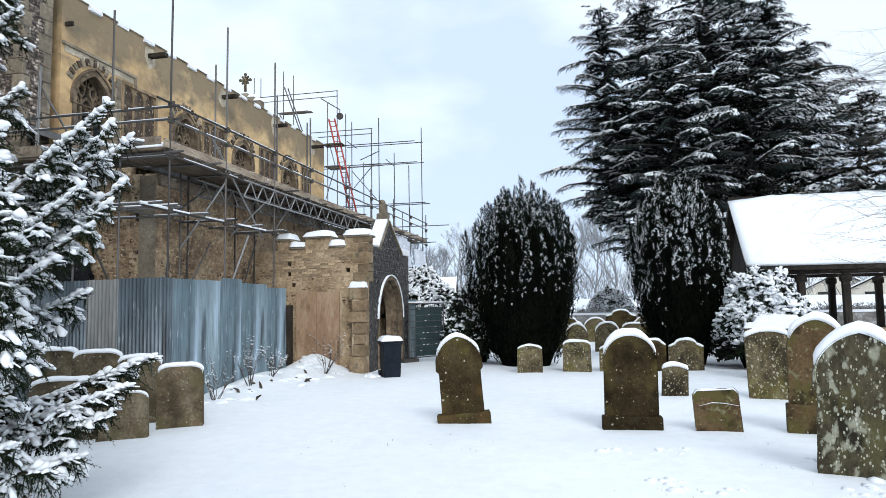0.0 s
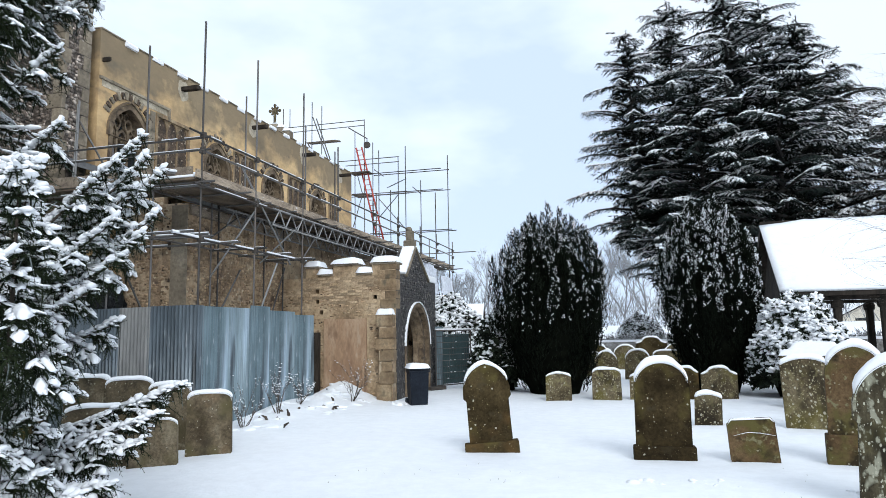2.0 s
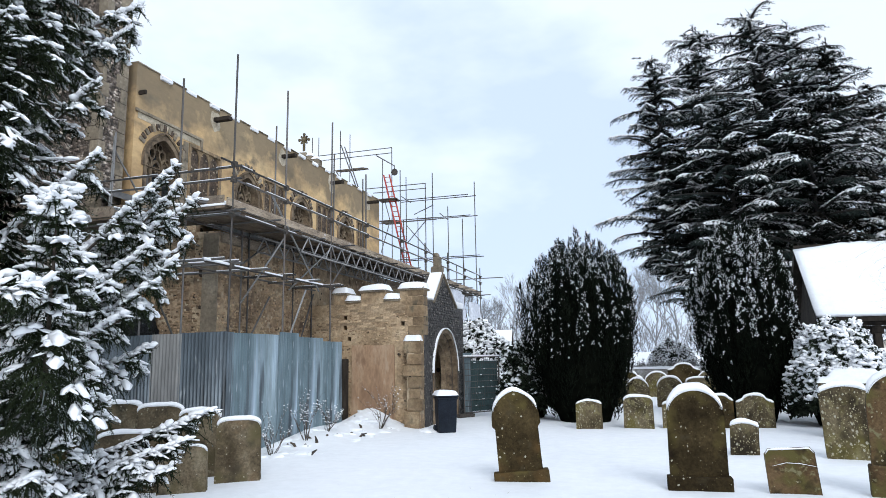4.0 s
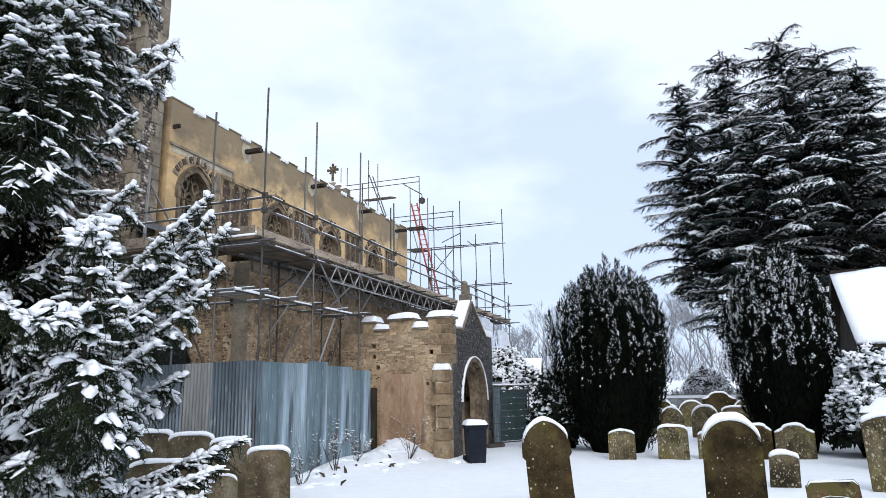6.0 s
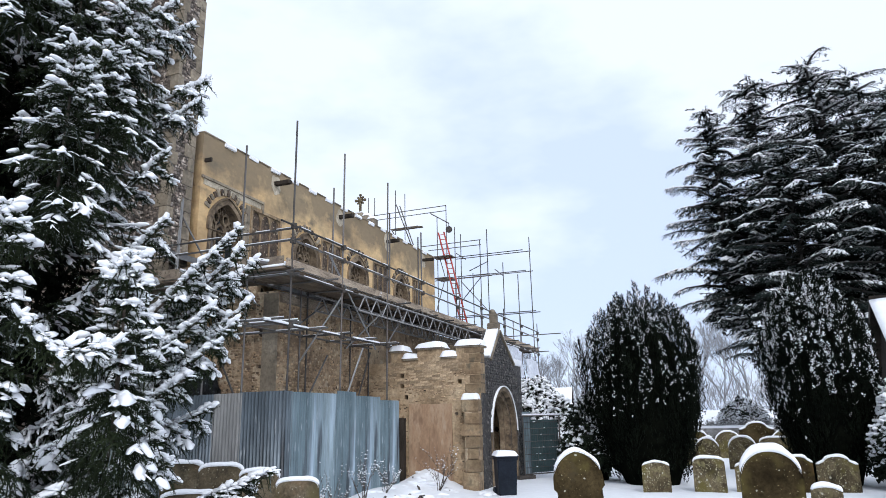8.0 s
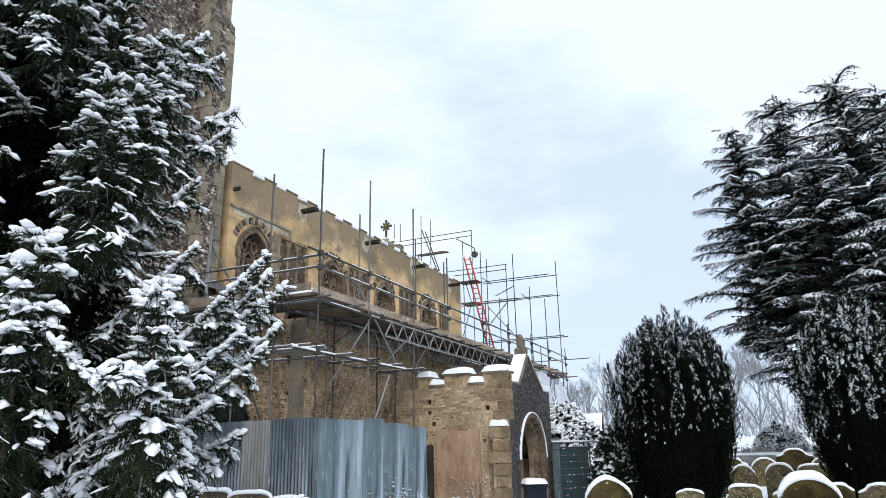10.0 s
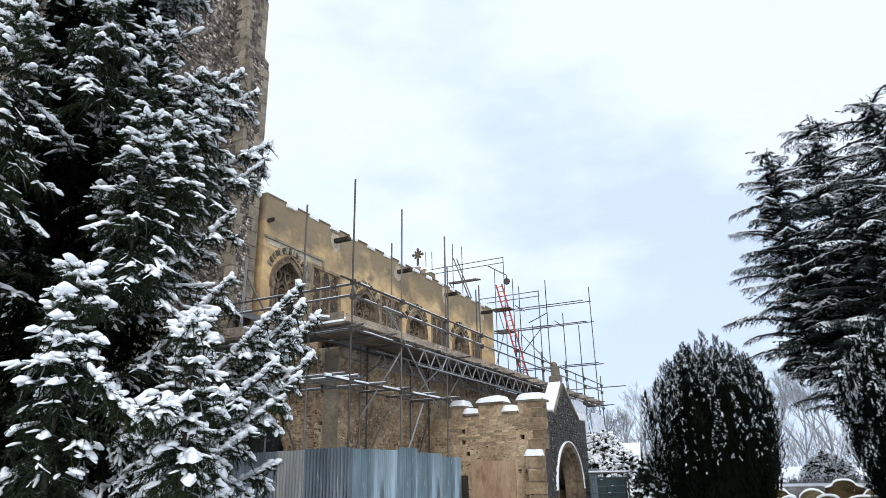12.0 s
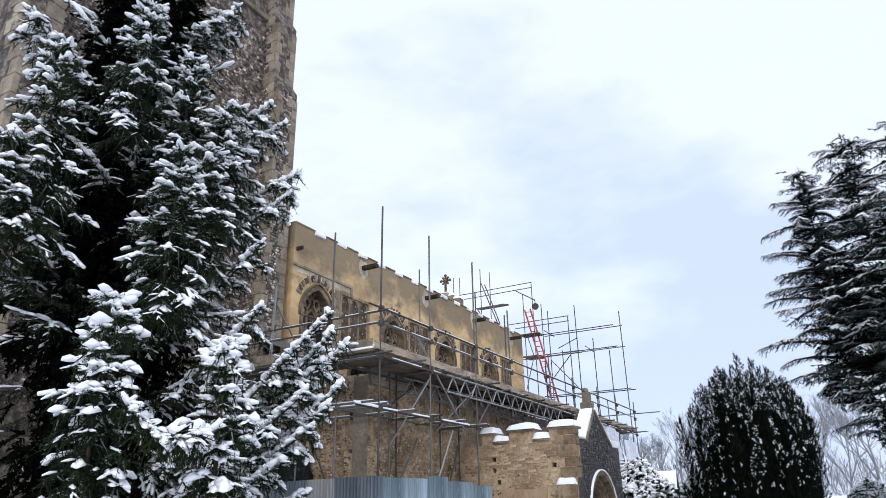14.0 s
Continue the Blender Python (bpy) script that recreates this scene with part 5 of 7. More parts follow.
def spruce(x, y, height, seed):
    rs = np.random.RandomState(seed)
    g0 = ground_z(x, y)
    tr = thing("spruce", "young Norway spruce with drooping branches laden with snow", "tree", at=(x, y, g0))
    tube("trunk", [(0, 0, -0.2), (0.02, 0.01, height * 0.5), (0, 0, height)], [0.17, 0.1, 0.015], M_BARK, tr, sides=10)
    P, W, S, SP, SW, SS = [], [], [], [], [], []
    up = np.array([0, 0, 1.0])

    def laid(p, load):
        """Whether snow has stayed there: it lies in patches."""
        return load + 0.75 * noise.noise(Vector(p) * 3.4) > rs.uniform(0.35, 0.65)

    def shoot(o, w, ln, snow=0.0, cover=0.85):
        """One needled shoot, with a roll of snow of that half width on it."""
        w = w / np.linalg.norm(w)
        P.append(o)
        W.append(w)
        S.append((0.15, ln, 0.15))
        if snow and abs(w[2]) < 0.85:
            wd = snow * rs.uniform(0.65, 1.4)
            lift = up - w * w[2]
            SP.append(o + w * ln * 0.04 + lift / np.linalg.norm(lift) * (0.011 + 0.55 * wd) + rs.normal(0, 0.003, 3))
            SW.append(w)
            SS.append((wd, ln * cover * rs.uniform(0.75, 1.1), wd * rs.uniform(0.45, 0.75)))
        return w

    def limb(start, tip, droop, rad, width, load, wood=True, t0=0.15, step=0.06, fat=0.015, hang=1, sag=0.3):
        """A limb with a flat fan of side shoots under snow and dark sprays hanging below; its end turns up."""
        a, b = np.array(start, float), np.array(tip, float)
        ln = np.linalg.norm(b - a)
        n = max(4, int(ln / 0.2))
        side = np.cross(b - a, up)
        side /= np.linalg.norm(side) + 1e-9
        pts = [a + (b - a) * i / n - up * droop * math.sin(math.pi * i / n) + side * 0.05 * math.sin(5 * i / n + ln) for i in range(n + 1)]
        if wood:
            tube("limb", [tuple(q) for q in pts], [rad * (1 - 0.85 * i / n) for i in range(n + 1)], M_BARK, tr, sides=5)
        d = (b - a) / ln
        m = max(3, int(ln * (1 - t0) / step))
        for k in range(m + 1):
            t = t0 + (1 - t0) * k / m
            i = min(n - 1, int(t * n))
            q = pts[i] + (pts[i + 1] - pts[i]) * (t * n - i)
            dd = pts[i + 1] - pts[i]
            dd = dd / np.linalg.norm(dd)
            heavy = laid(q, load * (0.35 + 0.65 * t))
            shoot(q, dd + rs.normal(0, 0.08, 3), step * 1.6, fat * 1.75 if heavy and t > 0.25 else 0, 1.0)
            for sgn in (1, -1):
                if rs.rand() < 0.1:
                    continue
                tl = (0.05 + width * min(1.0, 1.5 * (1 - t)) ** 0.75) * rs.uniform(0.65, 1.15)
                w = dd * rs.uniform(0.6, 1.0) + side * sgn * rs.uniform(0.55, 1.0) + up * (rs.uniform(-0.15, 0.1) - 0.3 * sag)
                c = max(1, round(tl / 0.11))
                o = q
                for j in range(c):
                    seg = tl / c
                    sn = fat * (1.05 - 0.3 * j / c) if heavy and laid(o, load + 0.12) else (fat * 0.5 if rs.rand() < 0.22 * load else 0)
                    wj = shoot(o, w - up * 0.3 * j * (0.4 + sag) + rs.normal(0, 0.07, 3), seg * 1.15, sn)
                    for e in (1, -1):
                        if rs.rand() < 0.55:
                            shoot(o + wj * seg * rs.uniform(0.2, 0.6), wj * 0.75 + np.cross(wj, up) * e * rs.uniform(0.5, 0.9) + up * rs.uniform(-0.3, 0.05), rs.uniform(0.06, 0.11), sn * 0.75 if rs.rand() < 0.8 else 0)
                    for h in range(hang):
                        shoot(o + wj * seg * rs.rand() - up * 0.012, wj * 0.45 - up * rs.uniform(0.4, 1.2) + rs.normal(0, 0.3, 3), rs.uniform(0.1, 0.2))
                    o = o + wj * seg
        for e in (0, 0.7, -0.7):
            shoot(b - d * 0.08, d + side * e + up * 0.15, 0.13, fat * 0.7 if rs.rand() < load else 0)

    def leader(top, hh, spread, load, fat):
        """A branch end turned upright like a small tree of its own."""
        q = np.array(top) - np.array([x, y, g0])
        o = q - up * hh
        limb(o * np.array([0.0, 0.0, 1.0]), o, 0.25, 0.035, 0.3, load * (0.7 if top[2] > 4 else 0.2), step=0.1, fat=fat)
        tube("limb", [tuple(o), tuple(q)], [0.02, 0.006], M_BARK, tr, sides=5)
        shoot(q - up * 0.02, up + rs.normal(0, 0.05, 3), 0.15)
        for j in range(int(hh / 0.08)):
            shoot(q - up * (0.06 + 0.08 * j), up + rs.normal(0, 0.1, 3), 0.13)
        for j in range(5):
            a = j * 1.257 + seed
            shoot(q - up * 0.05, np.array([math.cos(a), math.sin(a), 0.75]), 0.12, fat * 0.45)
        m = max(3, int(hh / 0.14))
        for i in range(m):
            c = 5 if i > m / 2 else 6
            for j in range(c):
                t = min(0.97, (i + rs.rand()) / m)
                a = i * 1.1 + j * 2 * math.pi / c + rs.uniform(-0.3, 0.3)
                r = (0.085 + spread * (1 - t) ** 0.8) * rs.uniform(0.7, 1.2)
                e = o + (q - o) * t
                limb(e, e + np.array([math.cos(a) * r, math.sin(a) * r, r * (1.15 * t - 0.95) + 0.03]), -0.06 * r, 0.008, 0.13 * min(1, r / 0.26), load * (0.36 + 0.62 * t if top[2] > 4 else 0.12 + 0.95 * t), wood=False, t0=0.1, step=0.066, fat=fat, hang=1, sag=0.85)

    z, k = 0.5, 0
    while z < height - 0.15:
        f = z / height
        reach = 2.2 * (1 - f) ** 0.95 + 0.12
        for i in range(5):
            a = k * 0.9 + 2 * math.pi * i / 5 + rs.uniform(-0.25, 0.25)
            if z < 3.0 and math.cos(a + 2.35) > 0.72:      # nothing but dead limbs is left on this side
                continue
            r = reach * rs.uniform(0.6, 1.1)
            drop = rs.uniform(0.1, 0.35) * r
            limb((0, 0, z), (math.cos(a) * r, math.sin(a) * r, z - drop + 0.4 * (f > 0.6)), 0.06 * r, 0.012 + 0.012 * r, 0.3, (0.0 if z < 1.8 else 0.12 + 0.55 * max(0.0, math.cos(a - 0.8))) if z < 3.2 else 1.0, t0=0.3, step=0.14, fat=0.02, hang=1, sag=0.7)
        z += 0.5
        k += 1
    for tip, start, droop in SPRUCE_ARMS:
        t = np.array(tip) - np.array([x, y, g0])
        limb((0, 0, start), t, droop, 0.035, 0.36, 1.15, True, 0.3, 0.055, 0.025, 1, 1.0)
        o = np.array([0, 0, start])
        d = (t - o) / np.linalg.norm(t - o)
        side = np.cross(d, up)
        for f, sg in ((0.5, 1), (0.58, -1), (0.66, 1), (0.74, -1), (0.82, 1), (0.88, -1)):
            q = o + (t - o) * f - up * droop * math.sin(math.pi * f)
            e = q + (d * 0.75 + side * sg * rs.uniform(0.5, 0.9) - up * rs.uniform(0.25, 0.6)) * rs.uniform(0.4, 0.55) * (1.35 - f)
            limb(q, e, -0.05, 0.008, 0.16, 1.1, False, 0.15, 0.06, 0.024, 1, 0.9)
    for a, z0, r, dz in ((-2.2, 2.45, 1.9, 0.1), (-2.05, 1.75, 2.1, -0.1), (-2.3, 1.3, 2.0, 0.0), (-2.5, 2.9, 1.7, 0.1), (-2.0, 0.9, 1.8, -0.1)):
        q = np.array([math.cos(a) * r, math.sin(a) * r, z0 + dz])
        tube("dead_limb", [(0, 0, z0), tuple(q * 0.5 + (0, 0, z0 * 0.5 - 0.06)), tuple(q)], [0.03, 0.022, 0.008], M_BARK, tr, sides=6)
        for f in np.arange(0.35, 0.98, 0.06):
            w = q - np.array([0, 0, z0])
            o = np.array([0, 0, z0]) + w * f - up * 0.06 * (1 - abs(2 * f - 1))
            SP.append(o + up * 0.022)
            SW.append(w)
            SS.append((0.022, 0.13, 0.016))
    for top, hh, spread, load, fat in SPRUCE_LEADERS:
        leader(top, hh, spread * (0.74 if top[2] > 4 else 0.62), load, fat * (1.02 if top[2] > 4 else 1.22))
    # the low bough that dips between the two small upright heads under a thick pad
    a, b = (np.array(q) - np.array([x, y, g0]) for q in (polar(54.4, 0.135, 4.85), polar(48.6, 0.1, 4.85)))
    for i in range(44):
        t = i / 43
        q = a + (b - a) * t - up * 0.12 * math.sin(math.pi * t)
        shoot(q + rs.normal(0, 0.025, 3), (b - a) + rs.normal(0, 0.5, 3), 0.12, 0.034, 1.0)
        shoot(q, rs.normal(0, 0.5, 3) - up, 0.22)
        shoot(q, rs.normal(0, 0.5, 3) - up * 0.9, 0.2)
        for e in (1, -1):
            shoot(q, np.cross(b - a, up) * e + (b - a) * 0.4 + rs.normal(0, 0.25, 3) - up * 0.2, 0.14, 0.02)
    P, W, S = np.array(P), np.array(W), np.array(S)
    g = Soup()
    for k in range(4):
        tv, tf = brush_tpl(10, 0.125, 0.07, 40 + k)
        m = np.arange(len(P)) % 4 == k
        g.scatter(tv, tf, P[m], W[m], S[m], rs.rand(m.sum()) * 6)
    link("needles", g.mesh("needles"), M_NEEDLE, tr, "short dark green needles on drooping twigs")["kind"] = "stuff"
    h = Soup()                   # sprays hanging round the stem, near-black for the shade inside the crown
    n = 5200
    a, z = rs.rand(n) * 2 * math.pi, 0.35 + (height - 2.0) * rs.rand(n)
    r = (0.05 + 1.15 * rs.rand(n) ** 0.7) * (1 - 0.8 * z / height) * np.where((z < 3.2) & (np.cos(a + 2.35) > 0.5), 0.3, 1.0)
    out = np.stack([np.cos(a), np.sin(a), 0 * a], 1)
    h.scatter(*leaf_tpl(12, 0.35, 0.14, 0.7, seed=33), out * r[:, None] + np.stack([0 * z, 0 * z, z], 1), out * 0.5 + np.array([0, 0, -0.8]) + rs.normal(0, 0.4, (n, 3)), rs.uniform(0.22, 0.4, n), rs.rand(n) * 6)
    link("inner_foliage", h.mesh("inner_foliage"), M_INNER_SHADE, tr)["kind"] = "stuff"
    s = Soup()
    SP, SW, SS = np.array(SP), np.array(SW), np.array(SS)
    for k in range(6):
        m = np.arange(len(SP)) % 6 == k
        s.scatter(*roll_tpl(90 + k, 3, 4), SP[m], SW[m], SS[m])
    link("snow", s.mesh("snow", True), M_SNOW, tr, "pads of snow on the branches")["kind"] = "stuff"
    return tr


def polar(az, el, d):
    return (-math.sin(radians(az)) * d, math.cos(radians(az)) * d, EYE + el * d)


SPRUCE_AT = polar(57.0, 0, 7.6)[:2]
SPRUCE_ARMS = [(polar(35.8, -0.068, 6.6), 0.35, 0.05), (polar(37.3, -0.105, 6.3), 0.2, 0.03), (polar(38.7, 0.245, 6.2), 1.7, 0.3), (polar(39.6, 0.2, 6.3), 1.7, 0.3), (polar(41.0, 0.235, 6.1), 1.9, 0.3), (polar(40.8, 0.155, 6.0), 1.5, 0.2), (polar(38.5, -0.14, 6.3), 0.2, 0.0), (polar(40.4, -0.19, 6.0), 0.1, 0.0), (polar(40.4, 0.019, 6.5), 1.5, 0.2), (polar(39.2, 0.273, 6.5), 2.0, 0.35), (polar(37.6, 0.227, 6.6), 1.7, 0.3),
               (polar(38.1, 0.163, 6.4), 1.5, 0.25), (polar(38.9, 0.137, 6.2), 1.4, 0.2), (polar(40.2, 0.106, 6.1), 1.3, 0.15), (polar(42.3, 0.06, 6.0), 1.2, 0.1), (polar(43.2, -0.05, 5.9), 0.9, 0.1), (polar(42.2, -0.2, 5.7), 0.3, 0.0),
               (polar(44.8, 0.28, 6.3), 2.5, 0.2), (polar(45.3, 0.383, 6.5), 3.3, 0.2), (polar(43.5, 0.467, 7.0), 4.4, 0.25), (polar(42.7, 0.508, 7.1), 4.8, 0.2), (polar(44.2, 0.598, 7.0), 5.4, 0.2), (polar(45.6, 0.632, 7.0), 5.8, 0.2),
               (polar(49.6, 0.82, 7.0), 6.8, 0.15), (polar(66.5, 0.7, 6.9), 6.0, 0.15), (polar(68.0, 0.45, 6.6), 4.8, 0.15), (polar(50.0, -0.08, 5.3), 1.0, 0.1), (polar(44.0, -0.02, 5.6), 1.0, 0.1), (polar(45.6, -0.1, 5.5), 0.7, 0.1), (polar(46.3, 0.03, 5.4), 1.2, 0.1), (polar(44.6, -0.17, 5.5), 0.3, 0.0), (polar(47.2, -0.14, 5.3), 0.5, 0.05)]
SPRUCE_LEADERS = [(polar(56.4, 0.279, 5.2), 1.6, 0.38, 0.95, 0.022), (polar(47.4, 0.222, 5.2), 1.4, 0.33, 0.95, 0.022), (polar(57.2, 0.785, 6.6), 1.6, 0.4, 0.95, 0.018), (polar(63.3, 0.65, 6.4), 1.9, 0.5, 0.95, 0.019),
                  (polar(53.0, 0.69, 6.7), 1.6, 0.36, 0.95, 0.018), (polar(52.9, 0.52, 6.3), 1.6, 0.45, 0.95, 0.019), (polar(49.1, 0.612, 6.8), 1.3, 0.4, 0.95, 0.018), (polar(65.6, 0.49, 6.3), 1.0, 0.4, 0.9, 0.019), (polar(50.7, 0.534, 6.5), 1.2, 0.36, 0.95, 0.0185)]
spruce(*SPRUCE_AT, 10.3, 5)


def feather_tpl(n, seed):
    """A flat branchlet along +Y: a tapering blade with short teeth to both sides and below."""
    r = random.Random(seed)
    v, f = [(-0.03, 0, 0), (0.03, 0, 0), (0, 1, 0)], [(0, 1, 2)]
    for i in range(n):
        t = (i + r.random()) / n
        a = r.choice((0.15, math.pi - 0.15)) + r.uniform(-0.25, 0.25) if i % 4 else -math.pi / 2 + r.uniform(-0.5, 0.5)
        q = 0.21 * (1.1 - 0.65 * t) * r.uniform(0.5, 1.2)
        k = len(v)
        v += [(0, t * 0.92 - 0.02, 0), (0, t * 0.92 + 0.06, 0), (math.cos(a) * q, t * 0.92 + 0.16, math.sin(a) * q * 0.7)]
        f.append((k, k + 1, k + 2))
    return np.array(v, float), np.array(f)


def cedar(x, y, tops, seed):
    """An old cedar of many stems with flat boughs in storeys, their ends drooping in fingers."""
    rs = np.random.RandomState(seed)
    height = max(t[2] for t in tops)
    tr = thing("cedar", "huge dark cedar with layered boughs dusted with snow", "tree", at=(x, y, 0))
    tube("trunk", [(0, 0, -0.2), (0.1, 0, 5), (0, 0.2, height * 0.6), (0.2, 0, height * 0.9)], [0.8, 0.65, 0.4, 0.1], M_CEDAR_BARK, tr, sides=12)
    P, W, S, SP, SW, SS, C = [], [], [], [], [], [], []
    up = np.array([0, 0, 1.0])

    def bough(o, a, r, snow):
        d = np.array([math.cos(a), math.sin(a), 0])
        side = np.array([-d[1], d[0], 0])
        rise, bend, fall = rs.uniform(-0.03, 0.2), rs.normal(0, 0.2), rs.uniform(0.05, 0.18)
        spine = lambda u: o + d * u * r + side * bend * r * u * u + up * r * (rise * math.sin(u * 1.8) - fall * u ** 3)
        if r > 1.6:
            tube("bough", [tuple(spine(u)) for u in (0, 0.4, 0.75, 0.97)], [0.085, 0.06, 0.035, 0.01], M_CEDAR_BARK, tr, sides=4)
        n = int(r / 0.15) + 3
        tilt = rs.normal(0, 0.12)
        for i in range(n):
            u = (i + 0.5) / n
            q, ahead = spine(u), spine(u + 0.02) - spine(u)
            ahead /= np.linalg.norm(ahead)
            ln = (0.22 + 0.27 * r * math.sin(math.pi * min(max(u, 0.12), 0.96) ** 0.85)) if u < 0.95 else 0.3
            ln = min(ln, 0.62)
            for sgn in (1, -1):
                w = ahead * rs.uniform(0.6, 1.0) + side * sgn * rs.uniform(0.5, 1.0) + up * (tilt * sgn - 0.04 + rs.normal(0, 0.06))
                w /= np.linalg.norm(w)
                l2 = ln * rs.uniform(0.65, 1.2)
                c = 1 if l2 < 0.4 else 2
                p = q
                for j in range(c):
                    wj = w - up * (0.12 + 0.36 * j + 0.4 * u * u)
                    wj /= np.linalg.norm(wj)
                    P.append(p)
                    W.append(wj)
                    S.append((rs.uniform(0.75, 1.15), l2 / c * 1.2, rs.uniform(0.75, 1.15)))
                    if snow and u > 0.12 and snow + 0.8 * noise.noise(Vector(p) * 0.9) > rs.uniform(0.4, 0.9):
                        wd = rs.uniform(0.035, 0.075)
                        SP.append(p + up * 0.035 + rs.normal(0, 0.01, 3))
                        SW.append(wj)
                        SS.append((wd, l2 / c * rs.uniform(0.35, 0.8), wd * 0.5))
                    p = p + wj * l2 / c
    for n, (tx, ty, top, z0, wide) in enumerate(tops):
        sx, sy = tx - x, ty - y
        tube("limb", [(0, 0, z0 * 0.8), (sx * 0.6, sy * 0.6, z0 + 1.0), (sx * 0.95, sy * 0.95, z0 + 3.5), (sx, sy, top)], [0.3, 0.2, 0.1, 0.02], M_CEDAR_BARK, tr, sides=6)
        z, k = z0 + rs.rand() * 0.5, 0
        while z < top - 0.25:
            f = (z - z0) / (top - z0)
            reach = (1.21 * wide * (1 - f) ** 0.52 + 0.35) * (0.55 + 0.45 * min(1.0, f / 0.3))
            c = 6 if f < 0.85 else 5
            for i in range(c):
                a = 2 * math.pi * (i + 0.75 * rs.rand()) / c + k * 1.9
                bough(np.array([sx, sy, z + rs.normal(0, 0.22)]), a, reach * rs.choice((0.45, 0.68, 0.88, 1.06)), rs.choice((0.15, 0.5, 0.85, 1.15)) - 0.4 * smooth(9.0, 6.0, z))
            C.append(np.array([[sx, sy, z]]) + rs.normal(0, 1, (30, 3)) * np.array([0.2 * reach, 0.2 * reach, 0.3]))
            z += 0.66
            k += 1
        for j in range(7):
            P.append(np.array([sx, sy, top - 0.12 - 0.14 * j]))
            W.append(np.array([rs.normal(0, 0.5), rs.normal(0, 0.5), 0.9 - 0.1 * j]))
            S.append((0.8, rs.uniform(0.3, 0.45), 0.8))
    P, W, S = np.array(P), np.array(W), np.array(S)
    g = Soup()
    for k in range(3):
        m = np.arange(len(P)) % 3 == k
        g.scatter(*feather_tpl(8, 70 + k), P[m], W[m], S[m], rs.normal(0, 0.25, m.sum()))
    link("crown", g.mesh("crown"), M_CEDAR, tr, "dark blue-green layered needle sprays")["kind"] = "stuff"
    # sprays round the stems that fill gaps with painted inner shade
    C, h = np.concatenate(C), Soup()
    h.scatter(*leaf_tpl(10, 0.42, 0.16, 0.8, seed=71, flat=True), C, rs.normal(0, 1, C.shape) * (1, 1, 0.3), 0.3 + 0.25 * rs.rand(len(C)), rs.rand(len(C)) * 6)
    link("inner_foliage", h.mesh("inner_foliage"), M_INNER_SHADE, tr)["kind"] = "stuff"
    SP, SW, SS, s = np.array(SP), np.array(SW), np.array(SS), Soup()
    for k in range(3):
        m = np.arange(len(SP)) % 3 == k
        s.scatter(*roll_tpl(150 + k, 2, 3), SP[m], SW[m], SS[m])
        m &= rs.rand(len(SP)) < 0.2
        s.scatter(*feather_tpl(7, 80 + k), SP[m], SW[m], np.stack([0.8 + 0 * SS[m, 0], SS[m, 1], 0.3 + 0 * SS[m, 0]], 1))
    link("snow", s.mesh("snow"), M_SNOW, tr, "thin snow on the boughs")["kind"] = "stuff"
    return tr


CEDAR_TOPS = [(*polar(-9.6, 0.485, 38), 5.0, 5.6), (*polar(-12.2, 0.458, 39), 5.0, 4.4), (*polar(-5.2, 0.48, 38), 6.0, 4.2), (*polar(-1.7, 0.44, 37), 6.2, 3.1), (*polar(-14.6, 0.412, 37), 5.0, 3.6), (*polar(-17.0, 0.338, 39), 4.5, 4.0), (*polar(-20.5, 0.262, 38), 4.0, 4.4),
              (*polar(-7.0, 0.36, 34), 5.0, 3.8), (*polar(-13.0, 0.33, 34), 4.0, 4.6), (*polar(-3.6, 0.29, 36), 4.2, 3.0)]
CED = polar(-9.8, 0, 38.5)
cedar(CED[0], CED[1], CEDAR_TOPS, 8)


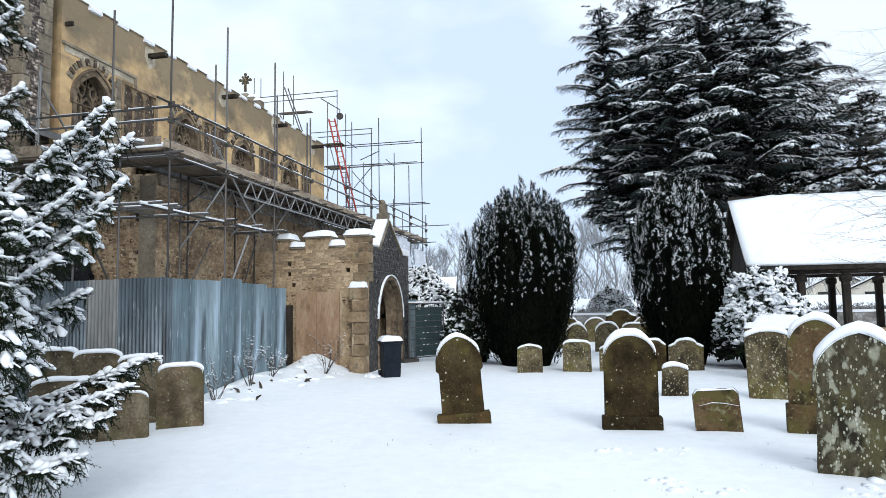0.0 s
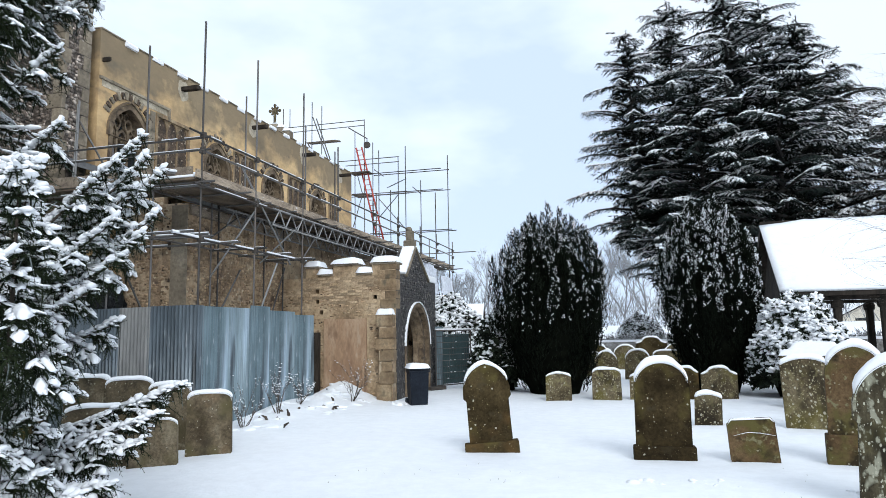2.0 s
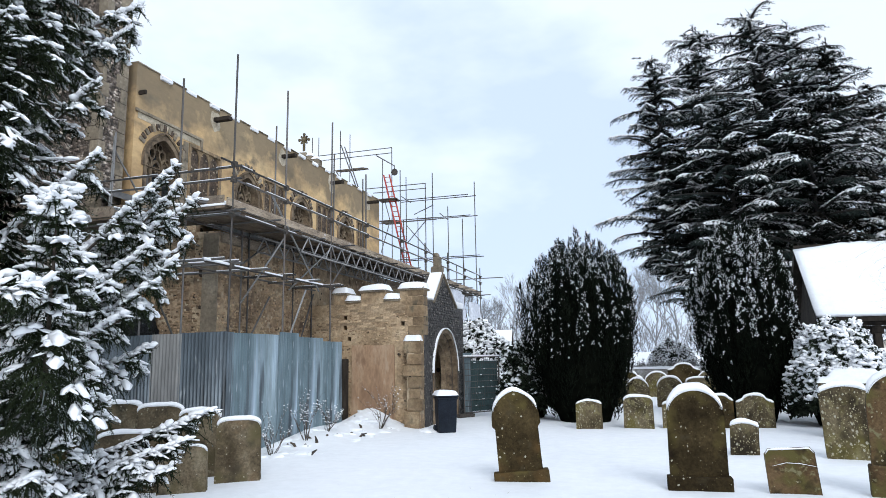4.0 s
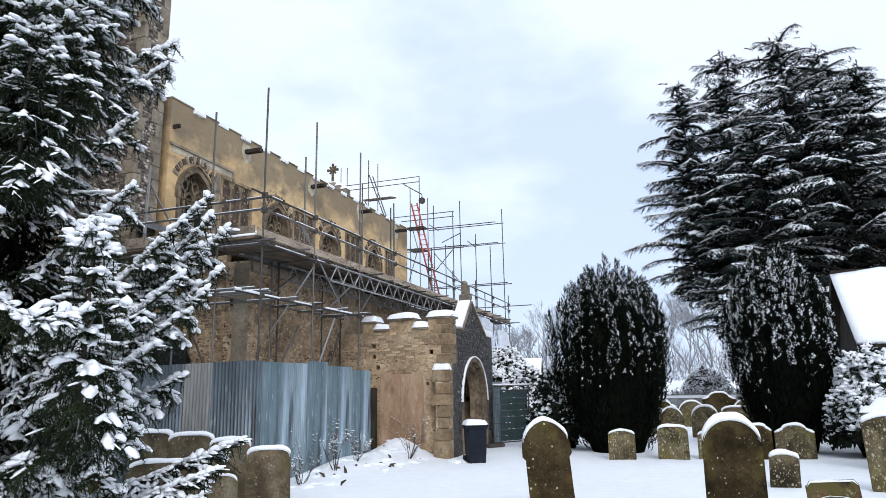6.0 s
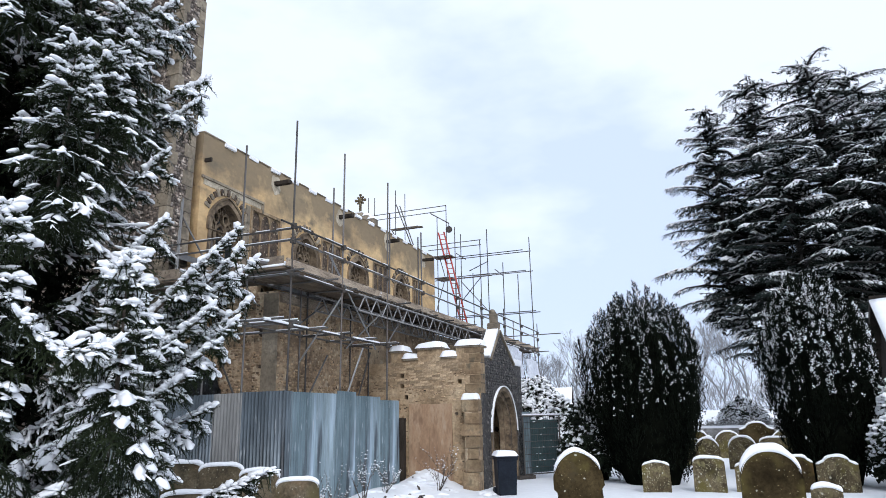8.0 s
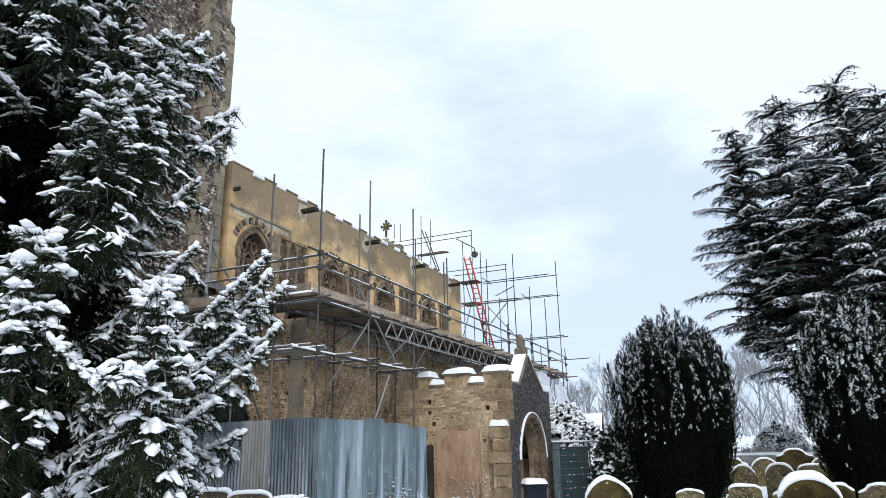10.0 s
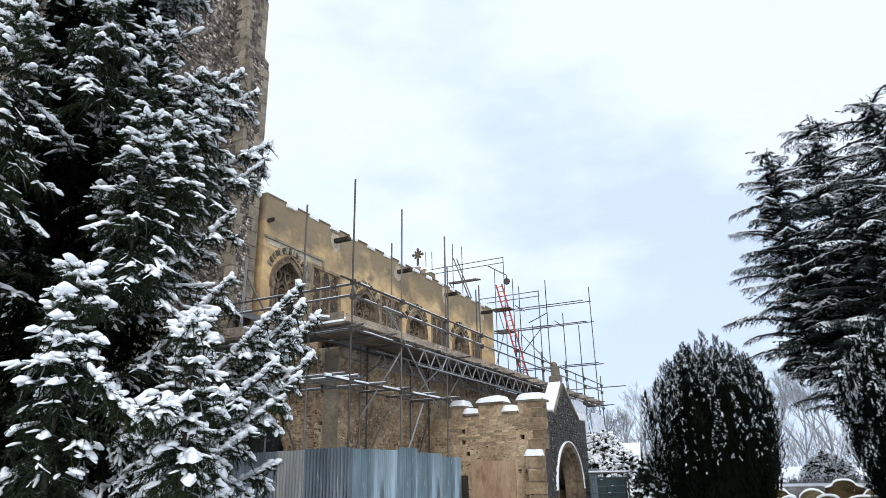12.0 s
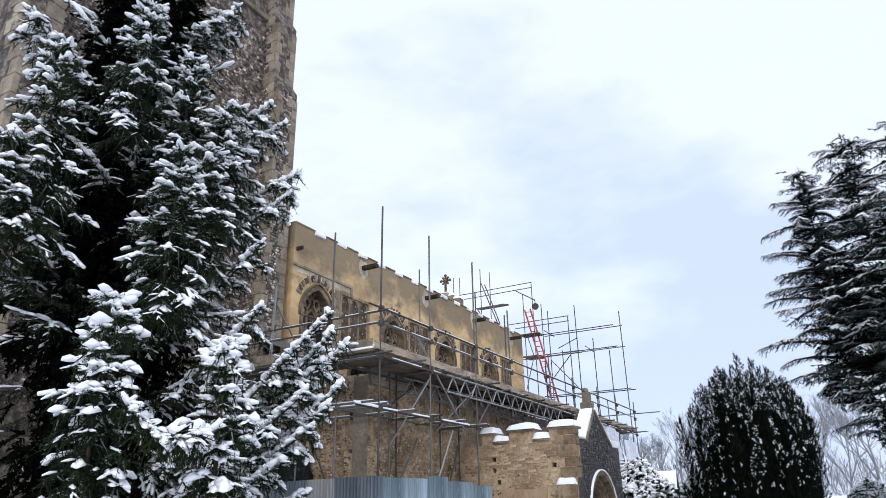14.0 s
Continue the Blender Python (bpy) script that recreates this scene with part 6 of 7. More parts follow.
# ---- open timber shelter ----
def shelter():
    s = thing("timber_shelter", "open-sided oak shelter with a steep roof deep in snow", "shelter", at=(4.5, 20.0, 0))
    L, ez, rz_, half = 7.0, 2.5, 4.55, 1.7
    def slope(name, mat, lift, t, over, label=""):
        bm = bmesh.new()
        vs = [bm.verts.new(p) for p in ((-over, -over, ez + lift - 0.02), (-over, half, rz_ + lift), (-over, half, rz_ + lift + t), (-over, -over, ez + lift + t))]
        f = bm.faces.new(vs)
        r = bmesh.ops.extrude_face_region(bm, geom=[f])
        bmesh.ops.translate(bm, vec=(L + 2 * over, 0, 0), verts=[g for g in r["geom"] if isinstance(g, bmesh.types.BMVert)])
        return part(name, bm, mat, s, label)
    slope("roof_slope", M_TIMBER, 0.0, 0.12, 0.25)
    bm = bmesh.new()
    nu, nv, top, low = 36, 14, [], []
    for i in range(nu + 1):
        top.append([])
        low.append([])
        for j in range(nv + 1):
            u, v = i / nu, j / nv
            p = Vector((-0.27 + u * (L + 0.54), -0.27 + v * (half + 0.27), ez + 0.105 + v * (rz_ - ez + 0.02)))
            e = min(1.0, 6 * min(u, 1 - u, 0.5), 5 * v + 0.25)
            low[-1].append(bm.verts.new(p))
            lift = (0.15 + 0.07 * noise.noise(p * 0.9) + 0.035 * noise.noise(p * 3.1)) * (0.35 + 0.65 * e)
            top[-1].append(bm.verts.new(p + Vector((0, -0.3 * lift, lift))))
    for i in range(nu):
        for j in range(nv):
            bm.faces.new((top[i][j], top[i + 1][j], top[i + 1][j + 1], top[i][j + 1]))
            bm.faces.new((low[i][j], low[i][j + 1], low[i + 1][j + 1], low[i + 1][j]))
    for i in range(nu):
        bm.faces.new((low[i][0], low[i + 1][0], top[i + 1][0], top[i][0]))
        bm.faces.new((low[i + 1][nv], low[i][nv], top[i][nv], top[i + 1][nv]))
    for j in range(nv):
        bm.faces.new((low[0][j + 1], low[0][j], top[0][j], top[0][j + 1]))
        bm.faces.new((low[nu][j], low[nu][j + 1], top[nu][j + 1], top[nu][j]))
    part("roof_snow", bm, M_GROUND, s, "unbroken snow on the roof").data.shade_smooth()
    bm = bmesh.new()
    vs = [bm.verts.new(p) for p in ((-0.25, half + 0.004, rz_), (-0.25, 2 * half + 0.25, ez), (-0.25, 2 * half + 0.25, ez + 0.25), (-0.25, half + 0.004, rz_ + 0.28))]
    f = bm.faces.new(vs)
    r = bmesh.ops.extrude_face_region(bm, geom=[f])
    bmesh.ops.translate(bm, vec=(L + 0.5, 0, 0), verts=[g for g in r["geom"] if isinstance(g, bmesh.types.BMVert)])
    part("roof_slope", bm, M_TIMBER, s)
    boxed("wall_plate", (-0.15, -0.1, ez - 0.13), (L + 0.15, 0.1, ez - 0.03), M_TIMBER, s)
    boxed("wall_plate", (-0.15, 2 * half - 0.1, ez - 0.13), (L + 0.15, 2 * half + 0.1, ez - 0.03), M_TIMBER, s)
    for y, xs in ((0.0, (1.16, 2.27, 3.45, 4.7, 6.3)), (2 * half, (1.1, 3.0, 4.34, 5.7))):
        for x in xs:
            p = boxed("post", (x - 0.09, y - 0.09, 0.0), (x + 0.09, y + 0.09, ez - 0.135), M_TIMBER, s, bevel=0.015)
            boxed("bracket", (x - 0.15, y - 0.1, ez - 0.36), (x + 0.15, y + 0.1, ez - 0.14), M_TIMBER, p, bevel=0.06)
    boxed("dwarf_wall", (-0.2, -0.2, -0.1), (L, 0.2, 0.9), M_RUBBLE, s)
    bm = bmesh.new()
    vs = [bm.verts.new(p) for p in ((0, 0.1, ez), (0, 2 * half - 0.1, ez), (0, half, rz_ - 0.05))]
    f = bm.faces.new(vs)
    r = bmesh.ops.extrude_face_region(bm, geom=[f])
    bmesh.ops.translate(bm, vec=(0.06, 0, 0), verts=[g for g in r["geom"] if isinstance(g, bmesh.types.BMVert)])
    part("gable_board", bm, M_TIMBER, s)


shelter()


# ---- beyond the churchyard ----
def bare_tree(x, y, height, seed, mat=None):
    rnd = random.Random(seed)
    tr = thing("bare_tree", "leafless tree, distant haze painted into its pale grey", "tree", "far bare trees", at=(x, y, 0))
    V, Fc = [], []
    def grow(p, d, ln, r, depth):
        q = p + d * ln
        a = d.cross(Vector((0.3, 0.2, 1)) if abs(d.z) < 0.95 else Vector((1, 0, 0))).normalized()
        b = d.cross(a)
        k = len(V)
        for o, rr in ((p, r), (q, r * 0.72)):
            for i in range(3):
                V.append(tuple(o + (a * math.cos(i * 2.094) + b * math.sin(i * 2.094)) * rr))
        for i in range(3):
            j = (i + 1) % 3
            Fc.append((k + i, k + j, k + 3 + j))
            Fc.append((k + i, k + 3 + j, k + 3 + i))
        if depth == 0:
            return
        n = 3 if depth > 1 else 5
        for i in range(n):
            t = Vector((rnd.uniform(-1, 1), rnd.uniform(-1, 1), rnd.uniform(-0.2, 0.7)))
            e = (d + t * (0.55 if i else 0.25)).normalized()
            grow(q if i < 2 else p + d * ln * rnd.uniform(0.5, 0.95), e, ln * rnd.uniform(0.62, 0.85), r * 0.58, depth - 1)
    grow(Vector((0, 0, -0.2)), Vector((0, 0, 1)), height * 0.24, height * 0.014, 6)
    s = Soup()
    s.add(np.array(V), np.array(Fc))
    link("crown", s.mesh("crown"), mat or M_HAZE_TWIG, tr)
    return tr


base_tree = bare_tree(*polar(12, 0, 75)[:2], 10.5, 3)
TREES = [(14.5, 78, 1.0), (10.8, 85, 1.05), (8.6, 80, .95), (1.5, 75, 1.1), (-0.5, 66, .95), (-2.2, 80, 1.15), (-4.5, 70, .9), (3.5, 90, 1.1), (6, 92, 1.1), (-14, 85, .9), (-18, 95, 1.0), (17.5, 95, 1.1)]
other = bare_tree(*polar(13, 0, 90)[:2], 11.5, 4)
for i, (az, d, s) in enumerate(TREES):
    q = polar(az, 0, d)
    copy_thing((base_tree, other)[i % 2], pose(q[0], q[1], ground_z(q[0], q[1]), 0, 0, i * 47) @ Matrix.Scale(s, 4))
tagged(boxed("churchyard_wall", (-14, 40.0, -0.2), (26, 40.45, 0.95), M_WALL), "low old stone boundary wall capped with snow", "wall", kind="structure")


# ---- scaffold ----
XS, XI = -7.6, -9.05
scaffold = thing("scaffold", "tubular steel scaffold with snowy boards along the church", "scaffold")
POLE_R = 0.0212


def unit_tube():
    return tube_mesh("pole", [(0, 0, 0), (0, 0, 1)], 1.0, 8)


POLE = unit_tube()
POLE.materials.append(M_TUBE)
BRIGHT = POLE.copy()
BRIGHT.materials[0] = M_GALV
SNOWROD = tube_mesh("snow", [(0, 0, 0), (0, 0, 1)], 1.0, 7)
SNOWROD.materials.append(M_SNOW)


def rod(name, a, b, r=POLE_R, me=None, parent=None, label=""):
    """A straight tube from a to b on shared mesh data."""
    a, b = Vector(a), Vector(b)
    ob = new(name, me or POLE)
    ob.parent = parent or scaffold
    q = (b - a).to_track_quat("Z", "Y")
    ob.matrix_basis = Matrix.LocRotScale(a, q, (r, r, (b - a).length))
    return tagged(ob, label)


CL = box(bmesh.new(), (-0.05, -0.045, -0.06), (0.05, 0.045, 0.06), bevel=0.012)
CLAMP = bpy.data.meshes.new("clamp")
CL.to_mesh(CLAMP)
CL.free()
CLAMP.materials.append(M_CLAMP)


def clamp(p, rz=0.0):
    ob = new("clamp", CLAMP)
    ob.parent = scaffold
    ob.matrix_basis = pose(*p, random.uniform(-8, 8), random.uniform(-8, 8), rz)


def ledger(a, b, snow=0.0, name="ledger"):
    ob = rod(name, a, b)
    if snow:
        u = Vector((0, 0, 0.03))
        a, b, t = Vector(a), Vector(b), random.uniform(0, 0.05)
        ln = (b - a).length
        while t < 0.97:      # the snow lies on it in broken lengths
            e = min(1.0, t + random.uniform(0.3, 1.3) / ln)
            rod("snow", a.lerp(b, t) + u, a.lerp(b, e) + u, snow * random.uniform(0.5, 0.95), SNOWROD)
            t = e + random.uniform(0.05, 0.6) / ln
    return ob


OUT = [10.95, 12.93, 15.2, 17.45, 20.3, 22.8, 25.6, 28.2, 31.0]
TOPS = [7.85, 7.85, 7.87, 7.06, 6.0, 5.9, 5.95, 6.0, 6.0]
for y, top in zip(OUT, TOPS):
    foot = 4.0 if 16.5 < y < 20.5 else 0.0
    rod("standard", (XS, y, foot), (XS + random.uniform(-0.03, 0.03), y, top))
    for z in (3.53, 4.56, 5.24, 5.55):
        if z > foot:
            clamp((XS + 0.03, y, z))
for y, z0, top in ((11.2, 4.7, 7.65), (14.9, 4.7, 7.85), (18.3, 4.7, 8.1), (20.5, 4.7, 7.85), (24.5, 4.7, 7.2)):
    rod("standard", (XI, y, z0), (XI, y, top), 0.022)
for y in (10.95, 12.9, 13.18, 15.2, 16.2, 20.8, 23, 25.5):
    if not PW < y < PE:
        rod("standard", (XA + 0.15, y, 0), (XA + 0.15, y, 4.66))
# ledgers and rails along the wall
ledger((XS, 10.2, 3.53), (XS, 15.45, 3.53), 0.028)
ledger((XS + 0.05, 10.7, 4.56), (XS + 0.05, 31.2, 4.56), 0.02)
ledger((XS + 0.05, 10.9, 5.24), (XS + 0.05, 31.2, 5.3), 0.014, "guard_rail")
ledger((XS + 0.05, 10.5, 5.55), (XS + 0.05, 31.2, 5.6), 0.014, "guard_rail")
ledger((XA + 0.2, 10.6, 3.6), (XA + 0.2, 16.3, 3.6))
ledger((XA + 0.2, 10.6, 4.52), (XA + 0.2, 31, 4.52))
for y in np.arange(10.9, 31, 1.15):
    ledger((XS + 0.35 + random.uniform(-0.12, 0.2), y, 4.62), (XA - 0.15, y, 4.62), 0.0, "transom")
for y in (10.35, 10.95, 11.9, 12.93, 14.1, 15.2, 15.35):
    ledger((XS + 0.3, y, 3.58), (XA + 0.1, y, 3.58), 0.012, "transom")
# braces
for a, b in (((XS, 12.4, 5.25), (XS, 14.6, 3.38)), ((XS, 13.95, 3.35), (XS, 13.2, 2.2)), ((XA + 0.15, 14.5, 4.8), (XA + 0.15, 12.5, 3.65)), ((XA + 0.15, 14.1, 3.25), (XA + 0.15, 13.1, 2.0)), ((XA + 0.15, 16.3, 3.5), (XA + 0.15, 15.6, 2.2)),
             ((XS, 15.2, 4.5), (XA + 0.15, 15.0, 3.5)), ((XS, 12.93, 4.4), (XA + 0.15, 12.9, 3.0))):
    rod("brace", a, b, POLE_R, BRIGHT if a[0] == XS else None)
# boards
rnd = random.Random(9)
y = 10.8
while y < 31:
    ln = min(3.9, 31.2 - y)
    for k in range(5):
        x = XS - 0.05 - k * 0.235
        bd = boxed("board", (x - 0.225, y, 4.655), (x, y + ln - 0.02, 4.693), M_DECK, scaffold)
        bd.location.z = rnd.uniform(0, 0.012)
    boxed("toe_board", (XS - 0.02, y, 4.7), (XS + 0.018, y + ln - 0.03, 4.86), M_BOARD, scaffold)
    bm = box(bmesh.new(), (XS - 1.2, y, 4.71), (XS - 0.06, y + ln, 4.76), bevel=0.02)
    part("board_snow", bm, M_SNOW, scaffold)
    y += ln
# return round the aisle's west end
YW = 10.95
for z, x1 in ((5.5, -12.4), (5.26, -12.4), (4.56, -12.4), (3.62, -10.2)):
    ledger((XS + 0.2, YW, z), (x1, YW, z), 0.012 if z > 4.6 else 0.02, "guard_rail" if z > 5 else "ledger")
ledger((XS, 12.05, 3.6), (-10.4, 12.05, 3.6), 0.016)
for k in range(5):
    yy = YW - 0.1 + k * 0.235
    boxed("board", (-12.6, yy, 4.655), (XS - 1.25, yy + 0.225, 4.693), M_DECK, scaffold)
boxed("toe_board", (-12.6, YW - 0.13, 4.7), (XS - 0.1, YW - 0.1, 4.92), M_BOARD, scaffold)
part("board_snow", box(bmesh.new(), (-12.6, YW - 0.08, 4.71), (XS - 1.3, YW + 1.05, 4.8), bevel=0.03), M_SNOW, scaffold)
rod("standard", (-10.55, YW, 0), (-10.5, YW, 6.55), POLE_R, BRIGHT)
rod("standard", (-10.62, YW + 0.05, 4.2), (-10.57, YW + 0.05, 6.5), POLE_R, BRIGHT)
rod("standard", (-9.63, YW, 0), (-9.63, YW, 5.5))
rod("brace", (-10.6, YW + 0.1, 6.2), (-9.6, YW + 0.1, 4.7))
rod("brace", (-9.75, 11.6, 3.0), (-9.2, 11.6, 2.0))
rod("tube", (-8.35, YW - 0.4, 4.8), (-7.75, YW + 0.25, 4.8), 0.03)
rod("tube", (-9.05, YW - 0.3, 4.8), (-8.2, YW + 0.1, 4.82), 0.03, SNOWROD)
rod("tube", (-8.3, YW - 0.42, 4.86), (-7.75, YW + 0.25, 4.84), 0.028, SNOWROD)
rod("tube", (XS, 10.15, 3.57), (XS, 10.95, 3.56), 0.032, SNOWROD)


def lattice(x, y0, y1, z0, z1):
    beam = tagged(new("lattice_beam"), "ladder-like lattice beam of steel tube")
    beam.parent = scaffold
    rod("chord", (x, y0, z0), (x, y1, z0), POLE_R, BRIGHT, beam)
    rod("chord", (x, y0, z1), (x, y1, z1), POLE_R, BRIGHT, beam)
    y, up = y0, True
    while y < y1 - 0.1:
        e = min(y1, y + 0.3)
        rod("web", (x, y, z0 if up else z1), (x, e, z1 if up else z0), 0.017, BRIGHT, beam)
        y, up = e, not up


lattice(XS + 0.07, 13.6, 21.4, 4.2, 4.58)
lattice(XA + 0.35, 13.2, 21.4, 4.2, 4.56)
rod("brace", (XS, 15.2, 3.55), (XS, 16.3, 4.5))

# taller scaffold at the east gable
YE = 30.3
for x, z0, z1 in ((-9.68, 4.7, 10.74), (-7.57, 4.0, 10.1), (-10.05, 4.7, 10.22), (-11.8, 6.0, 12.3), (-12.3, 6.0, 11.7), (-11.05, 4.7, 10.65), (-11.36, 4.7, 11.07), (-8.2, 4.7, 8.33), (-16.25, 8.9, 13.3), (-15.88, 8.9, 13.26), (-14.64, 8.9, 13.5), (-14.1, 8.9, 13.24)):
    rod("standard", (x, YE, z0), (x, YE, z1))
for x, z1 in ((-9.3, 9.3), (-10.9, 8.9), (-8.9, 6.3)):
    rod("standard", (x, YE + 1.3, 4.7), (x, YE + 1.3, z1))
for x0, x1, z in ((-11.6, -7.9, 9.5), (-11.3, -7.5, 9.4), (-13.2, -10.0, 10.25), (-12.8, -10.0, 10.0), (-12.7, -9.6, 8.5), (-12.7, -9.5, 8.4), (-10.4, -7.8, 8.48), (-11.8, -7.45, 8.42), (-11.5, -7.4, 6.52), (-11.3, -7.2, 6.45), (-16.3, -11.8, 12.27), (-15.9, -11.8, 12.0), (-9.2, -6.3, 5.4)):
    ledger((x0, YE, z), (x1, YE, z))
for a, b in (((-11.05, 7.28), (-9.99, 8.43)), ((-11.06, 8.23), (-9.67, 6.62)), ((-10.64, 8.73), (-9.65, 9.12)), ((-9.33, 8.69), (-8.9, 8.32)), ((-11.9, 8.52), (-12.4, 6.9)), ((-11.3, 9.7), (-10.8, 9.33)), ((-12.2, 9.6), (-11.9, 8.5))):
    rod("brace", (a[0], YE, a[1]), (b[0], YE, b[1]))
for k in range(4):
    boxed("board", (-12.5, YE + 0.05 + k * 0.235, 8.53), (-11.7, YE + 0.27 + k * 0.235, 8.57), M_DECK, scaffold)
for k in range(3):
    boxed("board", (-12.4, YE - 0.5 + k * 0.235, 9.5), (-11.4, YE - 0.28 + k * 0.235, 9.54), M_DECK, scaffold)
for k in range(3):
    boxed("board", (-15.0, YE + 0.1 + k * 0.235, 11.4 + 0.05 * k), (-13.4, YE + 0.32 + k * 0.235, 11.44 + 0.05 * k), M_DECK, scaffold)
for x0, z0, x1, z1 in ((-14.6, 12.7, -13.75, 10.4), (-14.4, 12.6, -13.6, 10.3), (-14.9, 11.4, -14.2, 10.2)):
    rod("brace", (x0, YE, z0), (x1, YE, z1), 0.03)
rod("jib", (-12.65, YE, 11.95), (-11.65, YE, 11.3), 0.028)
for y in np.arange(20.5, 31, 1.7):
    rod("transom", (XS + 0.6, y, 4.66), (XA, y, 4.66))

wheel = thing("pulley", "dark gin wheel hanging from a scaffold jib", "pulley", at=(-11.66, YE, 10.98))
bm = bmesh.new()
bmesh.ops.create_cone(bm, cap_ends=True, segments=16, radius1=0.17, radius2=0.17, depth=0.07, matrix=Matrix.Rotation(radians(90), 4, "X"))
part("sheave", bm, M_CLAMP, wheel)
tube("hook", [(0, 0, 0.15), (0, 0, 0.34)], 0.02, M_CLAMP, wheel)

ladder = thing("ladder", "red-painted ladder leaning inside the scaffold", "ladder")
lb, lt = Vector((-10.75, YE - 0.5, 5.9)), Vector((-12.05, YE - 0.1, 10.85))
for s in (-0.15, 0.15):
    tube("stile", [lb + Vector((s, 0, 0)), lt + Vector((s, 0, 0))], 0.04, M_RED, ladder)
for i in range(19):
    p = lb.lerp(lt, (i + 0.5) / 19)
    tube("rung", [p - Vector((0.15, 0, 0)), p + Vector((0.15, 0, 0))], 0.017, M_RED, ladder, sides=6)
boxed("foot_board", (-11.2, YE - 0.8, 5.82), (-10.3, YE - 0.2, 5.86), M_DECK, scaffold)
for dx in (-11.1, -10.4):
    rod("standard", (dx, YE - 0.5, 4.7), (dx, YE - 0.5, 5.82))


# white sheeting hung on the scaffold beyond the porch
def sheeting(x0, y0, x1, y1, z0, z1, label):
    n, m = 14, 8
    vs, fs = [], []
    for j in range(m + 1):
        for i in range(n + 1):
            t, u = i / n, j / m
            w = 0.05 * math.sin(t * 9 + u * 3) + 0.03 * math.sin(t * 23)
            vs.append((x0 + (x1 - x0) * t + w, y0 + (y1 - y0) * t, z0 + (z1 - z0) * u + 0.06 * math.sin(t * 5) * u))
    for j in range(m):
        for i in range(n):
            a = j * (n + 1) + i
            fs.append((a, a + 1, a + n + 2, a + n + 1))
    me = bpy.data.meshes.new("debris_sheet")
    me.from_pydata(vs, [], fs)
    ob = tagged(link("debris_sheet", me, M_SHEET), label, "sheeting")
    md = ob.modifiers.new("thickness", "SOLIDIFY")
    md.thickness = 0.01
    return ob


sheeting(XS + 0.06, 25.7, XS + 0.04, 28.2, 3.35, 4.5, "pale plastic sheeting tied below the scaffold boards")
sheeting(XS + 0.1, 28.45, XS + 0.1, 30.8, 3.4, 4.15, "white plastic sheeting hung from scaffold tubes")


# black tarpaulin in the corner behind the fence
def tarpaulin():
    bm = bmesh.new()
    bmesh.ops.create_icosphere(bm, subdivisions=5, radius=1.0)
    for v in bm.verts:
        d = noise.noise(v.co * 1.7) * 0.3 + (0.5 - abs(noise.noise(v.co * 3.2))) * 0.34 + (0.5 - abs(noise.noise(v.co * 7.5))) * 0.13 - 0.2
        v.co = Vector((v.co.x * 0.85, v.co.y * 0.5, max(v.co.z, -0.9) * 1.55)) * (1 + d)
    ob = part("tarpaulin", bm, M_TARP)
    ob.location = (-10.75, 12.1, 1.38)
    tagged(ob, "crumpled black tarpaulin heaped against the tower", "tarpaulin")


tarpaulin()


# ---- bin, gate, tomb, roses ----
def wheelie_bin():
    b = thing("wheelie_bin", "dark grey wheelie bin with snow on its lid beside the porch", "bin", at=(-4.72, 15.55, ground_z(-4.72, 15.55) - 0.05), rz=28)
    bm = bmesh.new()
    lo, hi, h = (0.2, 0.215), (0.23, 0.25), 0.86
    vs = [bm.verts.new((sx * w[0], sy * w[1], z)) for z, w in ((0.04, lo), (0.3, (0.21, 0.225)), (h, hi)) for sx, sy in ((-1, -1), (1, -1), (1, 1), (-1, 1))]
    for k in (0, 4):
        for i in range(4):
            bm.faces.new((vs[k + i], vs[k + (i + 1) % 4], vs[k + 4 + (i + 1) % 4], vs[k + 4 + i]))
    bm.faces.new(vs[3::-1])
    bm.faces.new(vs[8:12])
    bmesh.ops.bevel(bm, geom=[e for e in bm.edges if abs(e.verts[0].co.z - e.verts[1].co.z) > 0.1], offset=0.035, segments=3, affect="EDGES")
    part("body", bm, M_BIN, b)
    boxed("rim", (-0.25, -0.27, h - 0.05), (0.25, 0.27, h - 0.005), M_BIN, b, bevel=0.015)
    boxed("lid", (-0.262, -0.29, h), (0.262, 0.3, h + 0.05), M_BIN, b, bevel=0.02)
    tube("handle", [(-0.2, 0.36, h), (0.2, 0.36, h)], 0.016, M_BIN, b)
    for s in (-0.23, 0.23):
        bm = bmesh.new()
        bmesh.ops.create_cone(bm, cap_ends=True, segments=18, radius1=0.1, radius2=0.1, depth=0.05, matrix=Matrix.Translation((s, 0.2, 0.1)) @ Matrix.Rotation(radians(90), 4, "Y"))
        part("wheel", bm, M_BIN, b)
    bm = pillow(-0.275, 0.275, -0.3, 0.305, h + 0.04, 0.12)
    part("snow", bm, M_SNOW, b, smooth=True)


wheelie_bin()
heap = Soup()
hs = np.random.RandomState(77)
hp = np.stack([-5.15 + hs.normal(0, 0.1, 14), 15.6 + hs.normal(0, 0.12, 14), np.zeros(14)], 1)
hp[:, 2] = [ground_z(a, b) for a, b, c in hp]
heap.scatter(*blob_tpl(64, 2, 0.6), hp, hs.normal(0, 1, hp.shape) * (1, 1, 0.05), 0.05 + 0.07 * hs.rand(14))
tagged(link("snow_heap", heap.mesh("snow_heap", True), M_SNOW), "small heap of snow against the wheelie bin", "snow", kind="stuff")


SNOW_ROD = POLE.copy()
SNOW_ROD.materials[0] = M_SNOW


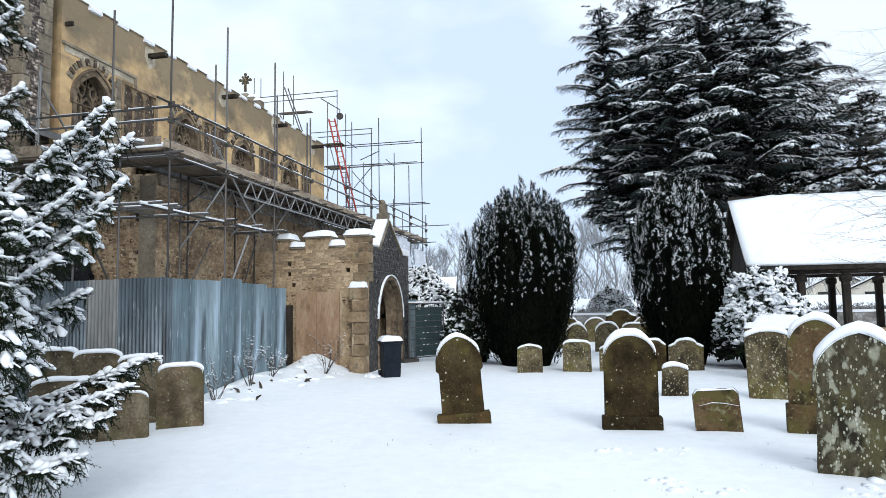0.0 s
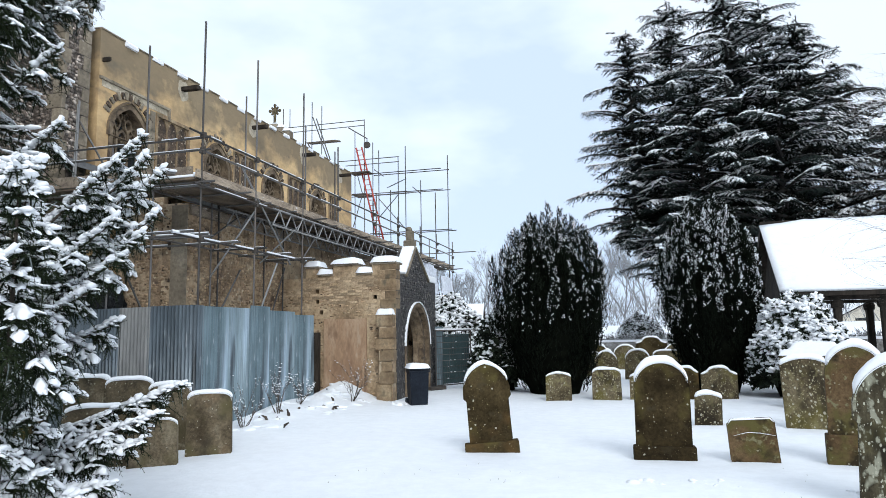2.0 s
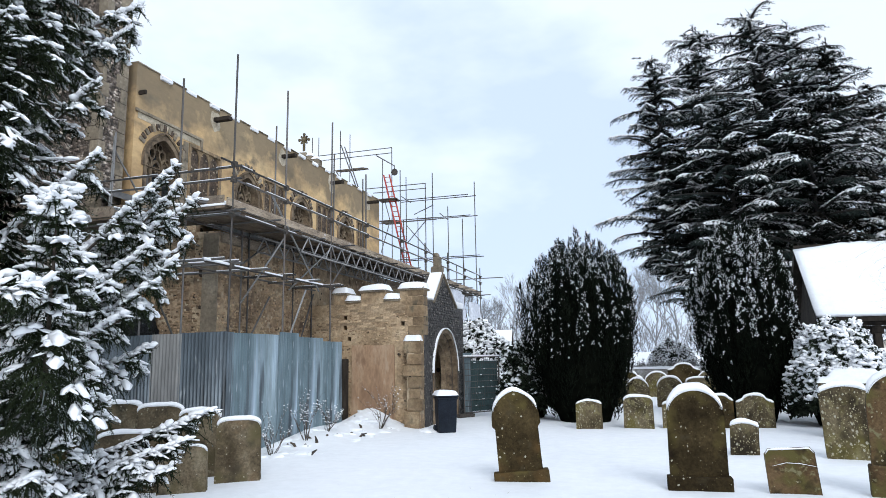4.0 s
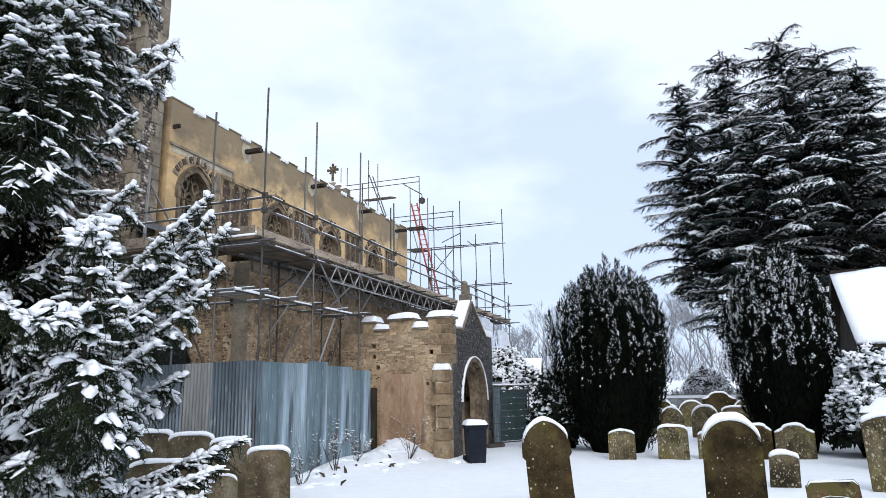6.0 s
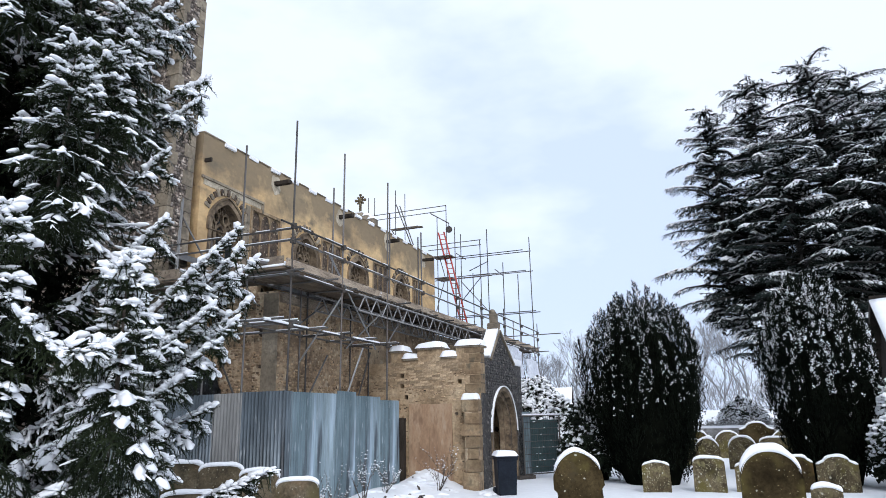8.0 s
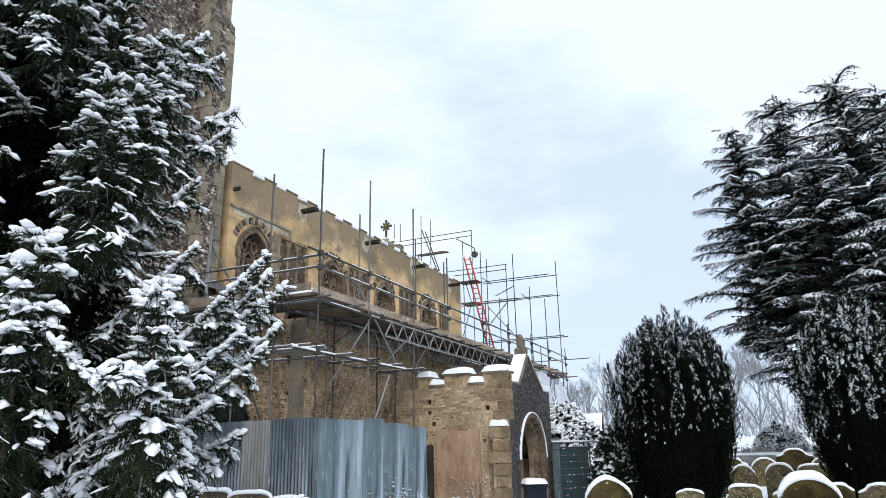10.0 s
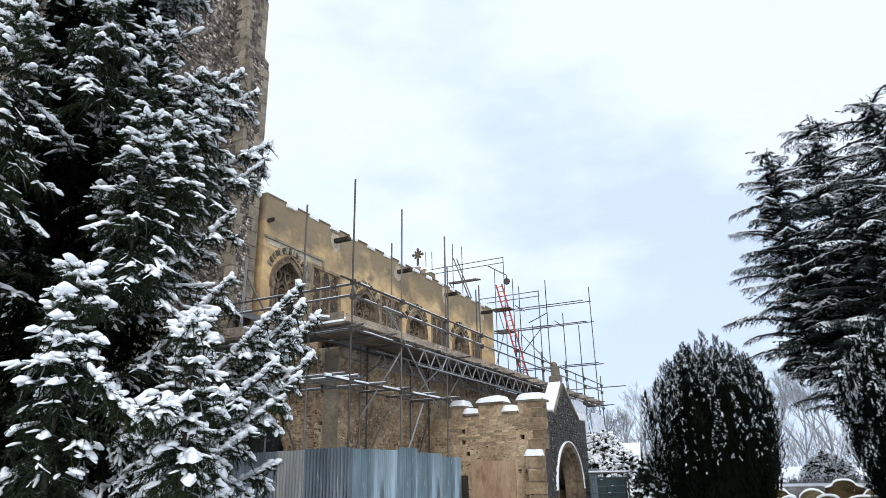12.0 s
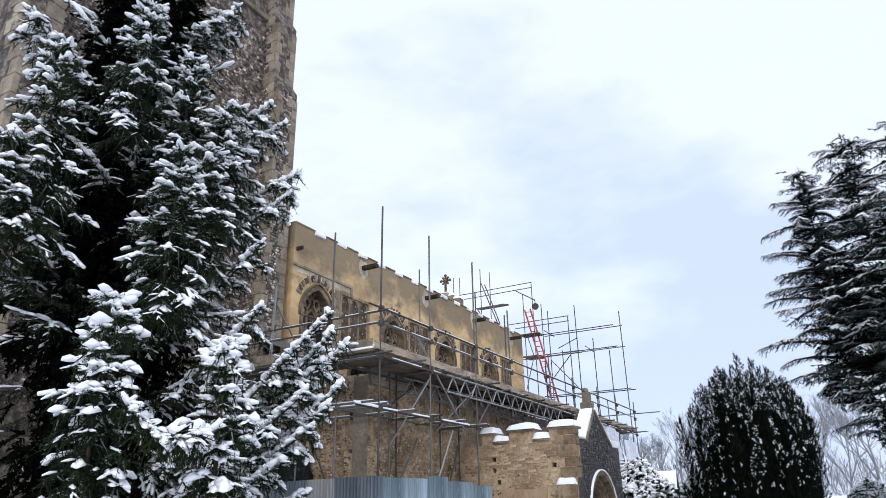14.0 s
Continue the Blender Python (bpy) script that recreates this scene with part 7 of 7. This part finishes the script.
def mesh_gate(x0, y0, x1, y1, h, name="fence_panel", bars=9, label=""):
    g = thing(name, label, "fence panel", "temporary fencing")
    a, b = Vector((x0, y0, 0)), Vector((x1, y1, 0))
    up = Vector((0, 0, 1))
    for p in (a, b):
        rod("post", p + up * 0.0, p + up * h, 0.022, None, g)
    for z in (0.12, h):
        rod("rail", a + up * z, b + up * z, 0.02, None, g)
    for i in range(1, bars):
        z = 0.12 + (h - 0.12) * i / bars
        w = rod("wire", a + up * z, b + up * z, 0.008, None, g)
        for k in range(6):
            if random.random() < 0.45:
                t0 = 0.27 + 0.115 * k + random.uniform(0, 0.07)
                rod("snow", a.lerp(b, t0) + up * (z + 0.01), a.lerp(b, t0 + random.uniform(0.015, 0.06)) + up * (z + 0.01), 0.009, SNOW_ROD, g)
    n = int((b - a).length / 0.09)
    for i in range(1, n):
        p = a.lerp(b, i / n)
        rod("wire", p + up * 0.12, p + up * h, 0.004, None, g)
    d = (b - a).normalized()
    m = Matrix.Translation(a) @ Matrix.Rotation(math.atan2(d.y, d.x), 4, "Z")
    ln = (b - a).length
    boxed("screen", (0.22 * ln, 0.035, 0.15), (ln - 0.03, 0.045, h - 0.12), M_MESH, g, "dark green debris netting", m=m)
    boxed("panel", (0.02, 0.05, 0.1), (0.25 * ln, 0.062, h + 0.12), M_TIN, g, "grey metal sheet", m=m)
    boxed("snow", (0, -0.02, h + 0.02), (ln, 0.03, h + 0.06), M_SNOW, g, m=m)
    boxed("foot", (-0.3, -0.12, 0.0), (0.3, 0.12, 0.1), M_CLAMP, g, m=m, bevel=0.02)
    return g


mesh_gate(-5.35, 19.55, -4.55, 20.75, 1.75, label="mesh fence panel with green netting closing the yard by the porch")
mesh_gate(-4.5, 22.0, -3.7, 22.6, 1.65, label="further mesh fence panel behind an evergreen")


def chest_tomb():
    c = polar(-14.1, 0, 16.2)
    t = thing("chest_tomb", "stone chest tomb under a deep stepped mound of snow", "tomb", at=(c[0], c[1], ground_z(c[0], c[1])), rz=-14)
    boxed("body", (-0.55, -0.35, -0.1), (0.55, 0.35, 0.98), M_STONE_GREY, t, bevel=0.02)
    boxed("slab", (-0.66, -0.46, 0.98), (0.66, 0.46, 1.1), M_STONE_PALE, t, bevel=0.03)
    bm = bmesh.new()
    bmesh.ops.create_grid(bm, x_segments=26, y_segments=18, size=1.0)
    for v in bm.verts:
        u, w = v.co.x, v.co.y
        e = max(abs(u), abs(w))
        low = 0.1 * (1 - max(0.0, (e - 0.86) / 0.14) ** 2)
        high = 0.17 * smooth(0.78, 0.5, e)
        v.co = Vector((u * 0.68, w * 0.48, 1.09 + low + high + 0.02 * noise.noise(v.co * 4)))
    part("snow", bm, M_SNOW, t, smooth=True)


chest_tomb()


def rose(x, y, h, seed, label="leafless rose bush with snow on its twigs and hips"):
    rnd = random.Random(seed)
    r = thing("rose_bush", label, "bush", "roses by the fence", at=(x, y, ground_z(x, y)))
    tips = []
    def grow(p, d, ln, rad, depth):
        pts = [p]
        for k in range(3):
            d = (d + Vector((rnd.uniform(-.3, .3), rnd.uniform(-.3, .3), rnd.uniform(-.05, .25)))).normalized()
            pts.append(pts[-1] + d * ln / 3)
        tube("twig", pts, [rad, rad * 0.85, rad * 0.7, rad * 0.55], M_BARK, r, sides=4)
        tips.extend(pts[1:])
        if depth:
            for k in range(rnd.choice((2, 3))):
                grow(pts[rnd.choice((1, 2, 3))], (d + Vector((rnd.uniform(-.9, .9), rnd.uniform(-.9, .9), rnd.uniform(0, .5)))).normalized(), ln * rnd.uniform(.5, .75), rad * 0.6, depth - 1)
    for k in range(7):
        a = rnd.uniform(0, 6.28)
        grow(Vector((0.03 * math.cos(a), 0.03 * math.sin(a), -0.05)), Vector((0.45 * math.cos(a), 0.45 * math.sin(a), 1)).normalized(), h * 0.5, 0.009, 2)
    s = Soup()
    p = np.array([tuple(t) for t in tips if rnd.random() < 0.6])
    s.scatter(*BLOB[0], p + np.array([0, 0, 0.015]), np.random.RandomState(seed).normal(0, 1, p.shape) * (1, 1, 0.2), 0.008 + 0.016 * np.random.RandomState(seed + 1).rand(len(p)) ** 2)
    link("snow", s.mesh("snow", True), M_SNOW, r)["kind"] = "stuff"


rose(-6.35, 15.4, 1.15, 1)
rose(-6.75, 11.2, 0.95, 2)
rose(-6.8, 12.6, 1.05, 3)
rose(-6.85, 13.6, 0.7, 4)
for k, (x, y) in enumerate(((-6.0, 11.3), (-6.5, 12.5), (-6.2, 13.9), (-6.6, 14.9), (-6.7, 12.0))):
    rv = random.Random(k)
    bend = Vector((rv.uniform(-0.08, 0.08), rv.uniform(-0.08, 0.08), 0))
    ob = tube("plant_stub", [Vector((0, 0, -0.04)), bend * 0.5 + Vector((0, 0, 0.05)), bend * 1.6 + Vector((0, 0, rv.uniform(0.06, 0.14)))], [0.035, 0.028, 0.012], M_BARK, None, sides=6)
    ob.location = (x, y, ground_z(x, y))
    tagged(ob, "dark dead plant stub poking through the snow", "plant", "dead stubs")


def notice():
    n = thing("notice", "small white notice tied to the mesh fencing", "sign", at=(-4.3, 20.9, 1.05), rz=56)
    boxed("board", (-0.13, -0.02, 0.0), (0.13, 0.0, 0.4), M_SHEET, n, bevel=0.004)
    for k in range(4):
        boxed("text_bar", (-0.09, -0.0235, 0.06 + 0.08 * k), (0.09 - 0.04 * (k % 2), -0.0205, 0.09 + 0.08 * k), M_LEAD, n)


notice()


# ---- twigs of a tree that reaches in from the side, and things beyond ----
def side_tree():
    rnd = random.Random(31)
    c = polar(-30.0, 0, 13.5)
    tr = thing("bare_tree", "leafless tree with fine dark twigs reaching over the shelter", "tree", at=(c[0], c[1], ground_z(c[0], c[1])))
    tube("trunk", [(0, 0, -0.2), (0.05, 0, 1.6), (-0.1, 0.05, 3.6), (-0.1, 0.1, 6.2)], [0.16, 0.14, 0.1, 0.03], M_BARK, tr)
    V, Fc = [], []
    def grow(p, d, ln, r, depth):
        pts = [p]
        for k in range(4):
            d = (d + Vector((rnd.uniform(-.14, .14), rnd.uniform(-.14, .14), rnd.uniform(-.12, .1)))).normalized()
            q = pts[-1] + d * ln / 4
            a = d.cross(Vector((0.1, 0.2, 1))).normalized()
            b = d.cross(a)
            k0 = len(V)
            for o, rr in ((pts[-1], r * (1 - 0.15 * k)), (q, r * (0.85 - 0.15 * k))):
                for i in range(3):
                    V.append(tuple(o + (a * math.cos(i * 2.094) + b * math.sin(i * 2.094)) * rr))
            for i in range(3):
                j = (i + 1) % 3
                Fc.append((k0 + i, k0 + j, k0 + 3 + j))
                Fc.append((k0 + i, k0 + 3 + j, k0 + 3 + i))
            pts.append(q)
            if depth:
                e = (d + Vector((rnd.uniform(-.7, .7), rnd.uniform(-.7, .7), rnd.uniform(-.45, .45)))).normalized()
                grow(q, e, ln * rnd.uniform(0.4, 0.65), r * 0.55, depth - 1)
    w = Vector((-c[1], c[0], 0)).normalized()
    for k in range(26):
        grow(Vector((0, 0, 2.2 + 0.15 * k)), (w + Vector((rnd.uniform(-.3, .3), rnd.uniform(-.4, .4), rnd.uniform(-0.2, .3)))).normalized(), rnd.uniform(1.5, 2.3), 0.0075, 3)
    s = Soup()
    s.add(np.array(V), np.array(Fc))
    link("crown", s.mesh("crown"), M_BARK, tr, "fine leafless twigs")["kind"] = "stuff"


side_tree()


def house(x, y, w, d, eave, ridge, rz, label):
    h = thing("house", label, "house", "houses beyond the wall", at=(x, y, ground_z(x, y) - 0.6), rz=rz)
    pts = [(-w / 2, 0), (w / 2, 0), (w / 2, eave), (0, ridge), (-w / 2, eave)]
    holes = [[(-w * 0.3 + k * w * 0.4, eave * 0.55), (-w * 0.12 + k * w * 0.4, eave * 0.55), (-w * 0.12 + k * w * 0.4, eave * 0.85), (-w * 0.3 + k * w * 0.4, eave * 0.85)] for k in (0, 1)]
    wall = part("wall", pierced(bmesh.new(), pts, holes, lambda u, v, k: (u, k, v), 0.3), M_HOUSE, h)
    for k in (0, 1):
        boxed("window", (-w * 0.3 + k * w * 0.4, 0.15, eave * 0.55), (-w * 0.12 + k * w * 0.4, 0.2, eave * 0.85), M_GLASS, h)
    part("wall", pierced(bmesh.new(), pts, [], lambda u, v, k: (u, d - k, v), 0.3), M_HOUSE, h)
    for s in (-1, 1):
        boxed("wall", (min(s * w / 2, s * (w / 2 - 0.3)), 0.3, 0), (max(s * w / 2, s * (w / 2 - 0.3)), d - 0.3, eave), M_HOUSE, h)
        ln = math.hypot(w / 2, ridge - eave)
        m = Matrix.Translation((0, 0, ridge)) @ Matrix.Rotation(s * math.atan2(ridge - eave, w / 2), 4, "Y")
        boxed("roof", (min(0, s * (ln + 0.4)), -0.3, 0.0), (max(0, s * (ln + 0.4)), d + 0.3, 0.12), M_TIMBER, h, m=m)
        boxed("roof_snow", (min(0, s * (ln + 0.35)), -0.28, 0.125), (max(0, s * (ln + 0.35)), d + 0.28, 0.3), M_SNOW, h, m=m, bevel=0.04)
    boxed("chimney", (-0.4, d * 0.3, ridge - 0.5), (0.4, d * 0.3 + 0.8, ridge + 1.1), M_RUBBLE, h)
    return h


for az, dd, w, d, e, r, rz, lb in ((-18.3, 105, 9.5, 14, 1.2, 3.6, 5, "pale rendered house with a snowy gabled roof"), (-21.4, 96, 9, 12, 1.1, 3.3, -30, "low house with a snow-covered roof"), (-15.6, 120, 8, 12, 0.6, 2.3, 40, "distant cottage under snow"),
                                 (11.4, 62, 8, 10, 1.4, 4.2, 98, "small building under a white roof behind the trees")):
    q = polar(az, 0, dd)
    house(q[0], q[1], w, d, e, r, rz, lb)

# hedge and capping beyond the headstones
hd = Soup()
rs = np.random.RandomState(6)
n = 5200
p = np.stack([rs.uniform(-14, 26, n), 41.6 + rs.normal(0, 0.4, n), 0.4 + 0.5 * rs.rand(n) ** 0.7 + 0.12 * np.sin(rs.rand(n) * 6)], 1)
tv, tf = leaf_tpl(8, 0.6, 0.12, 0.9, seed=5)
hd.scatter(tv, tf, p, rs.normal(0, 0.5, (n, 3)) + np.array([0, 0, 0.7]), 0.3 + 0.3 * rs.rand(n), rs.rand(n) * 6)
tagged(link("hedge", hd.mesh("hedge"), M_HEDGE), "straggling winter hedge dusted with snow behind the wall", "hedge", kind="stuff")
bm = box(bmesh.new(), (-14, 39.95, 0.95), (26, 40.5, 1.08))
part("wall_snow", bm, M_SNOW, bpy.data.objects["churchyard_wall"])

# grass blades poking through the snow
gr = Soup()
m = 170
px_, py_ = rs.uniform(-3.5, 4.5, m * 2), rs.uniform(3.2, 9.0, m * 2)
keep = np.array([noise.noise((a * 0.8, b * 0.8, 4.0)) > 0.05 for a, b in zip(px_, py_)])
px_, py_ = px_[keep], py_[keep]
pos = np.stack([px_, py_, np.array([ground_z(a, b) - 0.02 for a, b in zip(px_, py_)])], 1)
tv, tf = leaf_tpl(4, 0.9, 0.1, 0.5, seed=8)
M_GRASS = surface("winter_grass", [(0.3, (0.2, 0.19, 0.12)), (0.7, (0.34, 0.32, 0.22))], 2.0, 0.9, bump=None)
gr.scatter(tv, tf, pos, rs.normal(0, 0.4, pos.shape) + np.array([0, 0, 1.0]), 0.02 + 0.02 * rs.rand(len(pos)), rs.rand(len(pos)) * 6)
tagged(link("grass", gr.mesh("grass"), M_GRASS), "thin dead grass blades poking through the snow", "grass", kind="stuff")


# snow lying lumpy on the tussocks
lm = Soup()
n = 1500
lx, ly = rs.uniform(-0.6, 4.6, n), rs.uniform(3.4, 8.2, n)
keep = np.array([noise.noise((a * 0.9, b * 0.9, 9.0)) + 0.3 * (a - 1.0) / 3 > -0.02 + 0.12 * rs.rand() for a, b in zip(lx, ly)])
lx, ly = lx[keep], ly[keep]
pos = np.stack([lx, ly, np.array([ground_z(a, b) for a, b in zip(lx, ly)]) - 0.006], 1)
lm.scatter(*blob_tpl(63, 1, 0.5), pos, rs.normal(0, 1, pos.shape) * (1, 1, 0.05), 0.02 + 0.075 * rs.rand(len(pos)) ** 1.8)
tagged(link("snow_lumps", lm.mesh("snow_lumps", True), M_GROUND), "lumps of snow lying on grass tussocks", "snow", kind="stuff")

# lumpy bed along the iron fence: clods under snow and dark earth showing between
bed, soil = Soup(), Soup()
n = 110
bx, by = -7.15 + 1.3 * rs.rand(n) ** 2.0, rs.uniform(10.7, 16.1, n)
pos = np.stack([bx, by, np.array([ground_z(a, b) for a, b in zip(bx, by)])], 1)
sz = 0.04 + 0.14 * rs.rand(n) ** 2
bed.scatter(*blob_tpl(61, 2, 0.4), pos - np.array([0, 0, 0.025]), rs.normal(0, 1, (n, 3)) * (1, 1, 0.15), sz)
tagged(link("snowy_clods", bed.mesh("snowy_clods", True), M_GROUND), "clods of earth under snow along the iron fence", "clods", kind="stuff")
pos = pos[:20] + np.array([0, 0, 0.012])
soil.scatter(*blob_tpl(62, 1, 0.7), pos, rs.normal(0, 1, pos.shape) * (1, 1, 0.2), 0.012 + 0.03 * rs.rand(20))
tagged(link("bare_soil", soil.mesh("bare_soil"), M_BARK), "dark lumps of bare earth showing through snow", "soil", kind="stuff")

# distant wood: a mass of bare twigs in the pale haze colour
fw = Soup()
n = 6000
az = rs.uniform(-26, 24, n)
dd = rs.uniform(95, 135, n)
top = 4.2 + 3.5 * np.array([noise.noise((v * 0.33, 2.0, 0)) for v in az]) + rs.normal(0, 0.8, n)
px2, py2 = -np.sin(np.radians(az)) * dd, np.cos(np.radians(az)) * dd
pos = np.stack([px2, py2, 1.5 + np.clip(top, 2, 12) * rs.rand(n) ** 0.8], 1)
tv = np.array([(-0.02, 0, 0), (0.02, 0, 0), (0.0, 1, 0)] + [(-0.008, 0.4, 0), (0.008, 0.42, 0), (0.22, 0.85, 0.05)] + [(-0.008, 0.55, 0), (0.008, 0.57, 0), (-0.2, 0.95, -0.05)])
tf = np.array([(0, 1, 2), (3, 4, 5), (6, 7, 8)])
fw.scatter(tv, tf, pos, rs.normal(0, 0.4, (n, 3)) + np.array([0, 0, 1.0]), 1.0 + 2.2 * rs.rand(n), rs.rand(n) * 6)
tagged(link("far_wood", fw.mesh("far_wood"), M_HAZE_TWIG), "hazy line of distant leafless trees", "trees", kind="stuff")


# ---- masonry pieces ----
M_PIECE = surface("old_buff_brick_piece", [(0.28, (0.25, 0.17, 0.1)), (0.5, (0.4, 0.3, 0.19)), (0.72, (0.5, 0.4, 0.275))], 2.5, 0.95, fine=18, bump=(0.6, 0.012), vary=0.42)
M_PIECES = surface("mixed_rubble_pieces", [(0.28, (0.15, 0.094, 0.054)), (0.5, (0.37, 0.255, 0.152)), (0.72, (0.56, 0.43, 0.275))], 1.1, 0.95, fine=9, bump=(0.9, 0.03), island=0.3, coarse=0.5, dots=[((0.04, 0.027, 0.018), 7.0, 0.45)])
M_NODULE = surface("flint_facing", [(0.3, (0.045, 0.035, 0.028)), (0.5, (0.17, 0.132, 0.105)), (0.7, (0.46, 0.4, 0.34))], 6.0, 0.8, fine=20, bump=(0.5, 0.01), island=0.85, coarse=0.5)


def piece_mesh(name, w, d, h, seed, mat):
    bm = box(bmesh.new(), (0, 0, 0), (w, d, h))
    rnd = random.Random(seed)
    for v in bm.verts:
        v.co += Vector((rnd.uniform(-.006, .006), rnd.uniform(-.006, .006), rnd.uniform(-.005, .005)))
    me = bpy.data.meshes.new(name)
    bmesh.ops.recalc_face_normals(bm, faces=bm.faces)
    bm.to_mesh(me)
    bm.free()
    me.materials.append(mat)
    return me


BRICKS = [piece_mesh("brick", w, 0.05, 0.057, k, M_PIECE) for k, w in enumerate((0.215, 0.215, 0.105, 0.215, 0.16))]
rnd = random.Random(17)
count = 0
z, row = 2.5, 0
while z < 3.17:
    x = XP - 0.5 - (0.11 if row % 2 else 0.0)
    while x > XA + 0.5 and count < 300:
        k = rnd.randrange(5)
        w = (0.215, 0.215, 0.105, 0.215, 0.16)[k]
        clear = all(x - w > a + 0.06 or x < a - 0.06 or abs(z + 0.03 - b) > 0.09 for a, b in PUTLOGS)
        if rnd.random() < 0.55 + 0.5 * (z - 2.5) and clear:
            ob = new("brick", BRICKS[k])
            ob.parent = porch_side
            ob.matrix_basis = pose(x - w, PW - rnd.uniform(0.004, 0.013), z + rnd.uniform(-0.003, 0.003), 0, rnd.uniform(-1, 1), 0)
            count += 1
        x -= w + 0.012
    z += 0.07
    row += 1


def rubble(name, place, u0, u1, v0, v1, size, mat, parent, seed, squash=0.6, skip=0.06, relief=0.03, avoid=None):
    """Irregular stones laid over a wall face as one joined mesh."""
    rs = np.random.RandomState(seed)
    s = Soup()
    base = []
    for k in range(5):
        bm = bmesh.new()
        bmesh.ops.create_icosphere(bm, subdivisions=1, radius=1.0)
        for v in bm.verts:
            c = v.co
            c = Vector((math.copysign(abs(c.x) ** 0.55, c.x), math.copysign(abs(c.y) ** 0.55, c.y), math.copysign(abs(c.z) ** 0.55, c.z)))
            v.co = c * (1 + 0.22 * noise.noise(c * 1.4 + Vector((k * 5.0, 0, 0))))
        base.append((np.array([tuple(v.co) for v in bm.verts]), np.array([[v.index for v in f.verts] for f in bm.faces])))
        bm.free()
    v, row = v0, 0
    while v < v1:
        h = size * squash * rs.uniform(0.75, 1.25)
        u = u0 - rs.rand() * size
        while u < u1:
            w = size * rs.uniform(0.6, 1.5)
            cu, cv = u + w / 2, v + h / 2
            if u0 < cu < u1 and cv < v1 and rs.rand() > skip and not (avoid and avoid(cu, cv)):
                tv, tf = base[rs.randint(5)]
                t = tv * np.array([w * 0.47, relief * rs.uniform(0.6, 1.5), h * 0.46])
                a = rs.normal(0, 0.06)
                tu = t[:, 0] * math.cos(a) - t[:, 2] * math.sin(a) + cu
                tz = t[:, 0] * math.sin(a) + t[:, 2] * math.cos(a) + cv + rs.normal(0, 0.01)
                s.add(np.array([place(a_, b_, c_) for a_, b_, c_ in zip(tu, tz, t[:, 1])]), tf)
            u += w
        v += h
        row += 1
    ob = link(name, s.mesh(name), mat, parent)
    ob["kind"] = "stuff"
    return ob


rubble("rubble_facing", lambda u, v, w: (XA + w, u, v), 12.3, 16.4, 1.9, 4.28, 0.1, M_PIECES, church, 1, 0.6, 0.45, 0.008)
rubble("rubble_facing", lambda u, v, w: (u, 12.25 + w, v), XA - 1.72, XA - 0.38, 1.9, 4.5, 0.1, M_PIECES, church, 2, 0.6, 0.45, 0.008)
rubble("rubble_facing", lambda u, v, w: (u, PW + w - 0.012 * (u > XP - 0.52), v), XA + 0.05, XP - 0.32, 0.0, 2.9, 0.085, M_PIECES, church, 3, 0.55, 0.74, 0.009, lambda u, v: (-7.6 < u < -6.3 and v < 2.12) or any(abs(u - a) < 0.11 and abs(v - b) < 0.09 for a, b in PUTLOGS))
rubble("flint_facing", lambda u, v, w: (-12.95 + w, u, v), 6.05, 12.15, 3.6, 15.4, 0.108, M_NODULE, church, 4, 0.75, 0.05, 0.024, lambda u, v: 10.9 < v < 11.15 or 15.95 < v < 16.2)
rubble("flint_facing", lambda u, v, w: (u, 12.2 + w, v), -12.9, -12.55, 3.0, 17.5, 0.11, M_NODULE, church, 5, 0.75, 0.1, 0.02)
rubble("flint_facing", lambda u, v, w: (-12.2 + w, u, v), 12.25, 12.95, 3.0, 13.4, 0.11, M_NODULE, church, 7, 0.75, 0.1, 0.016)
rubble("flint_facing", lambda u, v, w: (XP + w, u, v), PW + 0.45, PE - 0.05, 0.0, 4.0, 0.085, surface("black_flint_nodules", [(0.3, (0.012, 0.012, 0.013)), (0.55, (0.05, 0.046, 0.043)), (0.72, (0.2, 0.18, 0.16))], 9.0, 0.6, fine=24, bump=(0.5, 0.01), island=0.6), church, 6, 0.8, 0.1, 0.016,
       lambda u, v: (abs(u - 18.34) < 1.25 and v < 1.4) or ((u - 18.34) ** 2 / 1.5 + (v - 1.35) ** 2 / 1.7 < 1.0 and v > 1.3) or v > 3.96 - (u - 18.18) * 0.67 or v > 3.93 + min(0.0, u - 18.18) * 0.98 and v > 3.2)
